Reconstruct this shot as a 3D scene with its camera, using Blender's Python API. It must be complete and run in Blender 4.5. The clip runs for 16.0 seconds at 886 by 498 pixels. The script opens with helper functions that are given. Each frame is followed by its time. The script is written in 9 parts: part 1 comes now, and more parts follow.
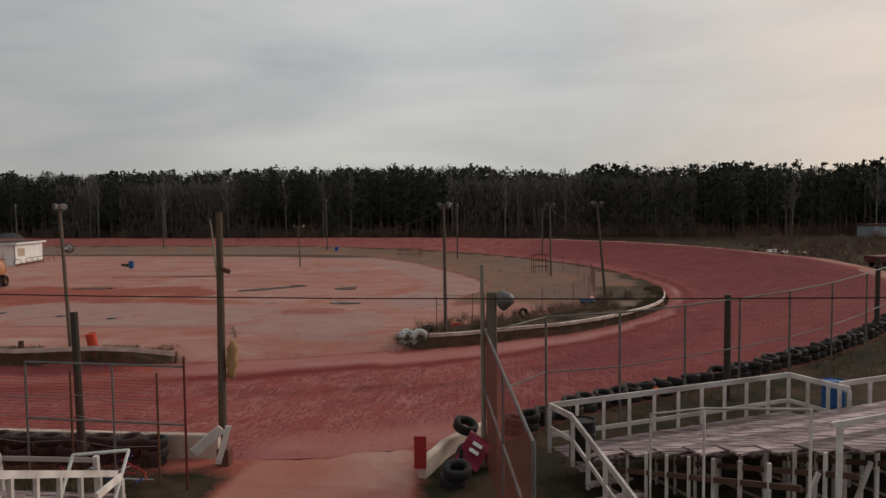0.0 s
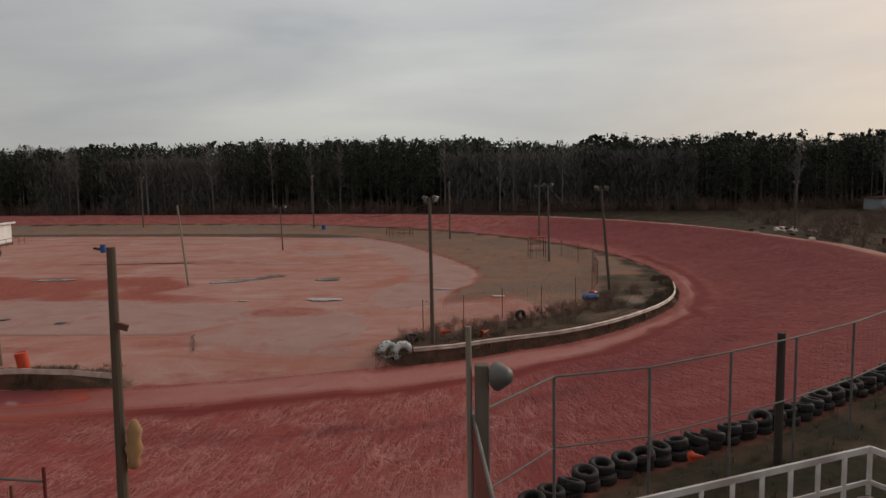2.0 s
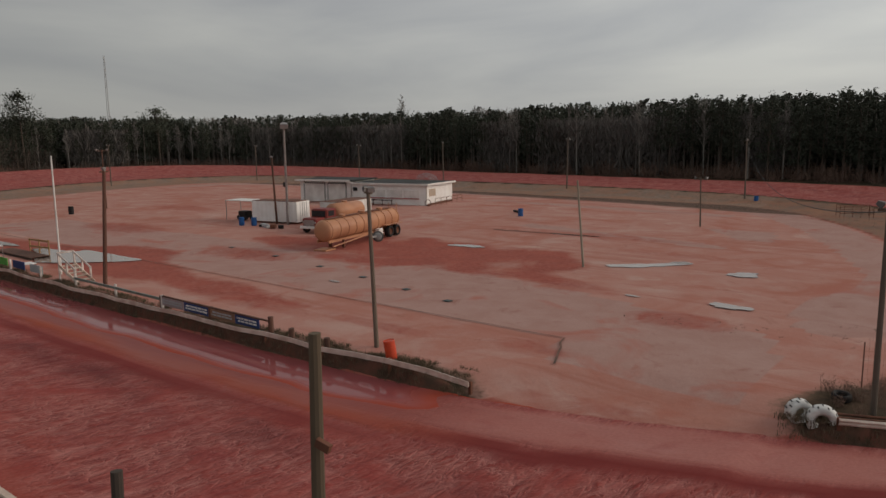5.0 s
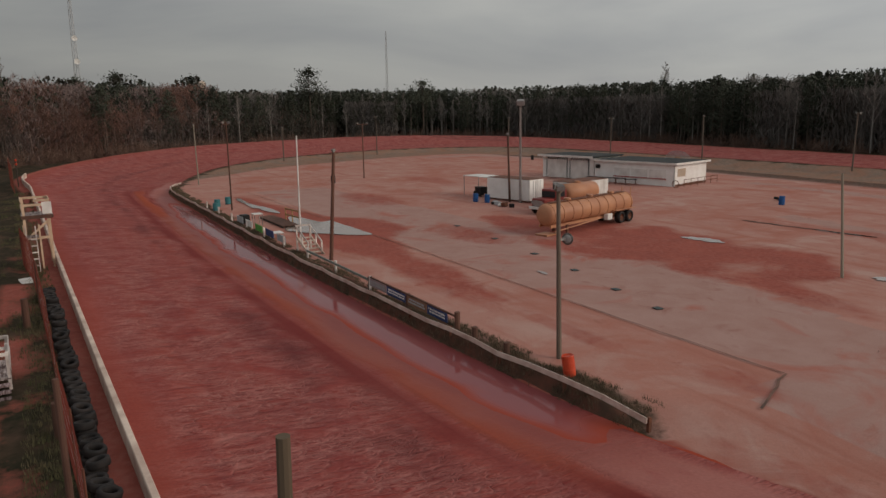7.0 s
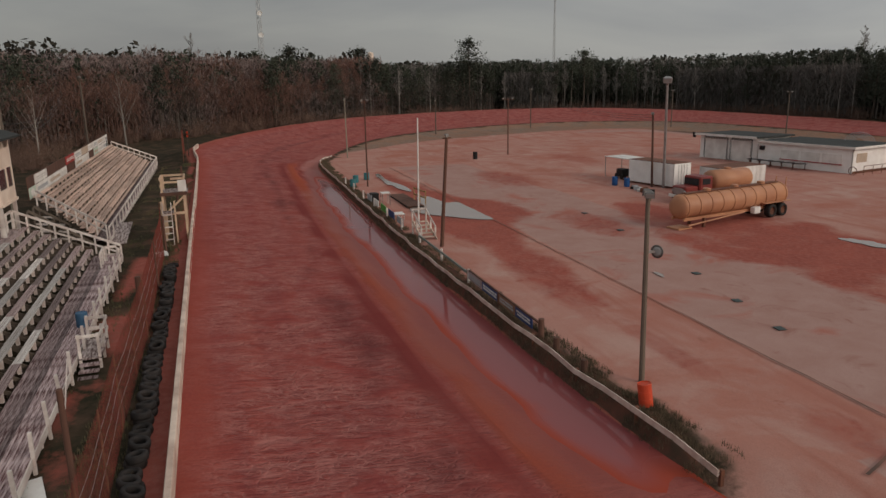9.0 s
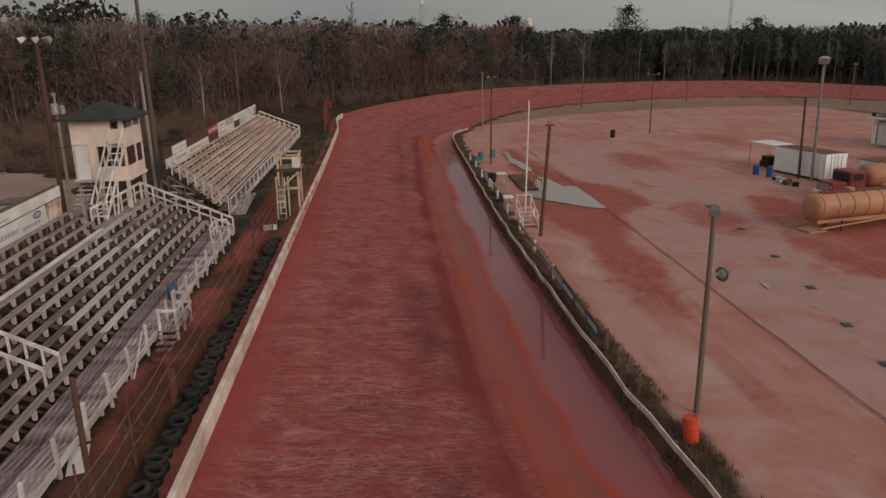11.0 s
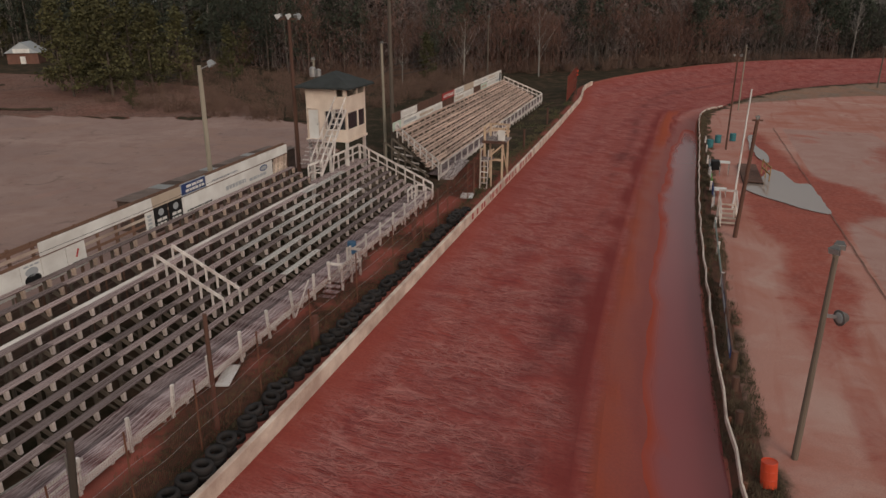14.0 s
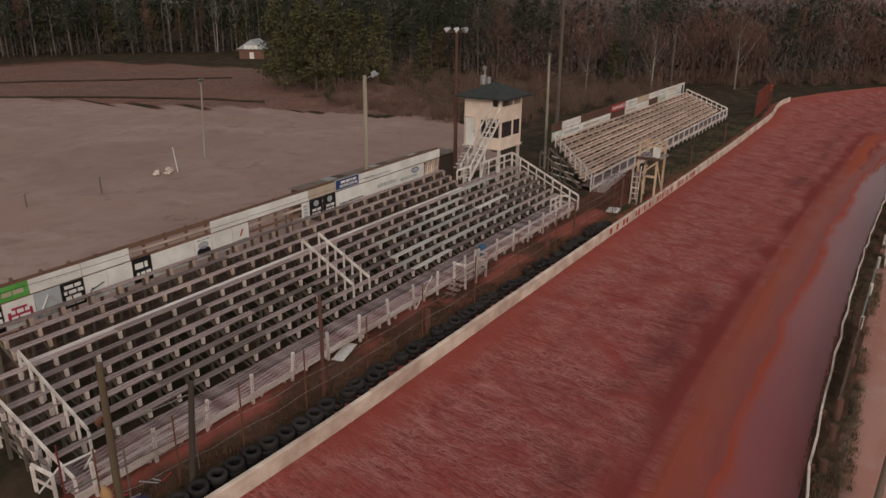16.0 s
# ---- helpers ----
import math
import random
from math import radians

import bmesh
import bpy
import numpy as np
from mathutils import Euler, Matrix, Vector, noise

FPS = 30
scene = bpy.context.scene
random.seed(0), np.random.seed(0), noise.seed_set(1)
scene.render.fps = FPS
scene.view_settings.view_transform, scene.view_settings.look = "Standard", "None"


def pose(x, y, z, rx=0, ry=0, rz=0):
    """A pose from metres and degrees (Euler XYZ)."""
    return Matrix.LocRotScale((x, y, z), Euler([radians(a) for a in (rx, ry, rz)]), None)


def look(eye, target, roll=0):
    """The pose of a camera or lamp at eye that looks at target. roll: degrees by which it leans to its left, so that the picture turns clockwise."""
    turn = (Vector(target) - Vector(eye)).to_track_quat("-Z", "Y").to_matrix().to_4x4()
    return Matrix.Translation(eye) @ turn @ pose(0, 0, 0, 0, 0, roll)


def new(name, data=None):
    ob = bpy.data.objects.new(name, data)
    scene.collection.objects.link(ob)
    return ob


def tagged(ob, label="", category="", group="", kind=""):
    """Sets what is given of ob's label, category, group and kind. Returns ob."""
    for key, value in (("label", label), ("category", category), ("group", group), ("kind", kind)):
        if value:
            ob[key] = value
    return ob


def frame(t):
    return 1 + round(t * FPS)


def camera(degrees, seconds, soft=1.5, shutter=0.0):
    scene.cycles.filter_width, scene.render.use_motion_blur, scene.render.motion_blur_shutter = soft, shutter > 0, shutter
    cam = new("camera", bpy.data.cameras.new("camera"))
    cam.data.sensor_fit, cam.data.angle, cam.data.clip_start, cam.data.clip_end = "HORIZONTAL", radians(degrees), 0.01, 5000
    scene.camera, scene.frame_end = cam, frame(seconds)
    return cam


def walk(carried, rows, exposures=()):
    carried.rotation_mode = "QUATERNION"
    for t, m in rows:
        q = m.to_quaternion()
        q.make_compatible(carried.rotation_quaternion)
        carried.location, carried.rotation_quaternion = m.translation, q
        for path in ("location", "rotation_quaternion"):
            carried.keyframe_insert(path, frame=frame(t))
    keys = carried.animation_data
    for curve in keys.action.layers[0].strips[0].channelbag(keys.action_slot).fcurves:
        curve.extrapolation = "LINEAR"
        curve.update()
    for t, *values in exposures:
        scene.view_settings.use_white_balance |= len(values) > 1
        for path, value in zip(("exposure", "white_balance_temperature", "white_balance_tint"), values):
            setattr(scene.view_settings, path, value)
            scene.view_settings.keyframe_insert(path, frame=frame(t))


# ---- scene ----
cam = camera(64.0, 16.0)
PATH = [
    (0, (1.222, 1.326, 6.653), (1.024, 3.313, 6.542), -0.6),
    (0.5, (1.178, 2.276, 7.043), (0.984, 4.262, 6.909), -0.9),
    (1, (1.158, 3.65, 7.226), (0.969, 5.635, 7.072), -0.9),
    (1.5, (1.158, 4.947, 7.555), (0.973, 6.931, 7.377), -0.7),
    (2, (1.163, 6.232, 7.862), (0.979, 8.214, 7.661), -0.9),
    (2.5, (1.142, 7.489, 8.199), (0.961, 9.468, 7.972), -0.9),
    (3, (0.968, 8.915, 8.32), (0.603, 10.867, 8.079), -1.0),
    (3.5, (0.858, 10.052, 8.514), (0.253, 11.94, 8.257), -0.9),
    (4, (0.79, 11.09, 8.716), (-0.051, 12.884, 8.442), -0.9),
    (4.5, (0.808, 12.036, 8.927), (-0.256, 13.704, 8.635), -0.9),
    (5, (0.813, 12.977, 9.183), (-0.445, 14.501, 8.872), -0.8),
    (5.2, (0.953, 13.397, 9.221), (-0.372, 14.86, 8.902), -0.8),
    (7.5, (0.85, 17.868, 10.496), (-0.923, 18.699, 10.088), -1.0),
    (8, (0.894, 18.866, 10.776), (-0.93, 19.566, 10.349), -1.1),
    (8.2, (0.768, 19.278, 10.81), (-1.07, 19.934, 10.376), -1.1),
    (10.3, (0.484, 23.496, 11.838), (-1.419, 23.82, 11.315), -1.1),
    (10.5, (0.477, 23.887, 11.946), (-1.432, 24.156, 11.415), -1.1),
    (11, (0.364, 24.869, 12.192), (-1.556, 24.969, 11.642), -0.8),
    (11.5, (0.385, 25.805, 12.394), (-1.531, 25.753, 11.824), -0.8),
    (12, (0.553, 26.769, 12.699), (-1.35, 26.587, 12.109), -0.5),
    (12.5, (0.577, 27.589, 12.751), (-1.304, 27.282, 12.145), -0.7),
    (13, (0.698, 28.435, 13.008), (-1.155, 28.013, 12.383), -0.4),
    (13.5, (0.828, 29.293, 13.346), (-0.992, 28.776, 12.698), -0.1),
    (14, (0.886, 30.257, 13.725), (-0.9, 29.64, 13.07), 0.1),
    (14.5, (1.046, 31.249, 14.112), (-0.699, 30.527, 13.454), 0.3),
    (15, (1.146, 32.227, 14.468), (-0.539, 31.376, 13.806), 0.5),
    (15.5, (1.317, 33.218, 14.667), (-0.302, 32.247, 14.007), 0.5),
    (16, (1.25, 33.928, 14.731), (-0.301, 32.85, 14.074), 0.7),
]
walk(cam, [(t, look(eye, target, roll)) for t, eye, target, roll in PATH])

# ---- world, sun ----
SUN_AZ, SUN_EL = radians(48), radians(7)      # the sun is low behind the cloud, clockwise from +y
world = bpy.data.worlds.new("overcast_dusk")
scene.world = world
world.use_nodes = True
wt = world.node_tree
wt.nodes.clear()


def wnode(kind, **props):
    n = wt.nodes.new(kind)
    for k, v in props.items():
        if k == "op":
            n.operation = v
        elif k == "blend":
            n.data_type, n.blend_type = "RGBA", v
    return n


w_out, w_bg = wnode("ShaderNodeOutputWorld"), wnode("ShaderNodeBackground")
w_sky = wnode("ShaderNodeTexSky")
w_sky.sky_type, w_sky.sun_disc, w_sky.sun_elevation, w_sky.sun_rotation = "NISHITA", False, SUN_EL, SUN_AZ
w_geo = wnode("ShaderNodeTexCoord")
w_map = wnode("ShaderNodeMapping")
w_map.inputs["Scale"].default_value = (1.6, 1.6, 7.0)
w_map.inputs["Rotation"].default_value = (radians(7), radians(-5), 0)
w_noise = wnode("ShaderNodeTexNoise")
w_noise.inputs["Scale"].default_value, w_noise.inputs["Detail"].default_value = 1.3, 7.0
w_noise.inputs["Roughness"].default_value, w_noise.inputs["Distortion"].default_value = 0.5, 0.35
w_ramp = wnode("ShaderNodeValToRGB")
cr = w_ramp.color_ramp
cr.elements[0].position, cr.elements[0].color = 0.33, (0.47, 0.48, 0.5, 1)
cr.elements[1].position, cr.elements[1].color = 0.68, (0.68, 0.68, 0.655, 1)
# the warm breaks in the cloud towards the sunset
w_dot = wnode("ShaderNodeVectorMath", op="DOT_PRODUCT")
w_dot.inputs[1].default_value = (math.sin(SUN_AZ) * math.cos(SUN_EL), math.cos(SUN_AZ) * math.cos(SUN_EL), math.sin(SUN_EL))
w_glow = wnode("ShaderNodeMapRange")
w_glow.inputs["From Min"].default_value, w_glow.inputs["From Max"].default_value = 0.72, 1.0
w_n2 = wnode("ShaderNodeTexNoise")
w_n2.inputs["Scale"].default_value, w_n2.inputs["Detail"].default_value = 2.1, 5.0
w_mul = wnode("ShaderNodeMath", op="MULTIPLY")
w_warm = wnode("ShaderNodeMix", blend="MIX")
w_warm.inputs[7].default_value = (1.02, 0.78, 0.62, 1)
w_skymul = wnode("ShaderNodeMix", blend="MULTIPLY")
w_skymul.inputs[0].default_value, w_skymul.inputs[7].default_value = 1.0, (0.1, 0.1, 0.1, 1)
w_add = wnode("ShaderNodeMix", blend="MIX")
w_add.inputs[0].default_value = 0.9
L = wt.links.new
L(w_geo.outputs["Generated"], w_map.inputs["Vector"])
L(w_map.outputs[0], w_noise.inputs["Vector"]), L(w_map.outputs[0], w_n2.inputs["Vector"])
L(w_noise.outputs["Fac"], w_ramp.inputs[0])
L(w_geo.outputs["Generated"], w_dot.inputs[0]), L(w_dot.outputs["Value"], w_glow.inputs["Value"])
L(w_glow.outputs[0], w_mul.inputs[0]), L(w_n2.outputs["Fac"], w_mul.inputs[1])
L(w_mul.outputs[0], w_warm.inputs[0]), L(w_ramp.outputs[0], w_warm.inputs[6])
L(w_sky.outputs[0], w_skymul.inputs[6]), L(w_skymul.outputs[2], w_add.inputs[6]), L(w_warm.outputs[2], w_add.inputs[7])
w_side = wnode("ShaderNodeVectorMath", op="DOT_PRODUCT")
w_side.inputs[1].default_value = (0.74, 0.67, 0.0)
w_fade = wnode("ShaderNodeMapRange")
w_fade.inputs["From Min"].default_value, w_fade.inputs["From Max"].default_value = -0.75, 0.55
w_fade.inputs["To Min"].default_value, w_fade.inputs["To Max"].default_value = 0.52, 1.0
w_dim = wnode("ShaderNodeVectorMath", op="SCALE")
L(w_geo.outputs["Generated"], w_side.inputs[0]), L(w_side.outputs["Value"], w_fade.inputs["Value"])
w_sep, w_low, w_both = wnode("ShaderNodeSeparateXYZ"), wnode("ShaderNodeMapRange"), wnode("ShaderNodeMath", op="MULTIPLY")
w_low.inputs["From Min"].default_value, w_low.inputs["From Max"].default_value, w_low.inputs["To Min"].default_value = 0.0, 0.24, 0.8
L(w_geo.outputs["Generated"], w_sep.inputs[0]), L(w_sep.outputs["Z"], w_low.inputs["Value"])
L(w_fade.outputs[0], w_both.inputs[0]), L(w_low.outputs[0], w_both.inputs[1])
L(w_add.outputs[2], w_dim.inputs[0]), L(w_both.outputs[0], w_dim.inputs["Scale"])
L(w_dim.outputs[0], w_bg.inputs["Color"]), L(w_bg.outputs[0], w_out.inputs[0])
w_bg.inputs["Strength"].default_value = 1.0

sun = new("sun", bpy.data.lights.new("sun", "SUN"))
sun.data.energy, sun.data.angle, sun.data.color = 1.25, radians(25), (1.0, 0.86, 0.72)
sun.matrix_world = look((math.sin(SUN_AZ) * 90, math.cos(SUN_AZ) * 90, 40), (0, 0, 0))

# ---- materials ----
def material(name, col, col2=None, scale=3.0, fine=40.0, rough=0.8, metal=0.0, bump=0.15, amount=0.6, stretch=(1, 1, 1), spread=0.0, spec=0.3):
    """Two-scale mottled paint, wood, metal or earth. stretch squeezes the noise along an axis; spread: how much each piece differs."""
    m = bpy.data.materials.new(name)
    m.use_nodes = True
    nt = m.node_tree
    b = nt.nodes["Principled BSDF"]
    col2 = col2 or tuple(c * 0.55 for c in col)
    tc, mp = nt.nodes.new("ShaderNodeTexCoord"), nt.nodes.new("ShaderNodeMapping")
    mp.inputs["Scale"].default_value = stretch
    n1, n2 = nt.nodes.new("ShaderNodeTexNoise"), nt.nodes.new("ShaderNodeTexNoise")
    n1.inputs["Scale"].default_value, n1.inputs["Detail"].default_value = scale, 5
    n2.inputs["Scale"].default_value, n2.inputs["Detail"].default_value = fine, 3
    ramp = nt.nodes.new("ShaderNodeMapRange")
    ramp.inputs["From Min"].default_value, ramp.inputs["From Max"].default_value = 0.35, 0.7
    mixf = nt.nodes.new("ShaderNodeMath")
    mixf.operation = "MULTIPLY_ADD"
    mixf.inputs[1].default_value, mixf.inputs[2].default_value = 0.35, 0.0
    addf = nt.nodes.new("ShaderNodeMath")
    addf.operation, addf.use_clamp = "ADD", True
    mulf = nt.nodes.new("ShaderNodeMath")
    mulf.operation = "MULTIPLY"
    mulf.inputs[1].default_value = amount
    mix = nt.nodes.new("ShaderNodeMix")
    mix.data_type = "RGBA"
    mix.inputs[6].default_value, mix.inputs[7].default_value = (*col, 1), (*col2, 1)
    k = nt.links.new
    k(tc.outputs["Object"], mp.inputs[0]), k(mp.outputs[0], n1.inputs["Vector"]), k(mp.outputs[0], n2.inputs["Vector"])
    k(n1.outputs["Fac"], ramp.inputs["Value"]), k(n2.outputs["Fac"], mixf.inputs[0])
    k(ramp.outputs[0], addf.inputs[0]), k(mixf.outputs[0], addf.inputs[1]), k(addf.outputs[0], mulf.inputs[0])
    k(mulf.outputs[0], mix.inputs[0])
    last = mix.outputs[2]
    if spread:
        info, mr, mm = nt.nodes.new("ShaderNodeObjectInfo"), nt.nodes.new("ShaderNodeMapRange"), nt.nodes.new("ShaderNodeVectorMath")
        mr.inputs["To Min"].default_value, mr.inputs["To Max"].default_value = 1 - spread, 1 + spread
        mm.operation = "SCALE"
        k(info.outputs["Random"], mr.inputs["Value"]), k(last, mm.inputs[0]), k(mr.outputs[0], mm.inputs["Scale"])
        last = mm.outputs[0]
    k(last, b.inputs["Base Color"])
    b.inputs["Roughness"].default_value, b.inputs["Metallic"].default_value = rough, metal
    b.inputs["Specular IOR Level"].default_value = spec
    if bump:
        bp = nt.nodes.new("ShaderNodeBump")
        bp.inputs["Strength"].default_value, bp.inputs["Distance"].default_value = bump, 0.02
        k(n2.outputs["Fac"], bp.inputs["Height"]), k(bp.outputs[0], b.inputs["Normal"])
    return m


WHITE_WOOD = material("weathered_white_paint_on_wood", (0.8, 0.76, 0.72), (0.27, 0.17, 0.15), 1.6, 18, 0.75, amount=0.62, spread=0.18, stretch=(0.25, 1, 1))
CREAM_WOOD = material("cream_painted_boards", (0.78, 0.62, 0.52), (0.32, 0.18, 0.14), 4.0, 26, 0.8, amount=0.8, spread=0.25, stretch=(0.3, 2.0, 1))
WHITE_WOOD_OLD = material("yellowed_white_paint_on_wood", (0.72, 0.6, 0.5), (0.24, 0.15, 0.12), 1.6, 18, 0.8, amount=0.7, spread=0.25, stretch=(0.25, 1, 1))
SIGN_PALE_GREEN = material("faded_green_sign", (0.42, 0.55, 0.45), (0.6, 0.6, 0.55), 1.2, 12, 0.6, amount=0.6)
MAGENTA = material("faded_magenta_body_paint", (0.33, 0.02, 0.07), (0.16, 0.02, 0.03), 2, 20, 0.5)
GATE_POLE = material("olive_brown_pole", (0.13, 0.098, 0.066), (0.06, 0.045, 0.032), 2, 30, 0.9, stretch=(1, 1, 0.1))
DARK_RED = material("dark_red_pipe", (0.16, 0.025, 0.025), (0.08, 0.02, 0.02), 3, 30, 0.7)
BACK_WOOD = material("dark_back_boards", (0.12, 0.08, 0.065), (0.05, 0.035, 0.03), 2, 24, 0.9, spread=0.25, stretch=(0.2, 1, 2))
HOUSE_BRICK = material("dull_brick", (0.19, 0.095, 0.07), (0.12, 0.06, 0.05), 1, 12, 0.9)
HUT_WHITE = material("white_block_paint", (0.88, 0.88, 0.86), (0.6, 0.56, 0.53), 0.9, 12, 0.7, amount=0.35)
FENCE_STEEL = material("dull_fence_steel", (0.2, 0.19, 0.175), (0.12, 0.1, 0.09), 3, 30, 0.65, 0.2)
DARK_POST = material("dark_creosote_post", (0.07, 0.055, 0.045), (0.03, 0.025, 0.02), 2, 30, 0.9, stretch=(1, 1, 0.15))
DULL_BLUE = material("dull_blue_plastic", (0.05, 0.13, 0.24), (0.04, 0.08, 0.13), 3, 25, 0.6)
DECK_WOOD = material("worn_reddish_deck_planks", (0.52, 0.42, 0.42), (0.085, 0.04, 0.04), 5.0, 34, 0.85, amount=1.0, spread=0.5, stretch=(0.3, 3.0, 1))
ROOF_BROWN = material("dull_brown_roof_sheet", (0.2, 0.145, 0.125), (0.1, 0.075, 0.066), 1.2, 14, 0.7, amount=0.7)
BARE_SEAT = material("bare_purplish_seat_boards", (0.52, 0.42, 0.41), (0.085, 0.045, 0.042), 6.0, 36, 0.85, amount=0.9, spread=0.5, stretch=(0.3, 3.0, 1))
PALE_SEAT = material("bleached_seat_boards", (0.74, 0.72, 0.69), (0.15, 0.11, 0.1), 6.0, 36, 0.85, amount=0.8, spread=0.35, stretch=(0.3, 3.0, 1))
SLAT_BROWN = material("brown_slats", (0.2, 0.11, 0.075), (0.08, 0.05, 0.04), 2, 30, 0.85, spread=0.2, stretch=(0.2, 1, 1))
PLAQUE_RED = material("crimson_sign_paint", (0.36, 0.02, 0.06), (0.25, 0.03, 0.06), 1.5, 14, 0.55, amount=0.4)
SIGN_FADED = material("faded_lettering", (0.62, 0.6, 0.58), (0.5, 0.47, 0.44), 1.5, 12, 0.65, amount=0.5)
GREY_WOOD = material("bare_grey_planks", (0.72, 0.63, 0.6), (0.1, 0.055, 0.052), 5.0, 30, 0.85, amount=1.0, spread=0.4, stretch=(0.45, 2.4, 1))
BROWN_WOOD = material("reddish_brown_post", (0.14, 0.07, 0.05), (0.05, 0.03, 0.025), 2, 30, 0.85, spread=0.15, stretch=(1, 1, 0.15))
POLE_WOOD = material("weathered_pole_wood", (0.16, 0.13, 0.105), (0.06, 0.048, 0.04), 2, 34, 0.9, spread=0.15, stretch=(1, 1, 0.1))
PALE_POLE = material("sun_bleached_pole", (0.34, 0.3, 0.24), (0.15, 0.13, 0.1), 2, 30, 0.9, spread=0.1, stretch=(1, 1, 0.1))
CONCRETE = material("whitewashed_wall", (0.78, 0.66, 0.56), (0.32, 0.2, 0.16), 0.9, 14, 0.8, amount=0.7)
WHITE_METAL = material("white_sheet_metal", (0.8, 0.8, 0.78), (0.3, 0.25, 0.22), 0.8, 12, 0.5, amount=0.45)
GALV = material("galvanised_steel", (0.42, 0.42, 0.42), (0.25, 0.23, 0.22), 3, 30, 0.45, 0.7, amount=0.5)
RUST = material("rusty_steel", (0.2, 0.085, 0.05), (0.07, 0.035, 0.03), 3, 30, 0.75, 0.2)
RUBBER = material("dusty_black_rubber", (0.014, 0.014, 0.015), (0.04, 0.03, 0.027), 3, 30, 0.75, amount=0.5, spread=0.3)
WHITE_RUBBER = material("white_painted_rubber", (0.8, 0.8, 0.78), (0.12, 0.11, 0.1), 3.0, 9, 0.75, amount=0.45)
TOWER_PAINT = material("cream_plywood", (0.86, 0.73, 0.62), (0.5, 0.37, 0.29), 0.7, 10, 0.7, amount=0.55)
ROOF_DARK = material("dark_shingle", (0.045, 0.05, 0.05), (0.02, 0.022, 0.022), 1.5, 25, 0.85)
BLACK_PAINT = material("black_paint", (0.012, 0.012, 0.013), None, 3, 30, 0.55)
DARK_VOID = material("dark_tinted_pane", (0.03, 0.035, 0.04), None, 3, 30, 0.12, bump=0)
TANK_PAINT = material("faded_orange_tank", (0.52, 0.26, 0.14), (0.34, 0.15, 0.09), 0.5, 9, 0.5, amount=0.7)
RED_PAINT = material("red_paint", (0.42, 0.03, 0.03), (0.2, 0.03, 0.03), 2, 20, 0.5)
ORANGE = material("orange_plastic", (0.62, 0.075, 0.028), (0.42, 0.05, 0.028), 3, 25, 0.45, amount=0.5)
BLUE = material("blue_plastic", (0.02, 0.11, 0.33), (0.015, 0.06, 0.17), 3, 25, 0.45)
GREEN = material("green_paint", (0.12, 0.4, 0.08), None, 3, 25, 0.6)
SIGN_WHITE = material("sign_white", (0.82, 0.81, 0.78), (0.42, 0.38, 0.35), 0.9, 12, 0.6, amount=0.5)
SIGN_GREY = material("sign_grey", (0.4, 0.42, 0.44), None, 1.5, 12, 0.6, amount=0.3)
SIGN_BLUE = material("sign_blue", (0.03, 0.06, 0.19), None, 2, 20, 0.6)
FLAG_CREAM = material("yellowed_cream_timber", (0.66, 0.5, 0.36), (0.32, 0.2, 0.13), 1.6, 16, 0.8, amount=0.6, spread=0.15)
SIGN_WOOD = material("weathered_brown_sign", (0.3, 0.16, 0.1), (0.14, 0.08, 0.06), 1.5, 14, 0.8, amount=0.6)
SIGN_MAUVE = material("faded_mauve_sign", (0.4, 0.3, 0.31), (0.26, 0.2, 0.2), 1.5, 14, 0.7, amount=0.5)
RAIL_GREEN = material("dull_green_rail_paint", (0.2, 0.24, 0.22), (0.13, 0.13, 0.12), 2, 20, 0.6, amount=0.6)
SIGN_TAN = material("sign_tan", (0.52, 0.42, 0.33), None, 1, 12, 0.7, amount=0.4)
RAIL_METAL = material("scuffed_guard_rail", (0.74, 0.66, 0.59), (0.3, 0.17, 0.13), 1.8, 20, 0.6, 0.1, amount=0.6)
LENS = material("lamp_glass", (0.36, 0.36, 0.35), None, 3, 20, 0.2, bump=0, amount=0.2)
CABLE = material("black_cable", (0.015, 0.015, 0.015), None, 3, 20, 0.6, bump=0)
YELLOW = material("tan_cloth", (0.42, 0.25, 0.12), None, 3, 20, 0.8)
TREAD = material("rusty_mesh", (0.22, 0.1, 0.075), (0.1, 0.06, 0.05), 3, 20, 0.8)


# ---- building helpers ----
def link_bm(name, bm, mat, smooth=False):
    me = bpy.data.meshes.new(name)
    bm.to_mesh(me)
    bm.free()
    for m in mat if isinstance(mat, (list, tuple)) else (mat,):
        me.materials.append(m)
    if smooth:
        me.polygons.foreach_set("use_smooth", [True] * len(me.polygons))
    return new(name, me)


def part(name, bm, mat, parent=None, label="", smooth=False):
    ob = link_bm(name, bm, mat, smooth)
    ob.parent = parent
    return tagged(ob, label)


def thing(name, at, label, category, group="", rz=0.0):
    """An empty at the base of a thing, to hold its parts."""
    ob = new(name)
    ob.empty_display_size = 0.2
    ob.matrix_basis = pose(*at, 0, 0, rz)
    return tagged(ob, label, category, group)


def share(name, src, parent, m):
    """Another part on the same mesh as src."""
    ob = new(name, src.data)
    ob.parent = parent
    ob.matrix_basis = m
    return ob


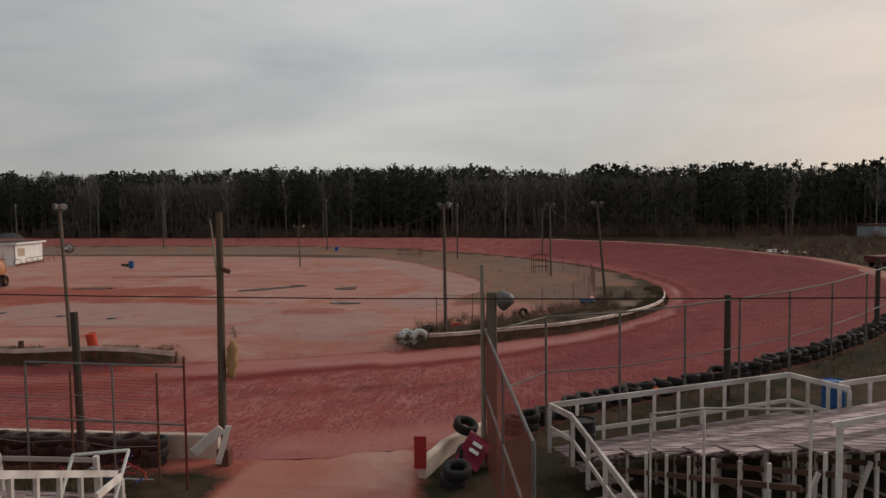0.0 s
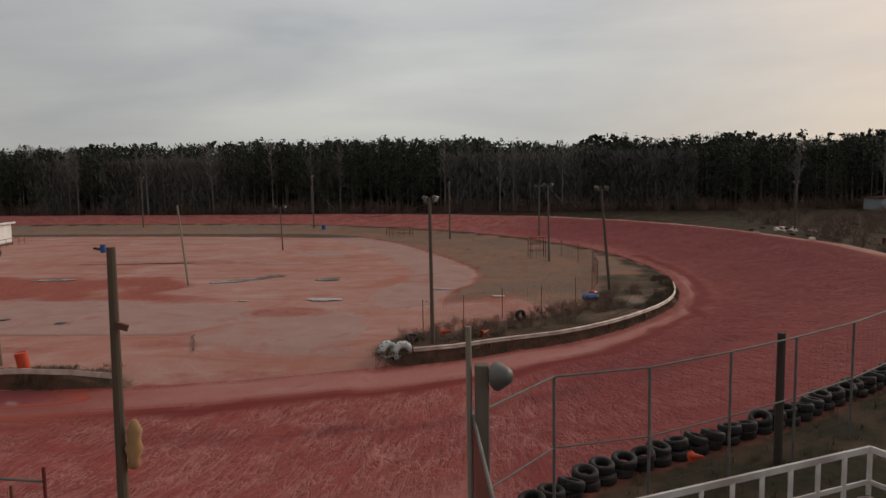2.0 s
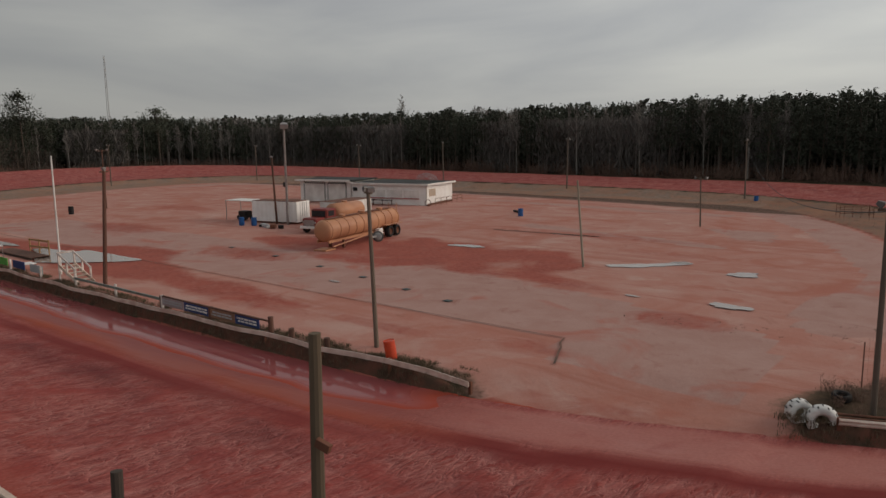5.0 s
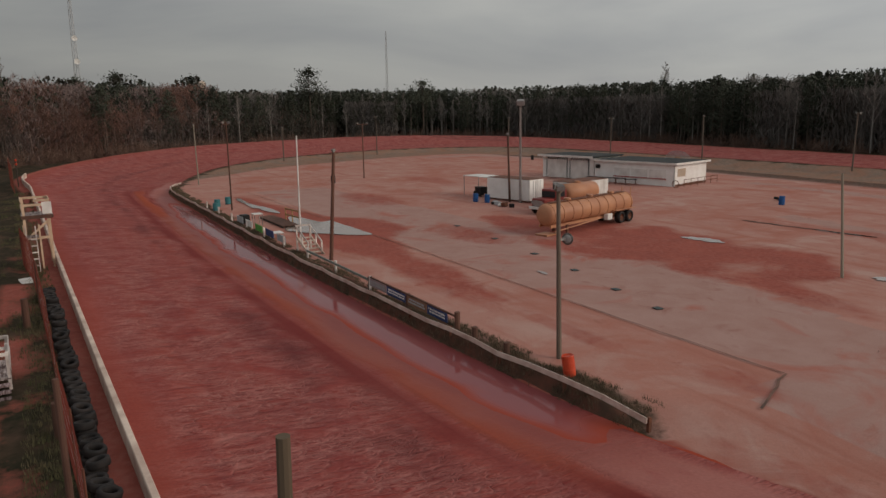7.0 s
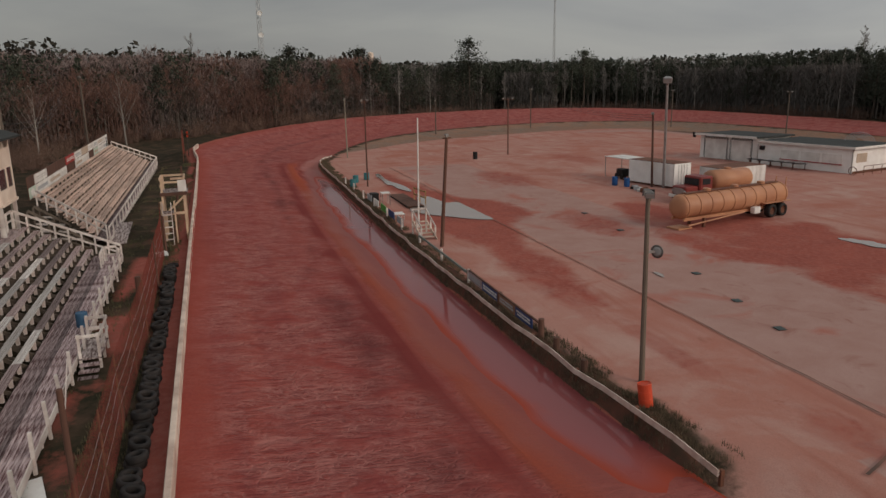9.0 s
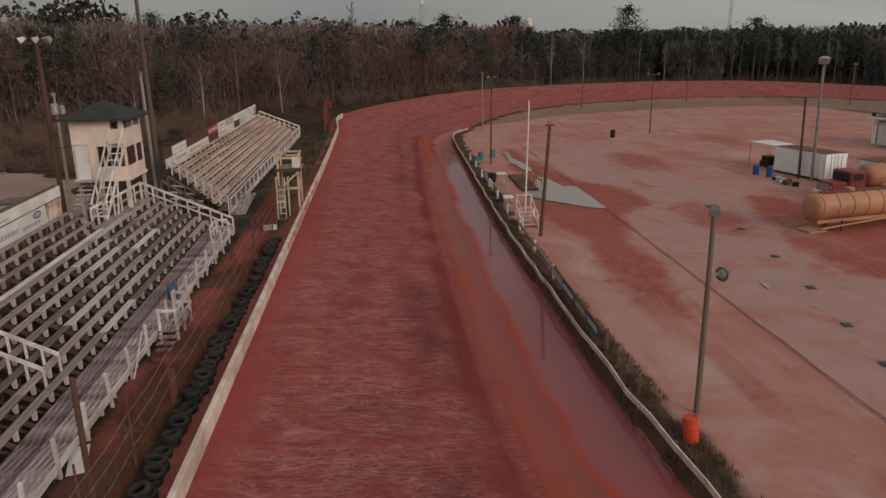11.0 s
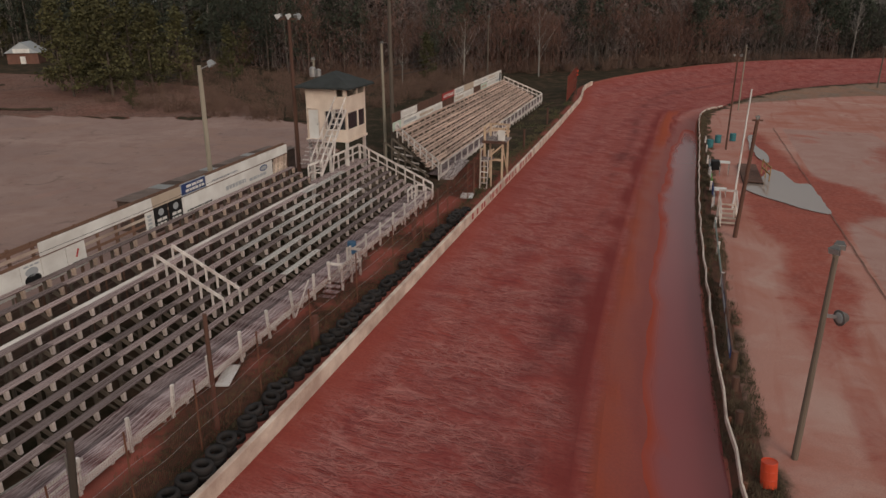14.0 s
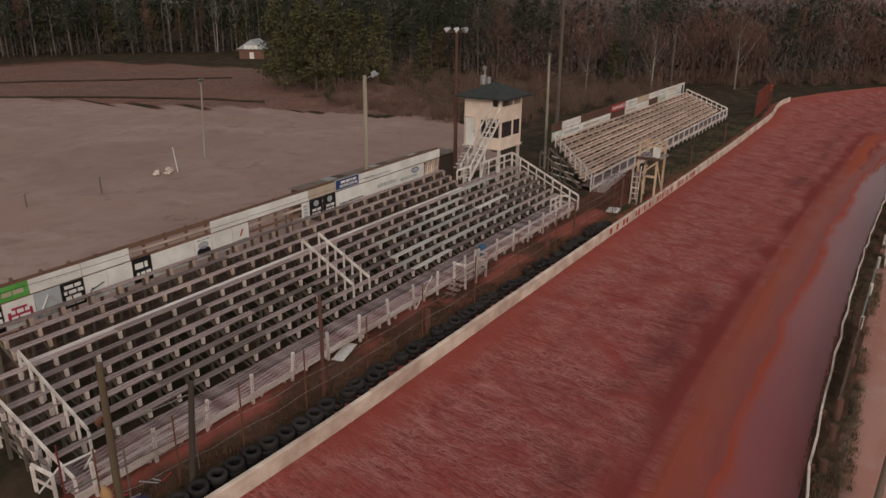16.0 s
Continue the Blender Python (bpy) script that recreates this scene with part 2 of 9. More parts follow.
def box(bm, x0, y0, z0, x1, y1, z1, bev=0.0):
    r = bmesh.ops.create_cube(bm, size=1.0, matrix=Matrix.LocRotScale(((x0 + x1) / 2, (y0 + y1) / 2, (z0 + z1) / 2), None, (abs(x1 - x0), abs(y1 - y0), abs(z1 - z0))))
    if bev:
        edges = list({e for v in r["verts"] for e in v.link_edges})
        bmesh.ops.bevel(bm, geom=edges, offset=bev, segments=1, affect="EDGES", profile=0.5)
    return bm


def beam(bm, a, b, w, h=None, up=(0, 0, 1)):
    """A square bar from a to b, w wide and h deep."""
    a, b = Vector(a), Vector(b)
    d = b - a
    z = d.normalized()
    u = Vector(up)
    if abs(z.dot(u)) > 0.98:
        u = Vector((1, 0, 0))
    x = z.cross(u).normalized()
    y = x.cross(z)
    m = Matrix((x, y, z)).transposed().to_4x4()
    m.translation = (a + b) / 2
    bmesh.ops.create_cube(bm, size=1.0, matrix=m @ Matrix.Diagonal((w, h or w, d.length, 1)))
    return bm


def tube(bm, a, b, r0, r1=None, n=8, caps=True):
    a, b = Vector(a), Vector(b)
    d = b - a
    m = d.to_track_quat("Z", "Y").to_matrix().to_4x4()
    m.translation = (a + b) / 2
    bmesh.ops.create_cone(bm, cap_ends=caps, segments=n, radius1=r0, radius2=r0 if r1 is None else r1, depth=d.length, matrix=m)
    return bm


def lathe(bm, profile, n=16, m=Matrix(), close=False):
    """Turns a list of (radius, height) round z."""
    rings = []
    for r, z in profile:
        rings.append([bm.verts.new(m @ Vector((r * math.cos(i * math.tau / n), r * math.sin(i * math.tau / n), z))) for i in range(n)])
    pairs = list(zip(rings, rings[1:])) + ([(rings[-1], rings[0])] if close else [])
    for p, q in pairs:
        for i in range(n):
            bm.faces.new((p[i], p[(i + 1) % n], q[(i + 1) % n], q[i]))
    if not close:
        for ring, flip in ((rings[0], True), (rings[-1], False)):
            if profile[0 if flip else -1][0] > 1e-4:
                bm.faces.new(ring[::-1] if flip else ring)
    return bm


def bm_new():
    return bmesh.new()


def raw_mesh(name, verts, faces, mat, smooth=False, parent=None):
    me = bpy.data.meshes.new(name)
    me.from_pydata([tuple(v) for v in verts], [], [tuple(f) for f in faces])
    for m in mat if isinstance(mat, (list, tuple)) else (mat,):
        me.materials.append(m)
    if smooth:
        me.polygons.foreach_set("use_smooth", [True] * len(me.polygons))
    ob = new(name, me)
    ob.parent = parent
    return ob


def sweep(pts, r, n=5):
    """One joined tube along a line of points."""
    bm = bm_new()
    rings = []
    for i, p in enumerate(pts):
        d = (pts[min(i + 1, len(pts) - 1)] - pts[max(i - 1, 0)]).normalized()
        u = d.cross(Vector((0, 0, 1)) if abs(d.z) < 0.9 else Vector((1, 0, 0))).normalized()
        v = d.cross(u)
        rings.append([bm.verts.new(p + (u * math.cos(k * math.tau / n) + v * math.sin(k * math.tau / n)) * r) for k in range(n)])
    for a, b in zip(rings, rings[1:]):
        for k in range(n):
            bm.faces.new((a[k], a[(k + 1) % n], b[(k + 1) % n], b[k]))
    bm.faces.new(rings[0][::-1]), bm.faces.new(rings[-1])
    return bm


def cable(name, a, b, sag, r, label="", parent=None, mat=None):
    pts = []
    for i in range(17):
        f = i / 16
        p = Vector(a).lerp(Vector(b), f)
        p.z -= sag * 4 * f * (1 - f)
        pts.append(p)
    ob = link_bm(name, sweep(pts, r), mat or CABLE)
    ob.parent = parent
    return tagged(ob, label, "cable") if not parent else ob

def cone_np(a, b, r0, r1, n=4):
    """Vertices and faces of a thin tapered stick."""
    a, b = np.array(a, float), np.array(b, float)
    d = b - a
    d /= max(np.linalg.norm(d), 1e-6)
    u = np.cross(d, (0.3, 0.9, 0.2) if abs(d[2]) > 0.8 else (0, 0, 1))
    u /= np.linalg.norm(u)
    v = np.cross(d, u)
    ang = np.arange(n) * math.tau / n
    ring = np.outer(np.cos(ang), u) + np.outer(np.sin(ang), v)
    vs = np.vstack([a + ring * r0, b + ring * r1])
    fs = [(i, (i + 1) % n, n + (i + 1) % n, n + i) for i in range(n)]
    return vs, fs


class Heap:
    """Gathers many small pieces into one mesh."""

    def __init__(self):
        self.v, self.f, self.n = [], [], 0

    def add(self, vs, fs):
        self.v.append(np.asarray(vs, float))
        self.f += [tuple(i + self.n for i in f) for f in fs]
        self.n += len(vs)

    def stick(self, a, b, r0, r1, n=4):
        self.add(*cone_np(a, b, r0, r1, n))

    def tuft(self, c, size, rnd):
        """One small bent leaf blade at c, any way round."""
        a, t = rnd.uniform(0, math.tau), rnd.uniform(-0.9, 0.9)
        d = np.array((math.cos(a) * math.cos(t), math.sin(a) * math.cos(t), math.sin(t)))
        s = np.cross(d, (rnd.uniform(-1, 1), rnd.uniform(-1, 1), rnd.uniform(0.2, 1)))
        s /= max(np.linalg.norm(s), 1e-6)
        c = np.array(c)
        self.add([c - s * size * 0.35, c + d * size * 0.5, c + s * size * 0.35, c - d * size * 0.5], [(0, 1, 2, 3)])

    def mesh(self, name, mat):
        me = bpy.data.meshes.new(name)
        me.from_pydata(np.vstack(self.v).tolist(), [], self.f)
        me.materials.append(mat)
        return me


# ---- the track's two edges: inner x y z, outer x y z, once round ----
EDGES = [
    (-3, 36.8, -.42, -3, 18.95, .4), (-16, 33.0, -.55, -16, 18.4, .4), (-45, 31.5, -.55, -45, 17.4, .45), (-75, 31.3, -.55, -75, 16.45, .6),
    (-98, 31.4, -.35, -98, 15.65, .95), (-106, 33.8, -.1, -116, 15.2, 1.6), (-118, 38, .1, -138, 24.5, 2.2), (-134, 47, .3, -157, 38, 2.6),
    (-147, 62, .5, -169, 56, 2.9), (-154, 82, .7, -178, 84, 3.0), (-154, 102, .7, -177, 108, 2.9), (-144, 117, .7, -163, 126, 2.5),
    (-125, 121, .8, -139, 136, 2), (-95, 121.5, .8, -97, 137.5, 1.6), (-60, 121, .8, -60, 135.5, 1.5), (-30, 117, .7, -28, 130, 1.6),
    (-10, 107, .5, -6, 119, 1.9), (2, 95, .3, 10, 104, 2.1), (10, 81, .15, 20, 88, 2.2), (13.3, 67, 0, 25, 72, 2.2),
    (13, 57.5, -.1, 26, 59, 2.2), (11.3, 50.3, -.18, 24, 46, 1.7), (8, 44.8, -.25, 17, 35.2, 1.0), (4.4, 41.0, -.3, 9.5, 28.2, .65),
    (1.0, 39.0, -.36, 3.5, 24.0, .5)]


def loop_spline(ctrl, per):
    """A closed Catmull-Rom curve through the rows of ctrl."""
    c = np.array(ctrl, float)
    out = []
    for i in range(len(c)):
        p0, p1, p2, p3 = c[i - 1], c[i], c[(i + 1) % len(c)], c[(i + 2) % len(c)]
        for j in range(per):
            t = j / per
            out.append(0.5 * (2 * p1 + (p2 - p0) * t + (2 * p0 - 5 * p1 + 4 * p2 - p3) * t * t + (3 * p1 - p0 - 3 * p2 + p3) * t ** 3))
    return np.array(out)


EDGE = loop_spline(EDGES, 22)
INNER, OUTER = EDGE[:, :3], EDGE[:, 3:]


def near_line(P, line):
    """For points P (n, 2): the distance to a closed line, the line's height there, and the sign of the side (inside: -1)."""
    A, B = line, np.roll(line, -1, 0)
    best, zz = np.full(len(P), 1e9), np.zeros(len(P))
    for k in range(0, len(A)):
        a, b = A[k], B[k]
        d = b[:2] - a[:2]
        f = np.clip(((P - a[:2]) @ d) / (d @ d), 0, 1)
        dist = np.hypot(P[:, 0] - a[0] - f * d[0], P[:, 1] - a[1] - f * d[1])
        m = dist < best
        best[m] = dist[m]
        zz[m] = (a[2] + f * (b[2] - a[2]))[m]
    inside = np.zeros(len(P), bool)
    for k in range(0, len(A)):
        a, b = A[k], B[k]
        c = (a[1] > P[:, 1]) != (b[1] > P[:, 1])
        xx = a[0] + (P[:, 1] - a[1]) / ((b[1] - a[1]) if abs(b[1] - a[1]) > 1e-9 else 1e-9) * (b[0] - a[0])
        inside ^= c & (P[:, 0] < xx)
    return best, zz, inside


def smooth01(x):
    x = np.clip(x, 0, 1)
    return x * x * (3 - 2 * x)


def lumps(P, size, seed):
    return np.array([noise.noise((x / size + seed, y / size - seed, seed * 1.7)) for x, y in P])


def outside_height(P):
    """The lie of the land outside the track, away from its edge."""
    x, y = P[:, 0], P[:, 1]
    h = np.full(len(P), 0.45)
    h += smooth01((y - 110) / 60) * 0.6
    h += smooth01((-y - 5) / 60) * 0.9
    return h


def ground_height(P):
    di, zi, ini = near_line(P, INNER)
    do, zo, ino = near_line(P, OUTER)
    z = np.empty(len(P))
    a = ini
    wide = np.where(zi > 0, 6.0, 1.1) + 5.0 * np.exp(-((P[:, 0] + 9.5) / 5.0) ** 2 - ((P[:, 1] - 35) / 6.0) ** 2)
    z[a] = (zi * (1 - smooth01(di / wide)))[a]
    b = ~ino
    ho = outside_height(P)
    f = smooth01((do - 0.3) / 7.0)
    z[b] = (zo * (1 - f) + ho * f)[b]
    c = ino & ~ini
    f = di / np.maximum(di + do, 1e-6)
    z[c] = (zi + (zo - zi) * (0.25 * f + 0.75 * f * f))[c] - 0.38 * np.minimum(1, np.minimum(di, do) / 1.0)[c]
    return z, di, do, ini, ino


def ground_mat(name):
    """Red clay, tan worn paving and dull winter grass, laid by the masks in 'cover' (grass, bare red, paving)."""
    m = bpy.data.materials.new(name)
    m.use_nodes = True
    nt = m.node_tree
    k, b = nt.links.new, nt.nodes["Principled BSDF"]
    at = nt.nodes.new("ShaderNodeAttribute")
    at.attribute_name = "cover"
    sep = nt.nodes.new("ShaderNodeSeparateColor")
    k(at.outputs["Color"], sep.inputs[0])
    tc = nt.nodes.new("ShaderNodeTexCoord")

    def nz(scale, detail=6, rough=0.6, dist=0.0):
        n = nt.nodes.new("ShaderNodeTexNoise")
        n.inputs["Scale"].default_value, n.inputs["Detail"].default_value, n.inputs["Roughness"].default_value = scale, detail, rough
        n.inputs["Distortion"].default_value = dist
        k(tc.outputs["Object"], n.inputs["Vector"])
        return n.outputs["Fac"]

    def mixc(fac, c1, c2):
        n = nt.nodes.new("ShaderNodeMix")
        n.data_type = "RGBA"
        for i, c in ((6, c1), (7, c2)):
            if isinstance(c, tuple):
                n.inputs[i].default_value = (*c, 1)
            else:
                k(c, n.inputs[i])
        if isinstance(fac, float):
            n.inputs[0].default_value = fac
        else:
            k(fac, n.inputs[0])
        return n.outputs[2]

    def ramp(v, lo, hi):
        n = nt.nodes.new("ShaderNodeMapRange")
        n.inputs["From Min"].default_value, n.inputs["From Max"].default_value = lo, hi
        k(v, n.inputs["Value"])
        return n.outputs[0]

    def edge(mask, n, lo=0.35, hi=0.65, amp=0.5):
        a = nt.nodes.new("ShaderNodeMath")
        a.operation = "MULTIPLY_ADD"
        a.inputs[1].default_value, a.inputs[2].default_value = amp, -amp / 2
        k(n, a.inputs[0])
        s = nt.nodes.new("ShaderNodeMath")
        s.operation = "ADD"
        k(mask, s.inputs[0]), k(a.outputs[0], s.inputs[1])
        return ramp(s.outputs[0], lo, hi)

    big, mid, fine, grain = nz(0.09, 7, 0.6, 0.6), nz(0.5, 6, 0.62, 0.4), nz(3.2, 5, 0.65), nz(26, 3)
    clay = mixc(ramp(mid, 0.35, 0.68), (0.392, 0.097, 0.0721), (0.286, 0.0679, 0.0551))
    clay = mixc(ramp(fine, 0.42, 0.75), clay, (0.424, 0.145, 0.114))
    wide = nz(0.16, 5, 0.55, 1.4)
    pave = mixc(ramp(big, 0.3, 0.7), (0.53, 0.29, 0.243), (0.477, 0.205, 0.16))
    pave = mixc(ramp(mid, 0.45, 0.75), pave, (0.545, 0.325, 0.28))
    pave = mixc(ramp(wide, 0.5, 0.68), pave, (0.456, 0.175, 0.132))
    pave = mixc(ramp(wide, 0.42, 0.3), pave, (0.56, 0.355, 0.305))
    tracks = nt.nodes.new("ShaderNodeTexNoise")
    tmap = nt.nodes.new("ShaderNodeMapping")
    tmap.inputs["Rotation"].default_value, tmap.inputs["Scale"].default_value = (0, 0, radians(12)), (0.12, 1.3, 1)
    tracks.inputs["Scale"].default_value, tracks.inputs["Detail"].default_value, tracks.inputs["Distortion"].default_value = 0.55, 7, 1.1
    k(tc.outputs["Object"], tmap.inputs[0]), k(tmap.outputs[0], tracks.inputs["Vector"])
    pave = mixc(ramp(tracks.outputs["Fac"], 0.55, 0.72), pave, (0.43, 0.17, 0.13))
    pave = mixc(ramp(fine, 0.6, 0.9), pave, (0.382, 0.185, 0.155))
    stain = nz(0.34, 7, 0.7, 2.0)
    pave = mixc(ramp(stain, 0.6, 0.72), pave, (0.36, 0.15, 0.115))
    sl_at = nt.nodes.new("ShaderNodeAttribute")
    sl_at.attribute_name = "slab"
    slab = mixc(ramp(mid, 0.35, 0.7), (0.488, 0.312, 0.277), (0.43, 0.25, 0.216))
    slab = mixc(ramp(stain, 0.58, 0.7), slab, (0.37, 0.19, 0.16))
    slab = mixc(ramp(wide, 0.55, 0.66), slab, (0.456, 0.184, 0.148))
    pave = mixc(edge(sl_at.outputs["Fac"], mid, 0.36, 0.64, 0.3), pave, slab)
    rim = mixc(ramp(fine, 0.3, 0.7), (0.215, 0.172, 0.137), (0.13, 0.112, 0.085))
    rim = mixc(ramp(wide, 0.4, 0.65), rim, (0.25, 0.15, 0.1))
    rim = mixc(ramp(stain, 0.55, 0.7), rim, (0.12, 0.085, 0.06))
    grass = mixc(ramp(fine, 0.3, 0.7), (0.05, 0.039, 0.026), (0.022, 0.023, 0.014))
    grass = mixc(ramp(mid, 0.45, 0.7), grass, (0.1, 0.062, 0.044))
    grass = mixc(ramp(sl_at.outputs["Fac"], -0.2, -0.8), grass, rim)
    c = mixc(edge(sep.outputs["Blue"], mid, 0.38, 0.62, 0.35), clay, pave)
    c = mixc(edge(sep.outputs["Green"], stain, 0.36, 0.66, 0.6), c, clay)
    gravel = mixc(ramp(big, 0.35, 0.65), (0.42, 0.305, 0.27), (0.31, 0.22, 0.201))
    gravel = mixc(ramp(mid, 0.45, 0.75), gravel, (0.3, 0.195, 0.172))
    gravel = mixc(ramp(wide, 0.52, 0.66), gravel, (0.36, 0.245, 0.21))
    gravel = mixc(ramp(stain, 0.58, 0.7), gravel, (0.2, 0.15, 0.132))
    c = mixc(edge(at.outputs["Alpha"], big, 0.4, 0.6, 0.35), c, gravel)
    c = mixc(ramp(grain, 0.1, 1.6), c, (0.16, 0.09, 0.07))
    c = mixc(edge(sep.outputs["Red"], fine, 0.3, 0.7, 0.6), c, grass)
    k(c, b.inputs["Base Color"])
    b.inputs["Roughness"].default_value, b.inputs["Specular IOR Level"].default_value = 0.95, 0.05
    bp = nt.nodes.new("ShaderNodeBump")
    bp.inputs["Strength"].default_value, bp.inputs["Distance"].default_value = 0.5, 0.05
    k(fine, bp.inputs["Height"])
    k(bp.outputs[0], b.inputs["Normal"])
    return m


def in_poly(P, poly):
    r = np.zeros(len(P), bool)
    for (ax, ay), (bx, by) in zip(poly, poly[1:] + poly[:1]):
        c = (ay > P[:, 1]) != (by > P[:, 1])
        r ^= c & (P[:, 0] < ax + (P[:, 1] - ay) / ((by - ay) or 1e-9) * (bx - ax))
    return r


def soft_poly(P, poly, w):
    """1 inside a smoothed outline, 0 outside, fading over w metres; also the distance to the outline."""
    line = loop_spline([(x, y, 0.0) for x, y in poly], 5)
    d, _, ins = near_line(P, line)
    return smooth01(0.5 + np.where(ins, d, -d) / w), d


def blob(P, x, y, rx, ry, soft=0.4):
    d = np.hypot((P[:, 0] - x) / rx, (P[:, 1] - y) / ry)
    return smooth01((1 - d) / soft)


def axis(lo, hi, step, grow, end):
    """Even steps from lo to hi, then growing ones out to end on both sides."""
    mid = list(np.arange(lo, hi + step / 2, step))
    s, v = step, mid[-1]
    up = []
    while v < end:
        s *= grow
        v += s
        up.append(v)
    s, v = step, mid[0]
    down = []
    while v > -end:
        s *= grow
        v -= s
        down.append(v)
    return np.array(down[::-1] + mid + up)


gx, gy = axis(-185, 45, 0.75, 1.22, 1600), axis(-26, 142, 0.75, 1.22, 1600)
GX, GY = np.meshgrid(gx, gy, indexing="ij")
GP = np.stack([GX.ravel(), GY.ravel()], 1)
gz, gdi, gdo, gini, gino = ground_height(GP)
rough_bits = lumps(GP, 2.5, 3.1) * 0.05 + lumps(GP, 9.0, 7.7) * 0.08
flat = np.where(gini, 0.35, np.where(gino, 0.2, 1.0))
gz = gz + rough_bits * flat
far = np.hypot(GP[:, 0] + 60, GP[:, 1] - 60)
gz += smooth01((far - 350) / 900) * 3.0
x_, y_ = GP[:, 0], GP[:, 1]
ragged_ = np.stack([lumps(GP, 5.0, 1.3) * 3.0, lumps(GP, 5.0, 5.1) * 3.0], 1)
# infield: how far inside the inner edge
grass = np.zeros(len(GP))
red = np.zeros(len(GP))
pave = np.zeros(len(GP))
back = smooth01((y_ - 60) / 45)
right = smooth01((x_ + 6) / 10)
ring = smooth01((17 * np.maximum(back, smooth01((-x_ - 105) / 30)) + 13 * right * smooth01((y_ - 44) / 10) - gdi) / 4 + 0.5)
grass[gini] = (0.62 * ring)[gini]
pave[gini] = 0.75
# the paving ends in a long curve before the grass of the first turn
PAVE_END = [(-5.0, 44.0), (-3.2, 50), (-2.7, 55.4), (-1.5, 59), (-2, 66.7), (-6.9, 79.5), (-13, 92), (-22, 103), (-40, 108), (-120, 108), (-135, 90), (-130, 60), (-110, 40), (-60, 36), (-20, 36)]
paved, pave_d = soft_poly(GP, PAVE_END, 1.2)
on_pave = paved > 0.5
beyond = np.where(gini & (x_ > -25), 1 - paved, 0) * smooth01((y_ - 46 - 0.5 * (x_ + 4)) / 6)
pave = pave * (1 - beyond) + 0.3 * beyond
grass = np.maximum(grass, beyond * 0.62)
verge = np.where(gini, smooth01((np.where((x_ > -5) & (y_ < 70), 2.3, 1.7) + 1.2 * lumps(GP, 1.8, 4.4) - gdi) / 1.0), 0)
grass = np.maximum(grass, verge * 0.8)
# rough brown ground between the corner fence and the rail, with one bare sandy heap
ROUGH_EDGE = [(-4.2, 41.0), (-1.2, 42.6), (0.8, 44.8), (3.0, 46.0), (5.2, 49.0), (6.7, 53.5), (7.6, 57.5), (9.5, 63), (26, 60), (26, 36), (-4.2, 32)]
corner_rough = soft_poly(GP, ROUGH_EDGE, 1.6)[0] * gini * (0.82 + 0.3 * lumps(GP, 1.6, 3.3)) * (1 - blob(GP, 9.3, 51.5, 1.9, 1.7, 0.6))
grass = np.maximum(grass, corner_rough)
# the gap in the rail, where cars cross
gap = blob(GP, -9.5, 35.5, 7.0, 4.5)
grass *= 1 - gap
red = np.maximum(red, blob(GP, -9.5, 34.6, 6.0, 1.4) * 0.5)
WASH = [(-56, 52), (-47, 50), (-36.6, 48.2), (-33, 50.2), (-28, 50.2), (-23.6, 50), (-17, 50.2), (-19, 52.4), (-23.7, 53.6), (-22.4, 57), (-25, 61.5), (-29, 63.2), (-38, 62.2), (-43, 62.5), (-50, 59)]
red = np.maximum(red, soft_poly(GP + ragged_ * 0.35, WASH, 3.5)[0] * (0.7 + 0.35 * lumps(GP, 3.0, 6.6)))
WASH_2 = [(-66, 35.5), (-58, 34.2), (-48, 35.2), (-43, 36.0), (-33, 36.2), (-29, 38.0), (-35, 39.7), (-44, 39.9), (-50, 41.5), (-53, 45), (-60, 44), (-68, 40.5), (-84, 38.5), (-84, 36)]
red = np.maximum(red, soft_poly(GP + ragged_ * 0.3, WASH_2, 2.5)[0] * 0.7)
for bx, by, rx, ry, v in ((-30, 72, 22, 4, 0.5), (-24, 37.4, 9, 1.7, 0.55), (-15.5, 38.6, 5, 2.6, 0.5), (-48, 47, 11, 5, 0.6), (-75, 50, 14, 6, 0.6), (-12, 47, 6, 3.5, 0.6),
                          (-35, 36.5, 14, 2.2, 0.6), (-62, 37, 20, 2.4, 0.6), (-20, 66, 12, 3, 0.45), (-90, 66, 18, 6, 0.5), (-50, 90, 18, 5, 0.35), (-110, 80, 18, 10, 0.4)):
    red = np.maximum(red, blob(GP, bx, by, rx, ry, 0.8) * v)
grass = np.maximum(grass, blob(GP, -45, 62, 14, 4, 0.9) * 0.5)
grass = np.maximum(grass, blob(GP, -22.5, 57, 4.5, 2.6, 0.9) * 0.75)
grass = np.maximum(grass, blob(GP, -101, 60, 5, 3, 0.9) * 0.75)
grass = np.maximum(grass, blob(GP, -46, 84, 7, 2.6, 0.9) * 0.6)
grass = np.maximum(grass, blob(GP, -67, 66, 10, 7, 0.9) * 0.5)
grass = np.where(gini & on_pave & (y_ < 100), np.minimum(grass, 0.25), grass)
red[~gini] = 0.25
out_ = ~gino
grass[out_] = (0.2 + 0.75 * smooth01((gdo - 0.5) / 1.1))[out_]
# the lot stops behind the stand; dark grass cover beneath it imitates shade
LOT = [(-6, 3), (-40, 1.5), (-58, 0), (-66, -6), (-75, -18), (-64, -38), (-54, -54), (-45, -74), (-10, -95), (40, -60), (60, -20), (14, 2)]
lot = np.where(in_poly(GP + ragged_, LOT), 1.0, 0.0)
near_gate = blob(GP, -3, 8, 12, 9, 0.6)
field = np.where(in_poly(GP, [(-75, -18), (-64, -38), (-54, -54), (-45, -74), (-10, -95), (-20, -150), (-75, -138), (-91, -121), (-102, -82), (-95, -40)]), 1.0, 0.0) * out_
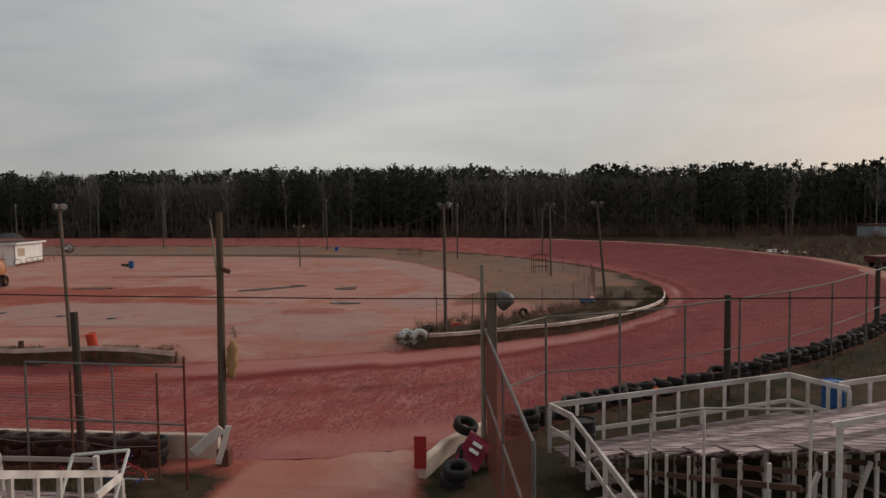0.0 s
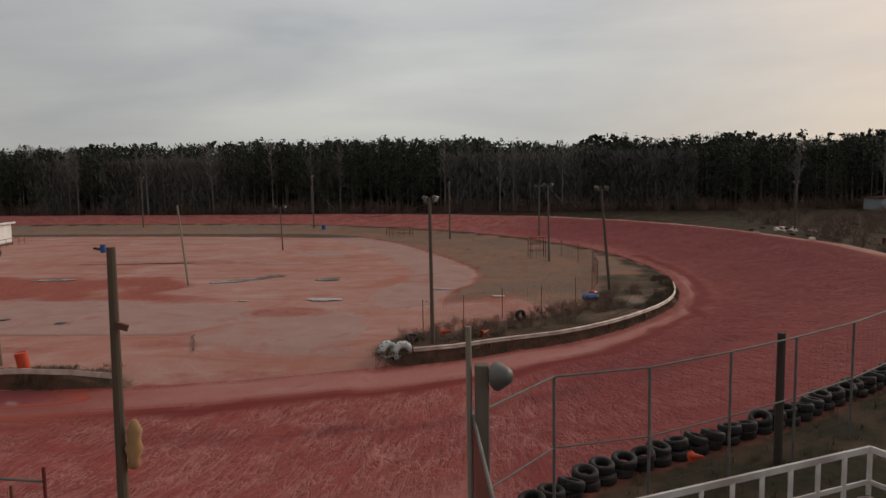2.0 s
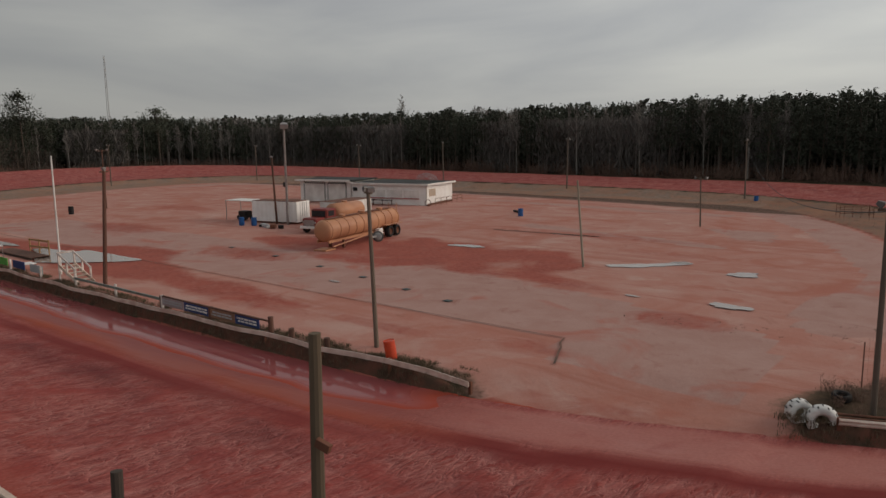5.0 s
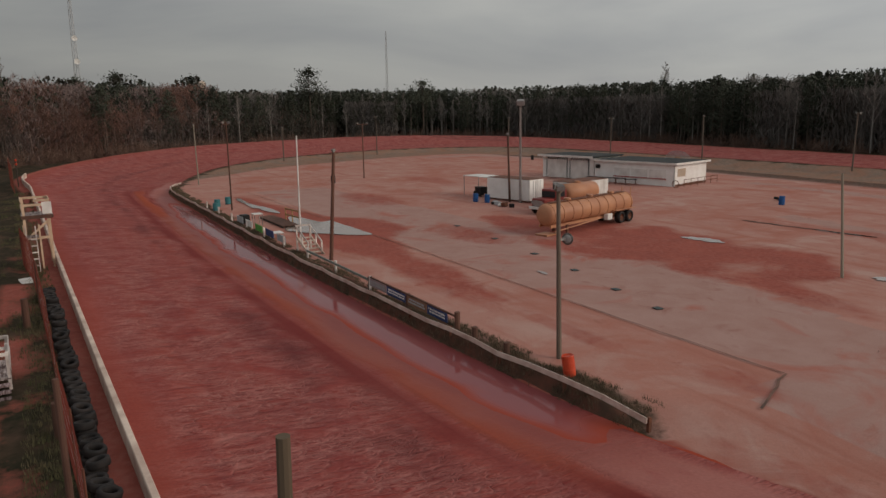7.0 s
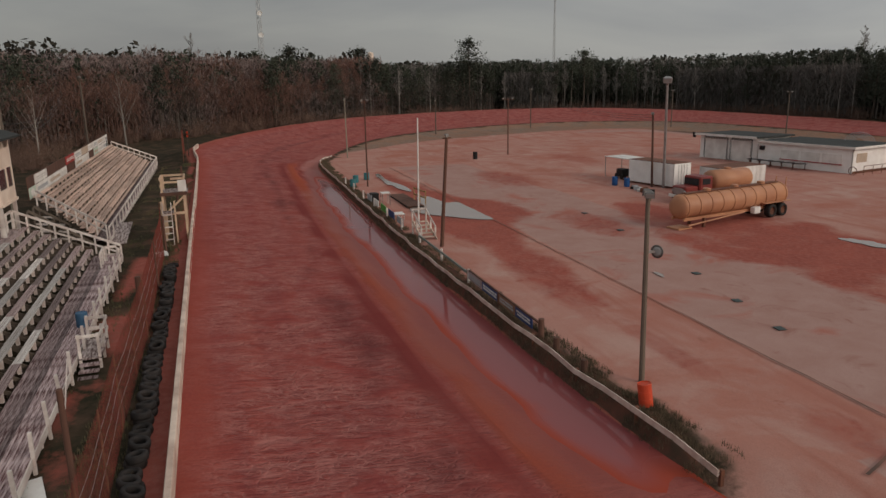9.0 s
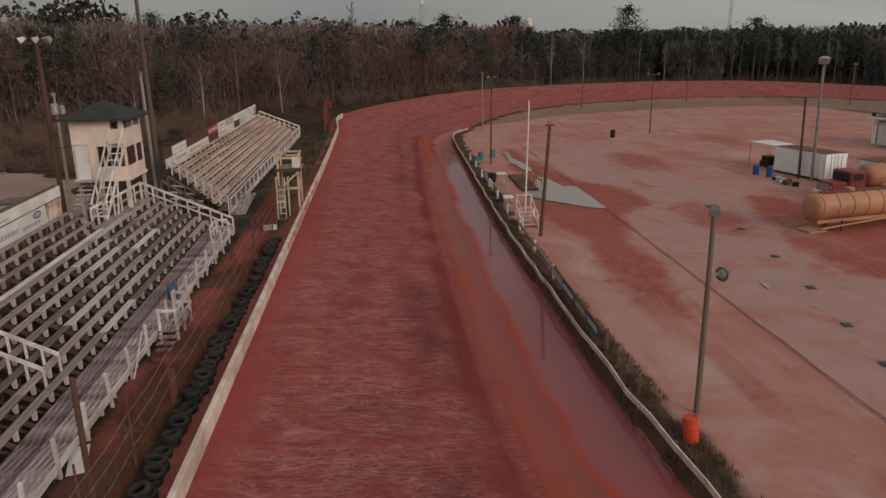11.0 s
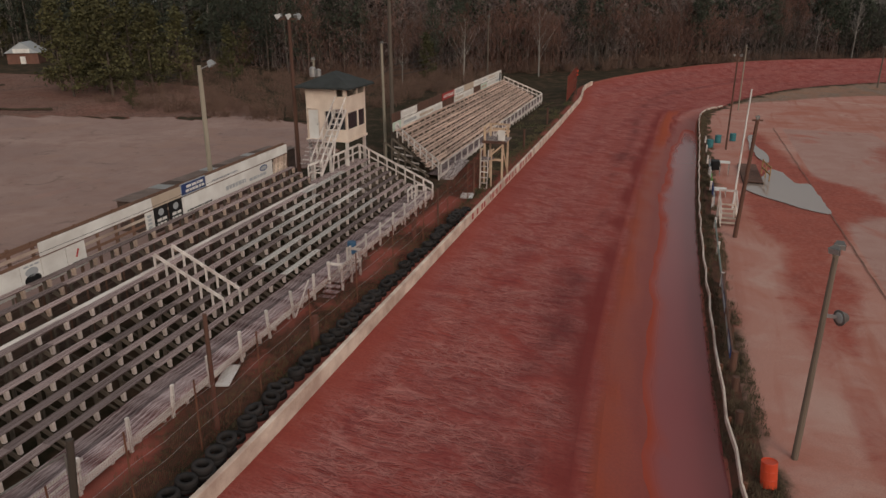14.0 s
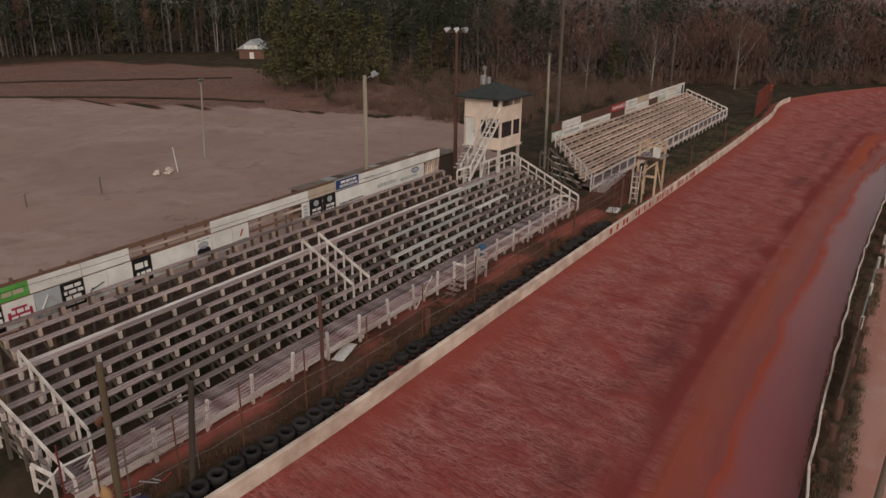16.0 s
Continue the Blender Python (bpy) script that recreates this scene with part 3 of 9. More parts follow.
grass = np.where(out_, grass * (1 - lot), grass)
gravel = np.where(out_, lot * (1 - 0.8 * near_gate) * (1 - 0.45 * blob(GP, -39 + 3 * lumps(GP, 5.0, 2.9), -13 + 2 * lumps(GP, 4.0, 7.9), 15, 4.5, 0.9)), 0)
pave = np.where(out_, np.maximum(pave, lot * 0.95), pave)
grass = np.where(field > 0, 0.52, grass)
red = np.where((field > 0) | (lot > 0), 0.0, red)
gravel = np.where(field > 0, 0.5, gravel)
red = np.where(field > 0, 0.1, red)
pave = np.where(field > 0, 0.5, pave)
shoulder = np.where(out_ & (x_ > 2) & (y_ > 48), smooth01((4.6 + 2.5 * lumps(GP, 4.0, 8.3) - gdo) / 2.0), 0)
grass, pave = grass * (1 - shoulder), np.maximum(pave, shoulder * 0.8)
road_gate = blob(GP, -3.2, 13, 2.9, 14, 0.35)
grass = np.where(out_, grass * (1 - road_gate), grass)
pave = np.where(out_, np.maximum(pave, road_gate * 0.8), pave)
gravel = gravel * (1 - road_gate)
stand_path = blob(GP, -30, 15.0, 44, 1.5, 0.6) * smooth01(0.5 + 1.4 * lumps(GP, 2.2, 6.2))
grass = np.where(out_, grass * (1 - 0.75 * stand_path), grass)
wall_strip = np.where(out_ & (x_ < -5) & (y_ < 25), smooth01((0.75 - gdo) / 0.4), 0)
grass = grass * (1 - 0.8 * wall_strip)
nx_, ny_ = len(gx), len(gy)
idx = np.arange(nx_ * ny_).reshape(nx_, ny_)
quads = np.stack([idx[:-1, :-1], idx[1:, :-1], idx[1:, 1:], idx[:-1, 1:]], -1).reshape(-1, 4)
GROUND = ground_mat("red_clay_ground")
me = bpy.data.meshes.new("ground")
me.from_pydata(np.column_stack([GP, gz]).tolist(), [], quads.tolist())
me.materials.append(GROUND)
me.polygons.foreach_set("use_smooth", [True] * len(me.polygons))
att = me.color_attributes.new("cover", "FLOAT_COLOR", "POINT")
att.data.foreach_set("color", np.column_stack([grass, red, pave, gravel]).astype(np.float32).ravel())
SLABS = ([(-15, 40.7), (-14.6, 37), (-6.5, 37.3), (-6.4, 43), (-6.8, 46.5), (-11, 48), (-20, 50.2), (-33, 52.5), (-60, 51.5), (-90, 50), (-90, 40), (-60, 40.2)],
         [(-24, 83), (-18, 76), (-14, 76.5), (-17, 83)], [(-40, 74), (-18, 70), (-17, 72.5), (-40, 77)], [(-60, 96), (-24, 93), (-24, 96), (-60, 99)])
slab = np.zeros(len(GP))
for poly in SLABS:
    slab = np.maximum(slab, in_poly(GP, poly) * 0.9)
slab = np.maximum(slab, blob(GP, -5.8, 49.5, 2.4, 1.9, 0.5))
slab = np.maximum(slab, blob(GP, -3.2, 12.6, 3.0, 3.2, 0.4))
slab = np.maximum(slab, 0.85 * paved * smooth01((6.0 - pave_d) / 1.2) * gini * smooth01((y_ - 54 + 0.3 * (x_ + 30)) / 6))
slab = np.where(gini & (slab < 0.3), -(1 - 0.8 * np.maximum(verge, corner_rough)), slab)
att2 = me.attributes.new("slab", "FLOAT", "POINT")
att2.data.foreach_set("value", slab.astype(np.float32))
ground = tagged(new("ground", me), "red clay ground with worn tan paving and dull winter grass", "ground", kind="structure")


def height_at(x, y):
    z = ground_height(np.array([[x, y]], float))[0]
    return float(z[0])


# ---- the dirt track ----
def track_mat():
    m = bpy.data.materials.new("red_clay_track")
    m.use_nodes = True
    nt = m.node_tree
    k, b = nt.links.new, nt.nodes["Principled BSDF"]
    uv = nt.nodes.new("ShaderNodeUVMap")
    sep = nt.nodes.new("ShaderNodeSeparateXYZ")
    k(uv.outputs[0], sep.inputs[0])

    def nz(scale, stretch, detail=5, rough=0.6, dist=0.0):
        mp = nt.nodes.new("ShaderNodeMapping")
        mp.inputs["Scale"].default_value = (*stretch, 1)
        n = nt.nodes.new("ShaderNodeTexNoise")
        n.inputs["Scale"].default_value, n.inputs["Detail"].default_value, n.inputs["Roughness"].default_value = scale, detail, rough
        n.inputs["Distortion"].default_value = dist
        k(uv.outputs[0], mp.inputs[0]), k(mp.outputs[0], n.inputs["Vector"])
        return n.outputs["Fac"]

    def mixc(fac, c1, c2):
        n = nt.nodes.new("ShaderNodeMix")
        n.data_type = "RGBA"
        for i, c in ((6, c1), (7, c2)):
            if isinstance(c, tuple):
                n.inputs[i].default_value = (*c, 1)
            else:
                k(c, n.inputs[i])
        if isinstance(fac, float):
            n.inputs[0].default_value = fac
        else:
            k(fac, n.inputs[0])
        return n.outputs[2]

    def ramp(v, lo, hi, a=0.0, c=1.0):
        n = nt.nodes.new("ShaderNodeMapRange")
        n.inputs["From Min"].default_value, n.inputs["From Max"].default_value = lo, hi
        n.inputs["To Min"].default_value, n.inputs["To Max"].default_value = a, c
        k(v, n.inputs["Value"])
        return n.outputs[0]

    def op(kind, a, c):
        n = nt.nodes.new("ShaderNodeMath")
        n.operation = kind
        for i, v in ((0, a), (1, c)):
            if isinstance(v, float):
                n.inputs[i].default_value = v
            else:
                k(v, n.inputs[i])
        return n.outputs[0]

    def mask(name):
        at = nt.nodes.new("ShaderNodeAttribute")
        at.attribute_name = name
        sep_ = nt.nodes.new("ShaderNodeSeparateColor")
        k(at.outputs["Color"], sep_.inputs[0])
        return sep_.outputs["Red"], sep_.outputs["Green"], sep_.outputs["Blue"]

    wet, silt, lane = mask("soak")
    smooth_, groove, margin = mask("lanes")
    broad, lanes, grain, mottle = nz(0.12, (1, 1.4), 6), nz(0.5, (0.05, 1.0), 5), nz(9, (1, 1), 4), nz(0.7, (1, 1), 6, 0.65, 0.8)
    streak = nz(1.1, (0.03, 1.0), 4, 0.6, 0.2)
    v3 = nz(2.6, (1.5, 0.3), 3, 0.5, 0.5)

    def cells(scale, stretch, shake, width):
        """Pale lines that run along the edges of shaken cells."""
        mp, n, ad, vo = nt.nodes.new("ShaderNodeMapping"), nt.nodes.new("ShaderNodeTexNoise"), nt.nodes.new("ShaderNodeVectorMath"), nt.nodes.new("ShaderNodeTexVoronoi")
        mp.inputs["Scale"].default_value = (*stretch, 1)
        n.inputs["Scale"].default_value, n.inputs["Detail"].default_value = 1.7, 3
        ad.operation = "MULTIPLY_ADD"
        ad.inputs[1].default_value = (shake, shake, 0)
        vo.feature = "DISTANCE_TO_EDGE"
        vo.inputs["Scale"].default_value = scale
        k(uv.outputs[0], mp.inputs[0]), k(mp.outputs[0], n.inputs["Vector"]), k(n.outputs["Color"], ad.inputs[0]), k(mp.outputs[0], ad.inputs[2]), k(ad.outputs[0], vo.inputs["Vector"])
        return ramp(vo.outputs["Distance"], width, 0.0)

    net4 = cells(2.9, (2.6, 0.6), 1.5, 0.2)
    net1, net2, net3 = cells(1.0, (2.3, 0.75), 1.1, 0.14), cells(1.7, (2.6, 0.6), 1.3, 0.16), cells(0.8, (1.6, 1.1), 1.4, 0.07)
    patch, tuft = nz(0.22, (1, 1.6), 4, 0.6), nz(0.9, (0.8, 0.5), 4, 0.65, 0.5)
    c = mixc(ramp(broad, 0.35, 0.68), (0.318, 0.0575, 0.0505), (0.222, 0.0405, 0.0405))
    c = mixc(ramp(lanes, 0.42, 0.7), c, (0.35, 0.071, 0.054))
    c = mixc(op("MULTIPLY", ramp(mottle, 0.42, 0.72), 0.45), c, (0.39, 0.108, 0.09))
    c = mixc(op("MULTIPLY", ramp(streak, 0.48, 0.76), 0.26), c, (0.19, 0.038, 0.039))
    veins = op("MAXIMUM", op("MULTIPLY", net1, 0.9), op("MAXIMUM", op("MULTIPLY", net2, 0.75), op("MAXIMUM", net3, op("MULTIPLY", net4, 0.5))))
    veins = op("MULTIPLY", veins, ramp(tuft, 0.36, 0.56, 0.12, 1.0))
    rough_part = op("SUBTRACT", 1.0, op("MULTIPLY", op("MAXIMUM", op("MAXIMUM", silt, lane), op("MAXIMUM", wet, op("MAXIMUM", smooth_, margin))), 0.88))
    veins = op("MULTIPLY", op("MULTIPLY", veins, ramp(patch, 0.22, 0.5, 0.25)), rough_part)
    c = mixc(op("MULTIPLY", veins, 0.66), c, (0.6, 0.28, 0.25))
    c = mixc(op("MULTIPLY", op("MULTIPLY", ramp(v3, 0.56, 0.7), rough_part), 0.45), c, (0.15, 0.03, 0.033))
    # darker, more purple tint round the first turn
    turn_at = nt.nodes.new("ShaderNodeAttribute")
    turn_at.attribute_name = "damp_turn"
    c = mixc(op("MULTIPLY", turn_at.outputs["Fac"], ramp(broad, 0.25, 0.75, 0.5, 0.78)), c, (0.2, 0.037, 0.042))
    c = mixc(op("MULTIPLY", smooth_, ramp(mottle, 0.3, 0.65, 0.75, 0.4)), c, (0.345, 0.08, 0.052))
    c = mixc(op("MULTIPLY", groove, ramp(patch, 0.4, 0.62, 0.0, 0.75)), c, (0.145, 0.036, 0.038))
    c = mixc(op("MULTIPLY", margin, 0.85), c, (0.18, 0.027, 0.025))
    c = mixc(op("MULTIPLY", lane, ramp(mottle, 0.25, 0.6, 0.55, 0.95)), c, (0.41, 0.088, 0.037))
    # pale silt, its colour lifted further to imitate the sky reflected in it
    c = mixc(op("MULTIPLY", silt, ramp(mottle, 0.15, 0.45)), c, (0.44, 0.165, 0.138))
    c = mixc(op("MULTIPLY", wet, 0.7), c, (0.28, 0.056, 0.04))
    c = mixc(ramp(grain, 0.1, 1.7), c, (0.117, 0.0291, 0.027))
    k(c, b.inputs["Base Color"])
    k(op("SUBTRACT", 0.85, op("MAXIMUM", op("MULTIPLY", wet, 0.4), op("MULTIPLY", silt, op("MULTIPLY", ramp(patch, 0.4, 0.7), 0.4)))), b.inputs["Roughness"])
    k(op("ADD", 0.08, op("MULTIPLY", op("MAXIMUM", op("MULTIPLY", wet, 0.6), op("MULTIPLY", silt, 0.6)), 0.32)), b.inputs["Specular IOR Level"])
    bp = nt.nodes.new("ShaderNodeBump")
    bp.inputs["Strength"].default_value, bp.inputs["Distance"].default_value = 0.7, 0.1
    k(op("MULTIPLY", op("ADD", op("ADD", veins, mottle), v3), rough_part), bp.inputs["Height"])
    k(bp.outputs[0], b.inputs["Normal"])
    return m


LAT = 36
tv, tf, tuv, tsoak, tlane, tturn = [], [], [], [], [], []
cen = (INNER + OUTER) / 2
run = np.concatenate([[0], np.cumsum(np.hypot(*(np.roll(cen, -1, 0) - cen)[:, :2].T))])


def s01(x):
    x = min(1.0, max(0.0, x))
    return x * x * (3 - 2 * x)


WATER_Z = -0.535                                            # level of the long water along the front straight
for i in range(len(EDGE)):
    a, b = INNER[i], OUTER[i]
    wid = float(np.hypot(*(b - a)[:2]))
    straight = s01((-a[0] - 11) / 8) * s01((a[0] + 106) / 10) * (a[1] < 45)
    corner = s01((a[0] + 19) / 8) * (a[1] < 75)
    bend_w = 3.5 - 2.2 * s01((a[0] + 1) / 11)               # the silt by the rail narrows round the bend
    for j in range(LAT + 1):
        f = j / LAT
        p = a + (b - a) * f
        p[2] = a[2] + (b[2] - a[2]) * (0.25 * f + 0.75 * f * f) - 0.13 * max(0, 1 - abs(f - 0.09) / 0.13) * straight
        p[2] += straight * 0.028 * s01(f / 0.1) * s01((0.4 - f) / 0.12) * (noise.noise((run[i] * 0.09, f * wid * 0.5, 11.0)) + 0.6 * noise.noise((run[i] * 0.45, f * wid * 1.4, 13.0)))
        p[2] += 0.035 * noise.noise((run[i] * 0.16, f * wid * 0.9, 2.0)) + 0.03 * noise.noise((run[i] * 0.5, f * wid * 0.7, 7.0)) * (0.1 < f < 0.95)
        if -21 < a[0] < -5 and a[1] < 45:
            p[2] += 0.1 * (1 - straight) * s01((0.32 - f) / 0.15)
        if j == LAT:
            p[2] -= 0.05
        v = f * wid
        tv.append(tuple(p))
        tuv.append((run[i], v))
        ragged = 0.7 * noise.noise((run[i] * 0.35, v * 0.5, 4.0))
        gate = s01((3.6 - abs(a[0] * 0.5 + b[0] * 0.5 + 2.8)) / 1.5) * s01((v + ragged - wid + 4.5) / 3.5) * (a[1] < 45)
        tsoak.append((straight * s01((-0.37 - p[2]) / 0.1), 0.8 * gate + s01((-a[0] - 88) / 8) * s01((112 + a[0]) / 6) * (a[1] < 45) * s01((2.6 - v - ragged) / 0.7) + corner * s01((v + 0.5 * ragged - 0.2) / 0.6) * s01((bend_w - v - 0.6 * ragged) / 0.7) * s01((68 - a[1]) / 10),
                      straight * s01((v + 0.6 * ragged - 2.9) / 0.35) * s01((4.5 - v + 0.6 * ragged) / 0.6), 1.0))
        near_wall = 0.8 * noise.noise((run[i] * 0.12, v * 0.3, 21.0))
        tlane.append((0.75 * s01((2.5 - (wid - v) + 1.6 * near_wall) / 2.4) * (a[1] < 45) * s01((-a[0] - 8) / 8), s01(1 - abs(v - 0.46 * wid + 2 * near_wall) / 1.3) * (a[1] < 45),
                      0.9 * straight * (s01((v + ragged - 2.2) / 0.4) * s01((3.1 - v - 0.6 * ragged) / 0.3) + s01((v + 0.6 * ragged - 4.2) / 0.5) * s01((5.7 - v + ragged) / 0.8))
                      + corner * s01((v + ragged - bend_w + 0.5) / 0.5) * s01((bend_w + 1.0 - v - ragged) / 0.6), 1.0))
        tturn.append(s01((a[0] + b[0] + 4) / 16) * s01((120 - a[1]) / 30) * s01((v - 1.0) / 2))
n_ = len(EDGE)
for i in range(n_):
    for j in range(LAT):
        tf.append((i * (LAT + 1) + j, i * (LAT + 1) + j + 1, ((i + 1) % n_) * (LAT + 1) + j + 1, ((i + 1) % n_) * (LAT + 1) + j))
track = raw_mesh("road", tv, tf, track_mat(), True)
uvl = track.data.uv_layers.new(name="UVMap")
for poly in track.data.polygons:
    for li, vi in zip(poly.loop_indices, poly.vertices):
        u, v = tuv[vi]
        if poly.vertices[-1] < poly.vertices[0] and vi < LAT + 1:
            u = run[-1]
        uvl.data[li].uv = (u, v)
satt = track.data.color_attributes.new("soak", "FLOAT_COLOR", "POINT")
satt.data.foreach_set("color", np.array(tsoak, np.float32).ravel())
track.data.attributes.new("damp_turn", "FLOAT", "POINT").data.foreach_set("value", np.array(tturn, np.float32))
latt = track.data.color_attributes.new("lanes", "FLOAT_COLOR", "POINT")
latt.data.foreach_set("color", np.array(tlane, np.float32).ravel())
tagged(track, "banked oval dirt track of rippled red clay", "race track", kind="structure")


# ---- the low bank of dark soil under the inner rail ----
BANK_SOIL = material("dark_bank_soil", (0.15, 0.062, 0.044), (0.06, 0.042, 0.03), 1.6, 14, 0.95, bump=0.6, amount=0.9, spec=0.1)
BANK_GRASS = material("dull_bank_grass", (0.085, 0.073, 0.048), (0.17, 0.125, 0.085), 1.5, 9, 0.95, bump=0, amount=0.9, spec=0.1)


def inward(i):
    a, b = INNER[i - 1], INNER[(i + 1) % len(INNER)]
    return Vector((b[1] - a[1], a[0] - b[0], 0)).normalized()   # the loop runs clockwise, so this points to the infield


def embankment(ids):
    vs, fs, m = [], [], 6
    for i in ids:
        p, n = INNER[i], inward(i)
        k = 0.1 * noise.noise((p[0] * 0.4, p[1] * 0.4, 1.0))
        end = min(1.0, 0.12 + 0.3 * min(abs(i - ids[0]), abs(i - ids[-1])))
        for d, z in ((-0.15, p[2] - 0.12), (0.1, p[2] + 0.02), (0.2 + k, p[2] * 0.65), (0.32 + k, p[2] * 0.2), (0.55 + k, 0.03), (1.15 + k, -0.06)):
            z = p[2] - 0.1 + (z - p[2] + 0.1) * end
            vs.append((p[0] + n.x * d, p[1] + n.y * d, z + 0.06 * noise.noise((p[0] * 1.7, p[1] * 1.7, d * 3)) * (d > 0)))
    for q in range(len(ids) - 1):
        for j in range(m - 1):
            fs.append((q * m + j, q * m + j + 1, (q + 1) * m + j + 1, (q + 1) * m + j))
    ob = raw_mesh("embankment", vs, fs, BANK_SOIL, True)
    return tagged(ob, "low dark earth bank with rough grass under the rail", "embankment", kind="structure")


bank_left = [i for i in range(len(INNER)) if -104 < INNER[i][0] < -14.2 and INNER[i][1] < 45]
bank_right = [i for i in range(len(INNER)) if INNER[i][0] > -4.3 and INNER[i][1] < 62]
bank_right = [i for i in bank_right if i > 100] + [i for i in bank_right if i <= 100]
embankment(bank_left), embankment(bank_right)

# ---- grandstands ----
def set_first(first, name, parent, mats):
    """Puts a part at the first pose and copies on its mesh at the others."""
    for i, m in enumerate(mats):
        if i == 0:
            first.matrix_basis = m
        else:
            share(name, first, parent, m)


def railing(parent, a, b, posts, height=1.0, mid=0.48, w=0.09, drop=0.1, mat=None):
    """Posts, a top rail and a middle rail from a to b (both at deck height)."""
    a, b = Vector(a), Vector(b)
    mat = mat or WHITE_WOOD
    up = Vector((0, 0, height))
    part("top_rail", beam(bm_new(), a + up, b + up, 0.06, 0.13), mat, parent)
    if mid:
        part("middle_rail", beam(bm_new(), a + up * mid, b + up * mid, 0.04, 0.1), mat, parent)
    first = part("post", box(bm_new(), -w / 2, -w / 2, -drop, w / 2, w / 2, height - 0.05), mat, parent)
    set_first(first, "post", parent, [Matrix.Translation(a.lerp(b, i / max(1, posts - 1))) for i in range(posts)])


def seat_brackets(st, xs, rows, rise, mat, skew=(0, 0)):
    """An upright with a gusset under every seat board at every bay."""
    bm = bm_new()
    outline = [(-0.16, -rise * 0.62), (-0.05, -rise * 0.62), (-0.02, 0.0), (0.05, 0.135), (-0.16, 0.135)]
    sides = [[bm.verts.new((x, y, z)) for y, z in outline] for x in (-0.055, 0.055)]
    bm.faces.new(sides[0]), bm.faces.new(sides[1][::-1])
    for k in range(5):
        bm.faces.new((sides[0][k], sides[1][k], sides[1][(k + 1) % 5], sides[0][(k + 1) % 5]))
    bmesh.ops.recalc_face_normals(bm, faces=bm.faces[:])
    first = part("bracket", bm, mat, st)
    set_first(first, "bracket", st, [pose(x + random.uniform(-0.02, 0.02), y, z, 0, random.uniform(-2, 2)) for k, (y, z) in enumerate(rows) for x in xs if xs[0] + skew[0] * (k + 1) - 0.1 < x < xs[-1] + skew[1] * (k + 1) + 0.1])


def seat_rows(st, lines, width, mat, pale=None, name="seat_board"):
    """Rows of butted boards, each about five metres long, a little uneven. lines: y, z, x from, x to."""
    shelf = {}
    for y, z, a, b in lines:
        n = max(1, round((b - a) / 4.88))
        cuts = [a + (b - a) * i / n + (random.uniform(-0.9, 0.9) if 0 < i < n else 0) for i in range(n + 1)]
        for p, q in zip(cuts, cuts[1:]):
            m = pale[2] if pale and pale[0] < (p + q) / 2 < pale[1] and random.random() < 0.75 else mat
            if m not in shelf:
                shelf[m] = part(name, box(bm_new(), 0, -0.5, -0.022, 1, 0.5, 0.022), m, st)
                ob = shelf[m]
            else:
                ob = share(name, shelf[m], st, Matrix())
            ob.matrix_basis = pose(p + 0.006, y + random.uniform(-0.012, 0.012), z + random.uniform(-0.01, 0.01), random.uniform(-2.5, 2.5), random.uniform(-0.08, 0.08)) @ Matrix.Diagonal((q - p - 0.012, width * random.uniform(0.93, 1.03), 1, 1))


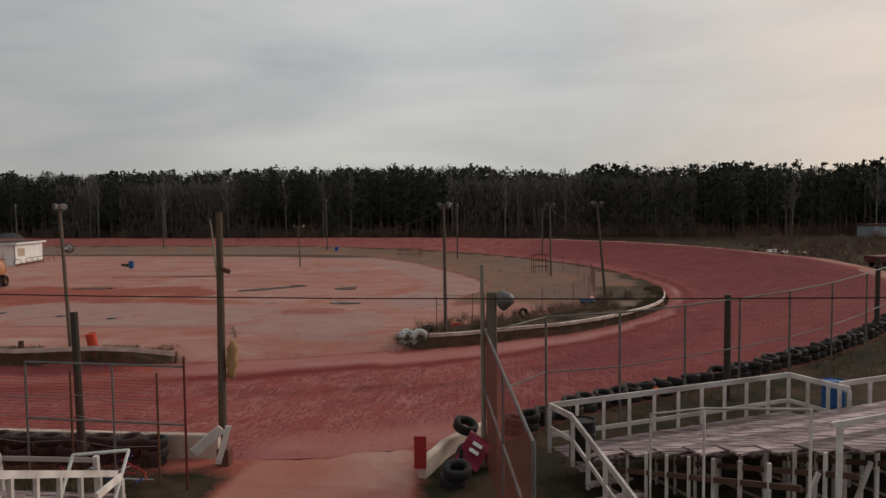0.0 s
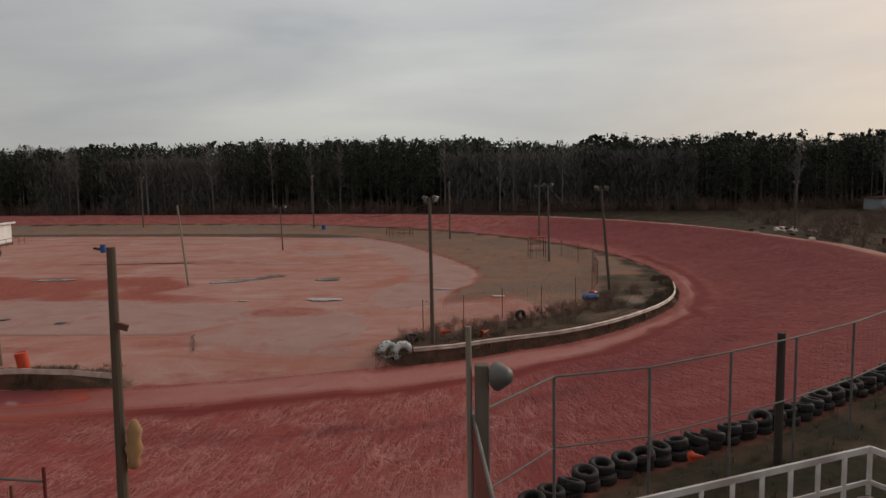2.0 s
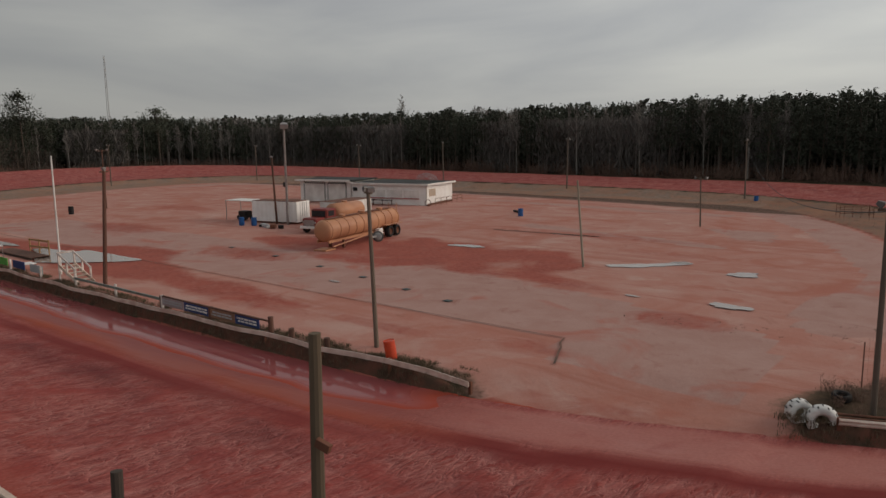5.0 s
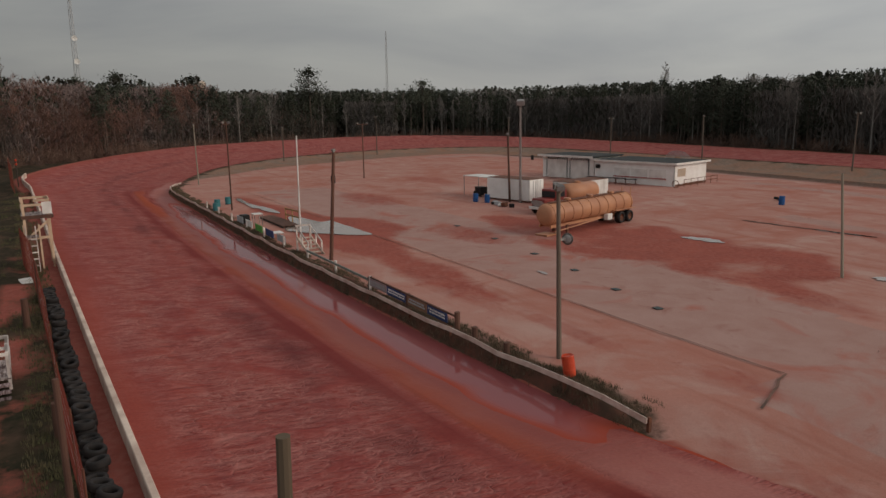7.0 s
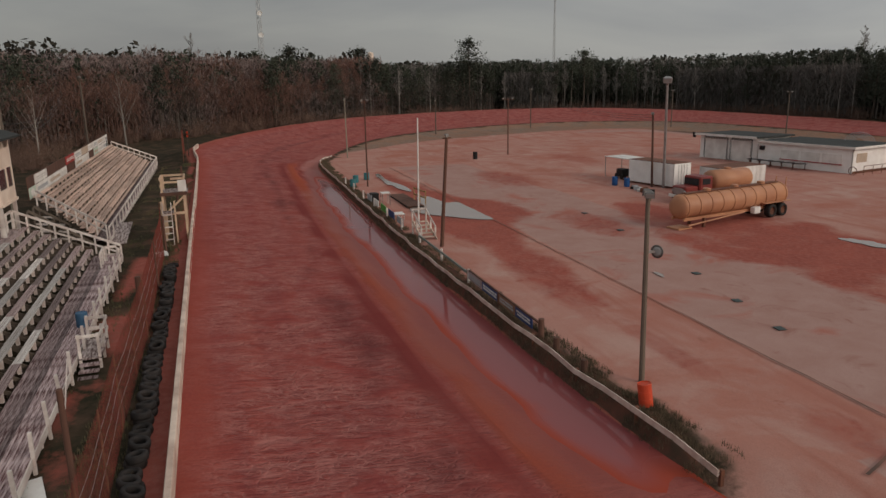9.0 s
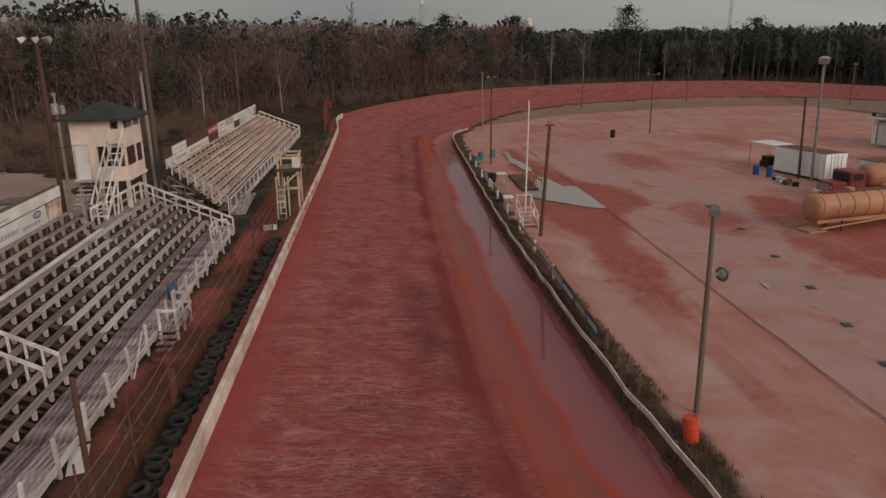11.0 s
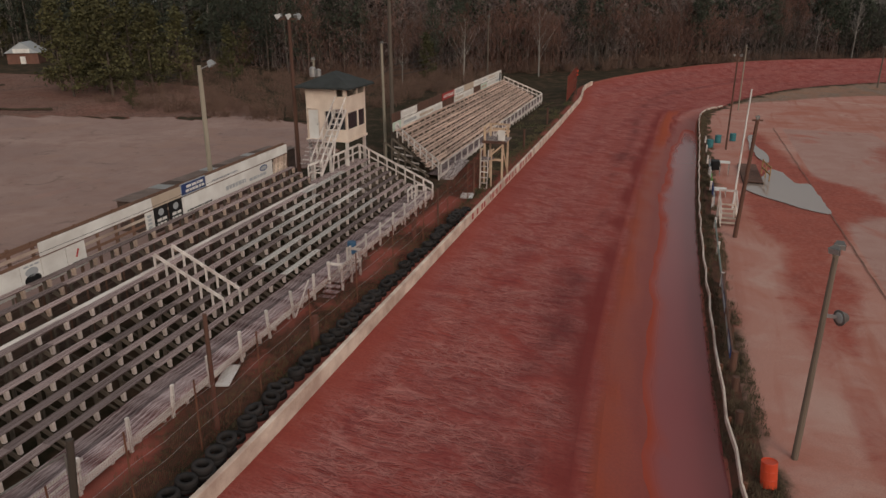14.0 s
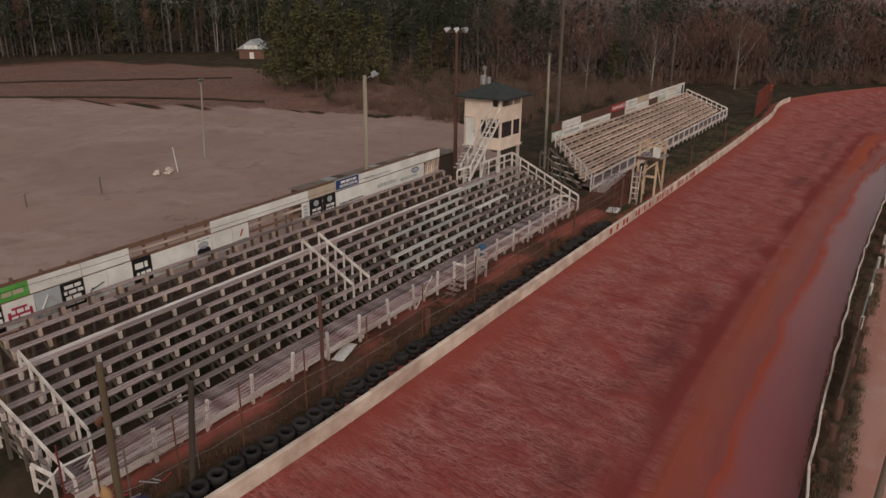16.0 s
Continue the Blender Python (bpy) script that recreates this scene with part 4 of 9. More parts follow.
def bleachers(st, length, rows, pitch, rise, z_deck, deck, z_ground, bay=1.22, frames_mat=None, x_off=0.0, seat_w=0.33, seat_mat=None, pale=None, skew=(0, 0), footboards=False):
    """Wooden rows behind a front walkway. Local x along the stand, y up the rows. skew: how much each row's ends shift; pale: the stretch of x with paler boards."""
    n = max(1, round(deck / 0.19))
    step = deck / n
    plank = part("plank", box(bm_new(), 0, -step / 2 + 0.008, -0.025, length, step / 2 - 0.008, 0.025), DECK_WOOD, st)
    set_first(plank, "plank", st, [pose(x_off, step * (i + 0.5), z_deck + random.uniform(-0.006, 0.006), random.uniform(-0.6, 0.6)) for i in range(n)])
    part("fascia", box(bm_new(), 0, -0.05, -0.26, length, -0.005, 0.0), WHITE_WOOD, st).matrix_basis = pose(x_off, 0, z_deck)
    lines = [(deck + 0.16 + r * pitch, z_deck + rise * (r + 1) + 0.16, x_off + skew[0] * (r + 1), x_off + length + skew[1] * (r + 1)) for r in range(rows)]
    seat_rows(st, lines, seat_w, seat_mat or BARE_SEAT, pale)
    if footboards:
        seat_rows(st, [(y - 0.3, z - 0.2, a, b) for y, z, a, b in lines], 0.2, seat_mat or BARE_SEAT, None, "foot_board")
    ytop, ztop = deck + 0.16 + (rows - 1) * pitch, z_deck + rise * rows
    count = max(1, round(length / bay))
    xs = [x_off + 0.08 + i * (length - 0.16) / count for i in range(count + 1)]
    seat_brackets(st, xs, [(deck + 0.16 + r * pitch, z_deck + rise * (r + 1)) for r in range(rows)], rise, frames_mat or WHITE_WOOD, skew)

    def along_x(name, bm, mat, label=""):
        set_first(part(name, bm, mat, st, label), name, st, [pose(x, 0, 0) for x in xs])

    # dark wood on the underframe stands in for shade below the seats
    along_x("stringer", beam(bm_new(), (0, deck - 0.1, z_deck - 0.25), (0, ytop, ztop - 0.3), 0.05, 0.16), POLE_WOOD, "dark bare timber stringer")
    along_x("brace", beam(bm_new(), (0, deck + 0.2, z_ground + 0.05), (0, ytop, z_ground + (ztop - z_ground) * 0.5), 0.04, 0.09), POLE_WOOD, "dark bare timber brace")
    for k in range(4):
        y = deck + 0.2 + k * (rows - 1) * pitch / 3
        zt = z_deck + (rise * (y - deck) / pitch)
        if zt - 0.1 > z_ground:
            along_x("leg", box(bm_new(), -0.05, y - 0.05, z_ground - 0.15, 0.05, y + 0.05, zt - 0.2), POLE_WOOD, "dark bare timber leg")
    if z_deck - z_ground > 0.2:
        along_x("leg", box(bm_new(), -0.05, 0.04, z_ground - 0.15, 0.05, 0.14, z_deck - 0.03), WHITE_WOOD)
    return ytop, ztop


def panel(parent, x0, x1, y, z0, z1, mat, name="sign_panel", label=""):
    return part(name, box(bm_new(), x0, y - 0.02, z0, x1, y + 0.02, z1, 0.004), mat, parent, label)


def bars(parent, x0, x1, y, z0, z1, mat, rows=2, seed=1):
    """Lettering that cannot be read: plain bars on a sign that faces -y."""
    rnd = random.Random(seed)
    bm = bm_new()
    h = (z1 - z0) / (rows * 1.6)
    for r in range(rows):
        zc = z1 - (r + 0.5) * (z1 - z0) / rows
        x = x0 + rnd.uniform(0, 0.1) * (x1 - x0)
        while x < x1 - 0.05:
            w = min(rnd.uniform(0.12, 0.4), x1 - x)
            box(bm, x, y - 0.028, zc - h / 2, x + w, y - 0.022, zc + h / 2)
            x += w + 0.06
    return part("lettering", bm, mat, parent, "unreadable lettering")


def disc_mark(parent, x, y, z, rx, rz, mat, name="emblem", n=20):
    bm = bm_new()
    vs = [bm.verts.new((x + rx * math.cos(i * math.tau / n), y - 0.026, z + rz * math.sin(i * math.tau / n))) for i in range(n)]
    f = bm.faces.new(vs)
    r = bmesh.ops.extrude_face_region(bm, geom=[f])
    for v in r["geom"]:
        if isinstance(v, bmesh.types.BMVert):
            v.co.y -= 0.006
    return part(name, bm, mat, parent)


# main stand, from the gate towards the tower
S1 = thing("grandstand", (-6.9, 15.1, 0), "long weathered wooden grandstand with peeling white paint", "grandstand", "grandstands")
S1.matrix_basis = pose(-6.9, 15.1, 0, 0, -0.5, 182.2)
D1, PITCH, RISE, ZD = 1.55, 0.53, 0.275, 0.78
L1 = 38.2
# rows below the middle aisle and above it
yt, zt = bleachers(S1, L1, 7, PITCH, RISE, ZD, D1, 0.35, pale=(19, 31.5, PALE_SEAT))
part("aisle_board", box(bm_new(), 1.6, yt + 0.16, zt + 0.02, 34.3, yt + 0.62, zt + 0.07), WHITE_WOOD, S1, "white painted aisle board")


def upper_rows(st, x0, x1, y0, z0, rows):
    seat_rows(st, [(y0 + r * PITCH, z0 + (r + 1) * RISE + 0.16, x0, x1) for r in range(rows)], 0.31, BARE_SEAT)
    count = round((x1 - x0) / 1.22)
    xs = [x0 + 0.08 + i * (x1 - x0 - 0.16) / count for i in range(count + 1)]
    seat_brackets(st, xs, [(y0 + r * PITCH, z0 + RISE * (r + 1)) for r in range(rows)], RISE, WHITE_WOOD_OLD)
    # the upper underframe also carries the shade in its dark wood
    a = part("stringer", beam(bm_new(), (0, y0 - 0.7, z0 - 0.4), (0, y0 + (rows - 1) * PITCH, z0 + rows * RISE - 0.25), 0.05, 0.16), POLE_WOOD, st, "dark bare timber stringer")
    b = part("leg", box(bm_new(), -0.05, y0 + (rows - 1) * PITCH + 0.1, 0.2, 0.05, y0 + (rows - 1) * PITCH + 0.2, z0 + rows * RISE + 0.1), POLE_WOOD, st)
    for nm, ob in (("stringer", a), ("leg", b)):
        set_first(ob, nm, st, [pose(x, 0, 0) for x in xs])


UY, UZ = yt + 0.95, zt + 0.02
upper_rows(S1, 1.6, 30.8, UY, UZ, 3)
BACK = UY + 2 * PITCH + 0.3                  # the plane of the sign boards
ZB = 3.4
# slatted back fence that carries the signs
for z in (0.2, 0.5, 0.8, 1.1, 1.38, 1.62):
    part("back_slat", box(bm_new(), 1.6, BACK + 0.03, ZB + z - 0.06, 30.8, BACK + 0.06, ZB + z + 0.06), SLAT_BROWN if z in (0.5, 1.1, 1.62) else WHITE_WOOD_OLD, S1)
bp0 = part("back_post", box(bm_new(), -0.05, BACK + 0.06, 0.2, 0.05, BACK + 0.16, ZB + 1.74), SLAT_BROWN, S1, "brown back post")
set_first(bp0, "back_post", S1, [pose(1.65 + i * 1.08, 0, random.uniform(-0.03, 0.05)) for i in range(28)])
part("top_plank", box(bm_new(), 1.6, BACK + 0.165, ZB + 1.6, 30.8, BACK + 0.2, ZB + 1.72), SLAT_BROWN, S1, "brown capping board")
# boards added below the signs to block light from behind and darken the gaps
light_stop_board = part("back_board", box(bm_new(), 0, BACK + 0.07, -0.11, 29.2, BACK + 0.1, 0.11), BACK_WOOD, S1, "dark plank closing the back")
set_first(light_stop_board, "back_board", S1, [pose(1.6, 0, 0.5 + 0.245 * i) for i in range(int((ZB - 0.5) / 0.245))])
BY = BACK
lo0, lo1, hi0, hi1 = ZB + 0.02, ZB + 1.04, ZB + 1.1, ZB + 1.64
# lower tier of signs
panel(S1, 1.6, 2.2, BY, lo0, lo1, BLACK_PAINT, label="black sign"), bars(S1, 1.65, 2.15, BY, lo0 + 0.3, lo1 - 0.2, SIGN_WHITE, 2, 3)
panel(S1, 2.24, 3.35, BY, lo0, lo1, SIGN_WHITE, label="white sign with a red plaque")
part("plaque", box(box(bm_new(), 2.36, BY - 0.03, lo0 + 0.2, 3.24, BY - 0.022, lo0 + 0.62), 2.52, BY - 0.03, lo0 + 0.62, 3.08, BY - 0.022, lo0 + 0.76), PLAQUE_RED, S1, "crimson plaque"), bars(S1, 2.46, 3.16, BY - 0.008, lo0 + 0.24, lo0 + 0.72, SIGN_WHITE, 2, 4)
panel(S1, 3.37, 4.36, BY, lo0, lo1, SIGN_GREY, label="grey sign with a white triangle")
bm = bm_new()
tri = [Vector((3.5, BY - 0.026, lo0 + 0.26)), Vector((4.24, BY - 0.026, lo0 + 0.26)), Vector((3.87, BY - 0.026, lo1 - 0.18))]
for p, q in zip(tri, tri[1:] + tri[:1]):
    beam(bm, p, q, 0.01, 0.13, (0, 1, 0))
part("emblem", bm, SIGN_WHITE, S1), bars(S1, 3.5, 4.2, BY, lo0 + 0.08, lo0 + 0.18, SIGN_WHITE, 1, 5)
panel(S1, 4.38, 5.3, BY, lo0, lo1, BLACK_PAINT, label="black sign with white lettering"), bars(S1, 4.45, 5.24, BY, lo0 + 0.06, lo1 - 0.06, SIGN_WHITE, 4, 6)
panel(S1, 5.32, 6.3, BY, lo0, lo1, SIGN_WHITE, label="white sign with a small dark emblem")
part("emblem", beam(beam(bm_new(), (5.5, BY - 0.026, lo0 + 0.4), (6.1, BY - 0.026, lo0 + 0.58), 0.012, 0.1, (0, 1, 0)), (5.5, BY - 0.026, lo0 + 0.34), (5.62, BY - 0.026, lo0 + 0.5), 0.014, 0.07, (0, 1, 0)), BLACK_PAINT, S1)
panel(S1, 6.32, 7.42, BY, lo0, lo1, SIGN_WHITE)
panel(S1, 7.45, 8.34, BY, lo0 - 0.02, lo1 + 0.04, BLACK_PAINT, label="black sign with bold white lettering"), bars(S1, 7.53, 8.26, BY, lo0 + 0.1, lo1 - 0.1, SIGN_WHITE, 2, 8)
panel(S1, 8.37, 10.55, BY, lo0, lo1, SIGN_WHITE)
panel(S1, 10.58, 11.54, BY, lo0, lo1, SIGN_WHITE, label="white sign with a dark emblem"), disc_mark(S1, 11.06, BY, lo0 + 0.36, 0.38, 0.22, BLACK_PAINT), disc_mark(S1, 11.06, BY, lo0 + 0.66, 0.3, 0.18, SIGN_GREY), bars(S1, 10.7, 11.45, BY, lo1 - 0.16, lo1 - 0.05, SIGN_GREY, 1, 9)
panel(S1, 11.57, 12.76, BY, lo0, lo1, SIGN_WHITE)
panel(S1, 12.8, 13.78, BY, lo0, lo1, SIGN_WHITE, label="white sign with a small red mark"), part("emblem", beam(bm_new(), (13.22, BY - 0.026, lo0 + 0.48), (13.38, BY - 0.026, lo0 + 0.8), 0.012, 0.12, (0, 1, 0)), RED_PAINT, S1), bars(S1, 12.98, 13.62, BY, lo0 + 0.16, lo0 + 0.32, BLACK_PAINT, 1, 10)
panel(S1, 17.5, 18.08, BY, lo0, lo1, SIGN_WHITE), bars(S1, 17.6, 17.98, BY, lo0 + 0.2, lo1 - 0.1, SIGN_GREY, 4, 11)
for x in (18.1, 19.2):
    panel(S1, x, x + 0.98, BY, lo0, lo1 + 0.08, BLACK_PAINT, label="black sign with white lettering"), disc_mark(S1, x + 0.49, BY, lo1 - 0.22, 0.2, 0.17, SIGN_GREY), bars(S1, x + 0.14, x + 0.86, BY, lo0 + 0.12, lo0 + 0.56, SIGN_WHITE, 2, 12)
panel(S1, 20.22, 28.9, BY, lo0, lo1, SIGN_WHITE, label="long white board with faded lettering")
bars(S1, 20.6, 22.4, BY, lo1 - 0.5, lo1 - 0.2, SIGN_WHITE, 1, 14), bars(S1, 20.3, 22.6, BY, lo0 + 0.22, lo0 + 0.34, BLACK_PAINT, 1, 15)
bars(S1, 23.9, 25.9, BY, lo0 + 0.36, lo0 + 0.7, SIGN_GREY, 1, 16), bars(S1, 26.2, 28.2, BY, lo0 + 0.3, lo0 + 0.56, SIGN_GREY, 1, 17), disc_mark(S1, 27.9, BY, lo1 - 0.24, 0.42, 0.18, SIGN_BLUE), disc_mark(S1, 27.9, BY - 0.008, lo1 - 0.24, 0.34, 0.12, SIGN_GREY)
for i in range(7):                                         # open lattice that ends the row
    part("lattice_slat", beam(bm_new(), (29.0 + i * 0.24, BY, lo0 + 0.04), (29.25 + i * 0.24, BY, lo1), 0.035, 0.1, (0, 1, 0)), WHITE_WOOD_OLD, S1)
# upper tier
panel(S1, 1.6, 3.24, BY, hi0, hi1, GREEN, label="bright green sign"), bars(S1, 1.8, 3.1, BY, hi0 + 0.12, hi1 - 0.16, SIGN_TAN, 1, 20)
panel(S1, 3.27, 5.28, BY, hi0, hi1, SIGN_WHITE), panel(S1, 5.31, 7.38, BY, hi0, hi1, SIGN_WHITE), bars(S1, 3.5, 5.1, BY, hi0 + 0.2, hi1 - 0.15, SIGN_FADED, 1, 21)
panel(S1, 11.57, 18.05, BY, hi0, hi1, SIGN_WHITE, label="long blank white board"), panel(S1, 18.08, 20.18, BY, hi0, hi1, SIGN_TAN, label="faded tan board")
panel(S1, 20.21, 22.26, BY, hi0, hi1 + 0.08, SIGN_GREY), part("letter_band", box(bm_new(), 20.26, BY - 0.03, hi0 + 0.06, 22.2, BY - 0.022, hi1 + 0.04), SIGN_BLUE, S1, "blue band of lettering"), bars(S1, 20.5, 22.1, BY - 0.008, hi0 + 0.1, hi1 - 0.02, SIGN_WHITE, 2, 23)
panel(S1, 22.29, 30.8, BY, hi0, hi1, SIGN_WHITE), bars(S1, 22.6, 25.2, BY, hi0 + 0.1, hi0 + 0.24, SIGN_GREY, 1, 24)
# the boards climb a little more than the seats do
climb = Matrix.Translation((14, 0, 0)) @ Matrix.Rotation(-0.008, 4, "Y") @ Matrix.Translation((-14, 0, 0))
for ob in S1.children:
    if ob.name.split(".")[0] in ("sign_panel", "lettering", "emblem", "plaque", "letter_band", "lattice_slat", "back_slat", "top_plank"):
        ob.matrix_basis = climb @ ob.matrix_basis
# railings
dk = ZD
for i in range(18):                                        # along the walkway, slightly askew
    x = 0.6 + i * 2.1
    if abs(x - 21.6) < 1.0:
        continue
    p = part("front_post", box(bm_new(), -0.05, -0.05, -0.7, 0.05, 0.05, 0.8), WHITE_WOOD, S1)
    p.matrix_basis = pose(x, -0.06, dk, random.uniform(-4, 4), random.uniform(-4, 4))
for x0, x1, z in ((0.6, 5.0, 0.62), (0.6, 4.9, 0.3), (24.0, 36.3, 0.5)):
    part("front_rail", box(bm_new(), x0, -0.14, dk + z, x1, -0.115, dk + z + 0.1), WHITE_WOOD, S1)
part("front_brace", beam(bm_new(), (17.45, -0.13, dk - 0.5), (18.9, -0.13, dk + 0.75), 0.03, 0.09), WHITE_WOOD, S1)
railing(S1, (35.0, 0.75, dk), (36.6, 0.75, dk), 3, 0.85), railing(S1, (36.6, 0.65, dk), (36.6, 0.05, dk), 2, 0.85)
for x, y0r, y1r, n in ((1.45, D1 - 0.1, yt + 0.1, 7), (0.1, 0.1, yt + 0.4, 9), (15.2, D1 + 0.35, yt + 0.2, 7), (16.4, D1 + 0.35, yt + 0.2, 7)):
    sl = lambda y: ZD + max(0.0, (y - D1) / PITCH * RISE) + 0.1
    low = 0.1 if x < 1 else 0.0
    railing(S1, (x, y0r, sl(y0r) - low), (x, y1r, sl(y1r) - low), n, 0.48 if x < 1 else 0.8, mid=(x < 1), w=0.075)
# the far end beside the tower
sl = lambda y: ZD + max(0.0, (y - D1) / PITCH * RISE) + 0.1
railing(S1, (L1 - 0.1, 0.0, 0.42), (L1 - 0.1, 5.45, 2.9), 9, 0.95)
railing(S1, (L1 - 0.1, 5.5, 2.9), (33.6, 5.6, 2.9), 5, 0.95)
railing(S1, (32.4, 5.75, 2.9), (30.9, 5.85, 2.9), 3, 0.95)
part("landing", box(bm_new(), 30.8, yt + 0.12, zt + 0.02, L1, yt + 1.0, zt + 0.08), BARE_SEAT, S1)
# small gate platform on the front
PF = thing("platform", (0, 0, 0), "small white railed steps platform before the grandstand", "platform")
PF.matrix_basis = S1.matrix_basis @ pose(20.9, -0.1, 0)
part("platform_deck", box(bm_new(), 0, -0.8, 0.66, 2.3, 0, 0.72), GREY_WOOD, PF)
for x in (0.06, 1.15, 2.24):
    for y in (-0.75, -0.06):
        part("post", box(bm_new(), x - 0.05, y - 0.05, 0.2, x + 0.05, y + 0.05, 1.68), WHITE_WOOD, PF)
for z in (1.1, 1.55):
    part("rail", box(bm_new(), 0, -0.84, z, 2.3, -0.805, z + 0.13), WHITE_WOOD, PF)
    part("rail", box(bm_new(), 2.295, -0.8, z, 2.33, 0, z + 0.13), WHITE_WOOD, PF)
part("rail", box(bm_new(), -0.03, -0.8, 1.55, 0.005, 0, 1.68), WHITE_WOOD, PF)
for i in range(3):
    part("step", box(bm_new(), -0.36 - i * 0.34, -0.75, 0.52 - i * 0.14, -0.06 - i * 0.34, -0.05, 0.57 - i * 0.14), DECK_WOOD, PF)

# low service shed behind the main stand
SHD = thing("shed", (-41, -1.3, 0), "long low shed with a flat dark patched roof behind the grandstand", "shed")
SHD.matrix_basis = pose(-41.0, -1.3, 0.45, 0, 0, 2.2)
part("wall", box(bm_new(), -9.0, -1.1, 0, 9.0, 1.3, 1.9), BACK_WOOD, SHD)
for i in range(17):
    part("roof_sheet", box(bm_new(), -9.2 + i * 1.08, -1.3, 0, -8.13 + i * 1.08, 1.4, 0.03), (ROOF_BROWN, ROOF_BROWN, BACK_WOOD, GALV, ROOF_BROWN)[i % 5], SHD).matrix_basis = pose(0, 0, 1.95 + 0.012 * (i % 2), 1.5)

# second stand, beyond the tower
S2 = thing("grandstand", (-52.2, 12.9, 0), "second wooden grandstand with a row of painted signs", "grandstand", "grandstands")
S2.matrix_basis = pose(-51.1, 12.0, 0, 0, -0.6, 181.4)
L2 = 45.5
yt2, zt2 = bleachers(S2, L2, 8, 0.5, 0.33, 0.85, 1.0, 0.3, 1.6, frames_mat=WHITE_WOOD_OLD, seat_w=0.36, seat_mat=CREAM_WOOD, skew=(0.35, -0.4), footboards=True)
SX0, SX1 = 2.9, L2 - 3.2                                   # the upper rows are shorter, so the ends slant
B2 = yt2 + 0.4
part("back_board", box(bm_new(), SX0, B2 + 0.02, zt2 - 0.1, SX1, B2 + 0.07, zt2 + 1.5), BROWN_WOOD, S2, "brown plank back")
rnd2 = random.Random(5)
panel(S2, SX0, SX0 + 1.9, B2 - 0.01, zt2 + 0.0, zt2 + 0.74, SIGN_PALE_GREEN, label="faded green sign"), disc_mark(S2, SX0 + 0.95, B2 - 0.01, zt2 + 0.37, 0.5, 0.28, SIGN_WHITE)
x = SX0 + 2.0
cols = [SIGN_WHITE, SIGN_WHITE, SIGN_WHITE, SIGN_WHITE, SIGN_WHITE, SIGN_WHITE, SIGN_WHITE, RED_PAINT, SIGN_WHITE, SIGN_WHITE, SIGN_WHITE, SIGN_TAN, SIGN_PALE_GREEN, SIGN_WHITE, SIGN_PALE_GREEN]
k = 0
while x < SX1 - 1.5:
    w = rnd2.uniform(2.6, 5.0)
    for z0, z1 in ((zt2 + 0.0, zt2 + 0.74), (zt2 + 0.79, zt2 + 1.44)):
        if rnd2.random() < 0.9:
            c = cols[k % len(cols)]
            panel(S2, x, min(x + w - 0.06, SX1), B2 - 0.01, z0, z1, c)
            bars(S2, x + 0.25, min(x + w - 0.3, SX1 - 0.2), B2 - 0.01, z0 + 0.18, z1 - 0.16, SIGN_WHITE if c in (RED_PAINT, GREEN) else (SIGN_GREY, SIGN_FADED, SIGN_TAN)[k % 3], 1 + k % 2, k)
        k += 1
    x += w
panel(S2, SX1 - 1.2, SX1 - 0.5, B2 - 0.02, zt2 + 0.1, zt2 + 1.2, BLACK_PAINT, label="black sign")
sl2 = lambda y: 0.85 + max(0.0, (y - 1.0) / 0.5 * 0.33) + 0.1
railing(S2, (0.1, 0.1, 0.95), (SX0, yt2, sl2(yt2) - 0.25), 8, 0.95), railing(S2, (L2 - 0.1, 0.1, 0.75), (SX1, yt2, sl2(yt2) - 0.25), 9, 0.95)
railing(S2, (0.3, -0.03, 0.85), (L2 - 0.3, -0.03, 0.85), 24, 0.8, mid=False)
for z in (0.75, 1.25, 1.75, 2.25):
    y0 = 1.2 + (z - 0.5) * 1.4
    part("side_board", beam(bm_new(), (0.3 + 0.55 * y0, y0, z), (SX0, yt2 + 0.3, z), 0.04, 0.13), WHITE_WOOD, S2)
part("ramp", box(bm_new(), 0.0, -1.0, 0.0, 5.0, -0.02, 0.05), GREY_WOOD, S2).matrix_basis = pose(0.2, 0, 0.45, 0, -6)

# third stand, beside the gate, seen from behind
S3 = thing("grandstand", (2.1, 17.9, 0), "worn low wooden grandstand with a white railed walkway", "grandstand", "grandstands")
S3.matrix_basis = pose(2.05, 17.95, 0, 0, 0, 0)


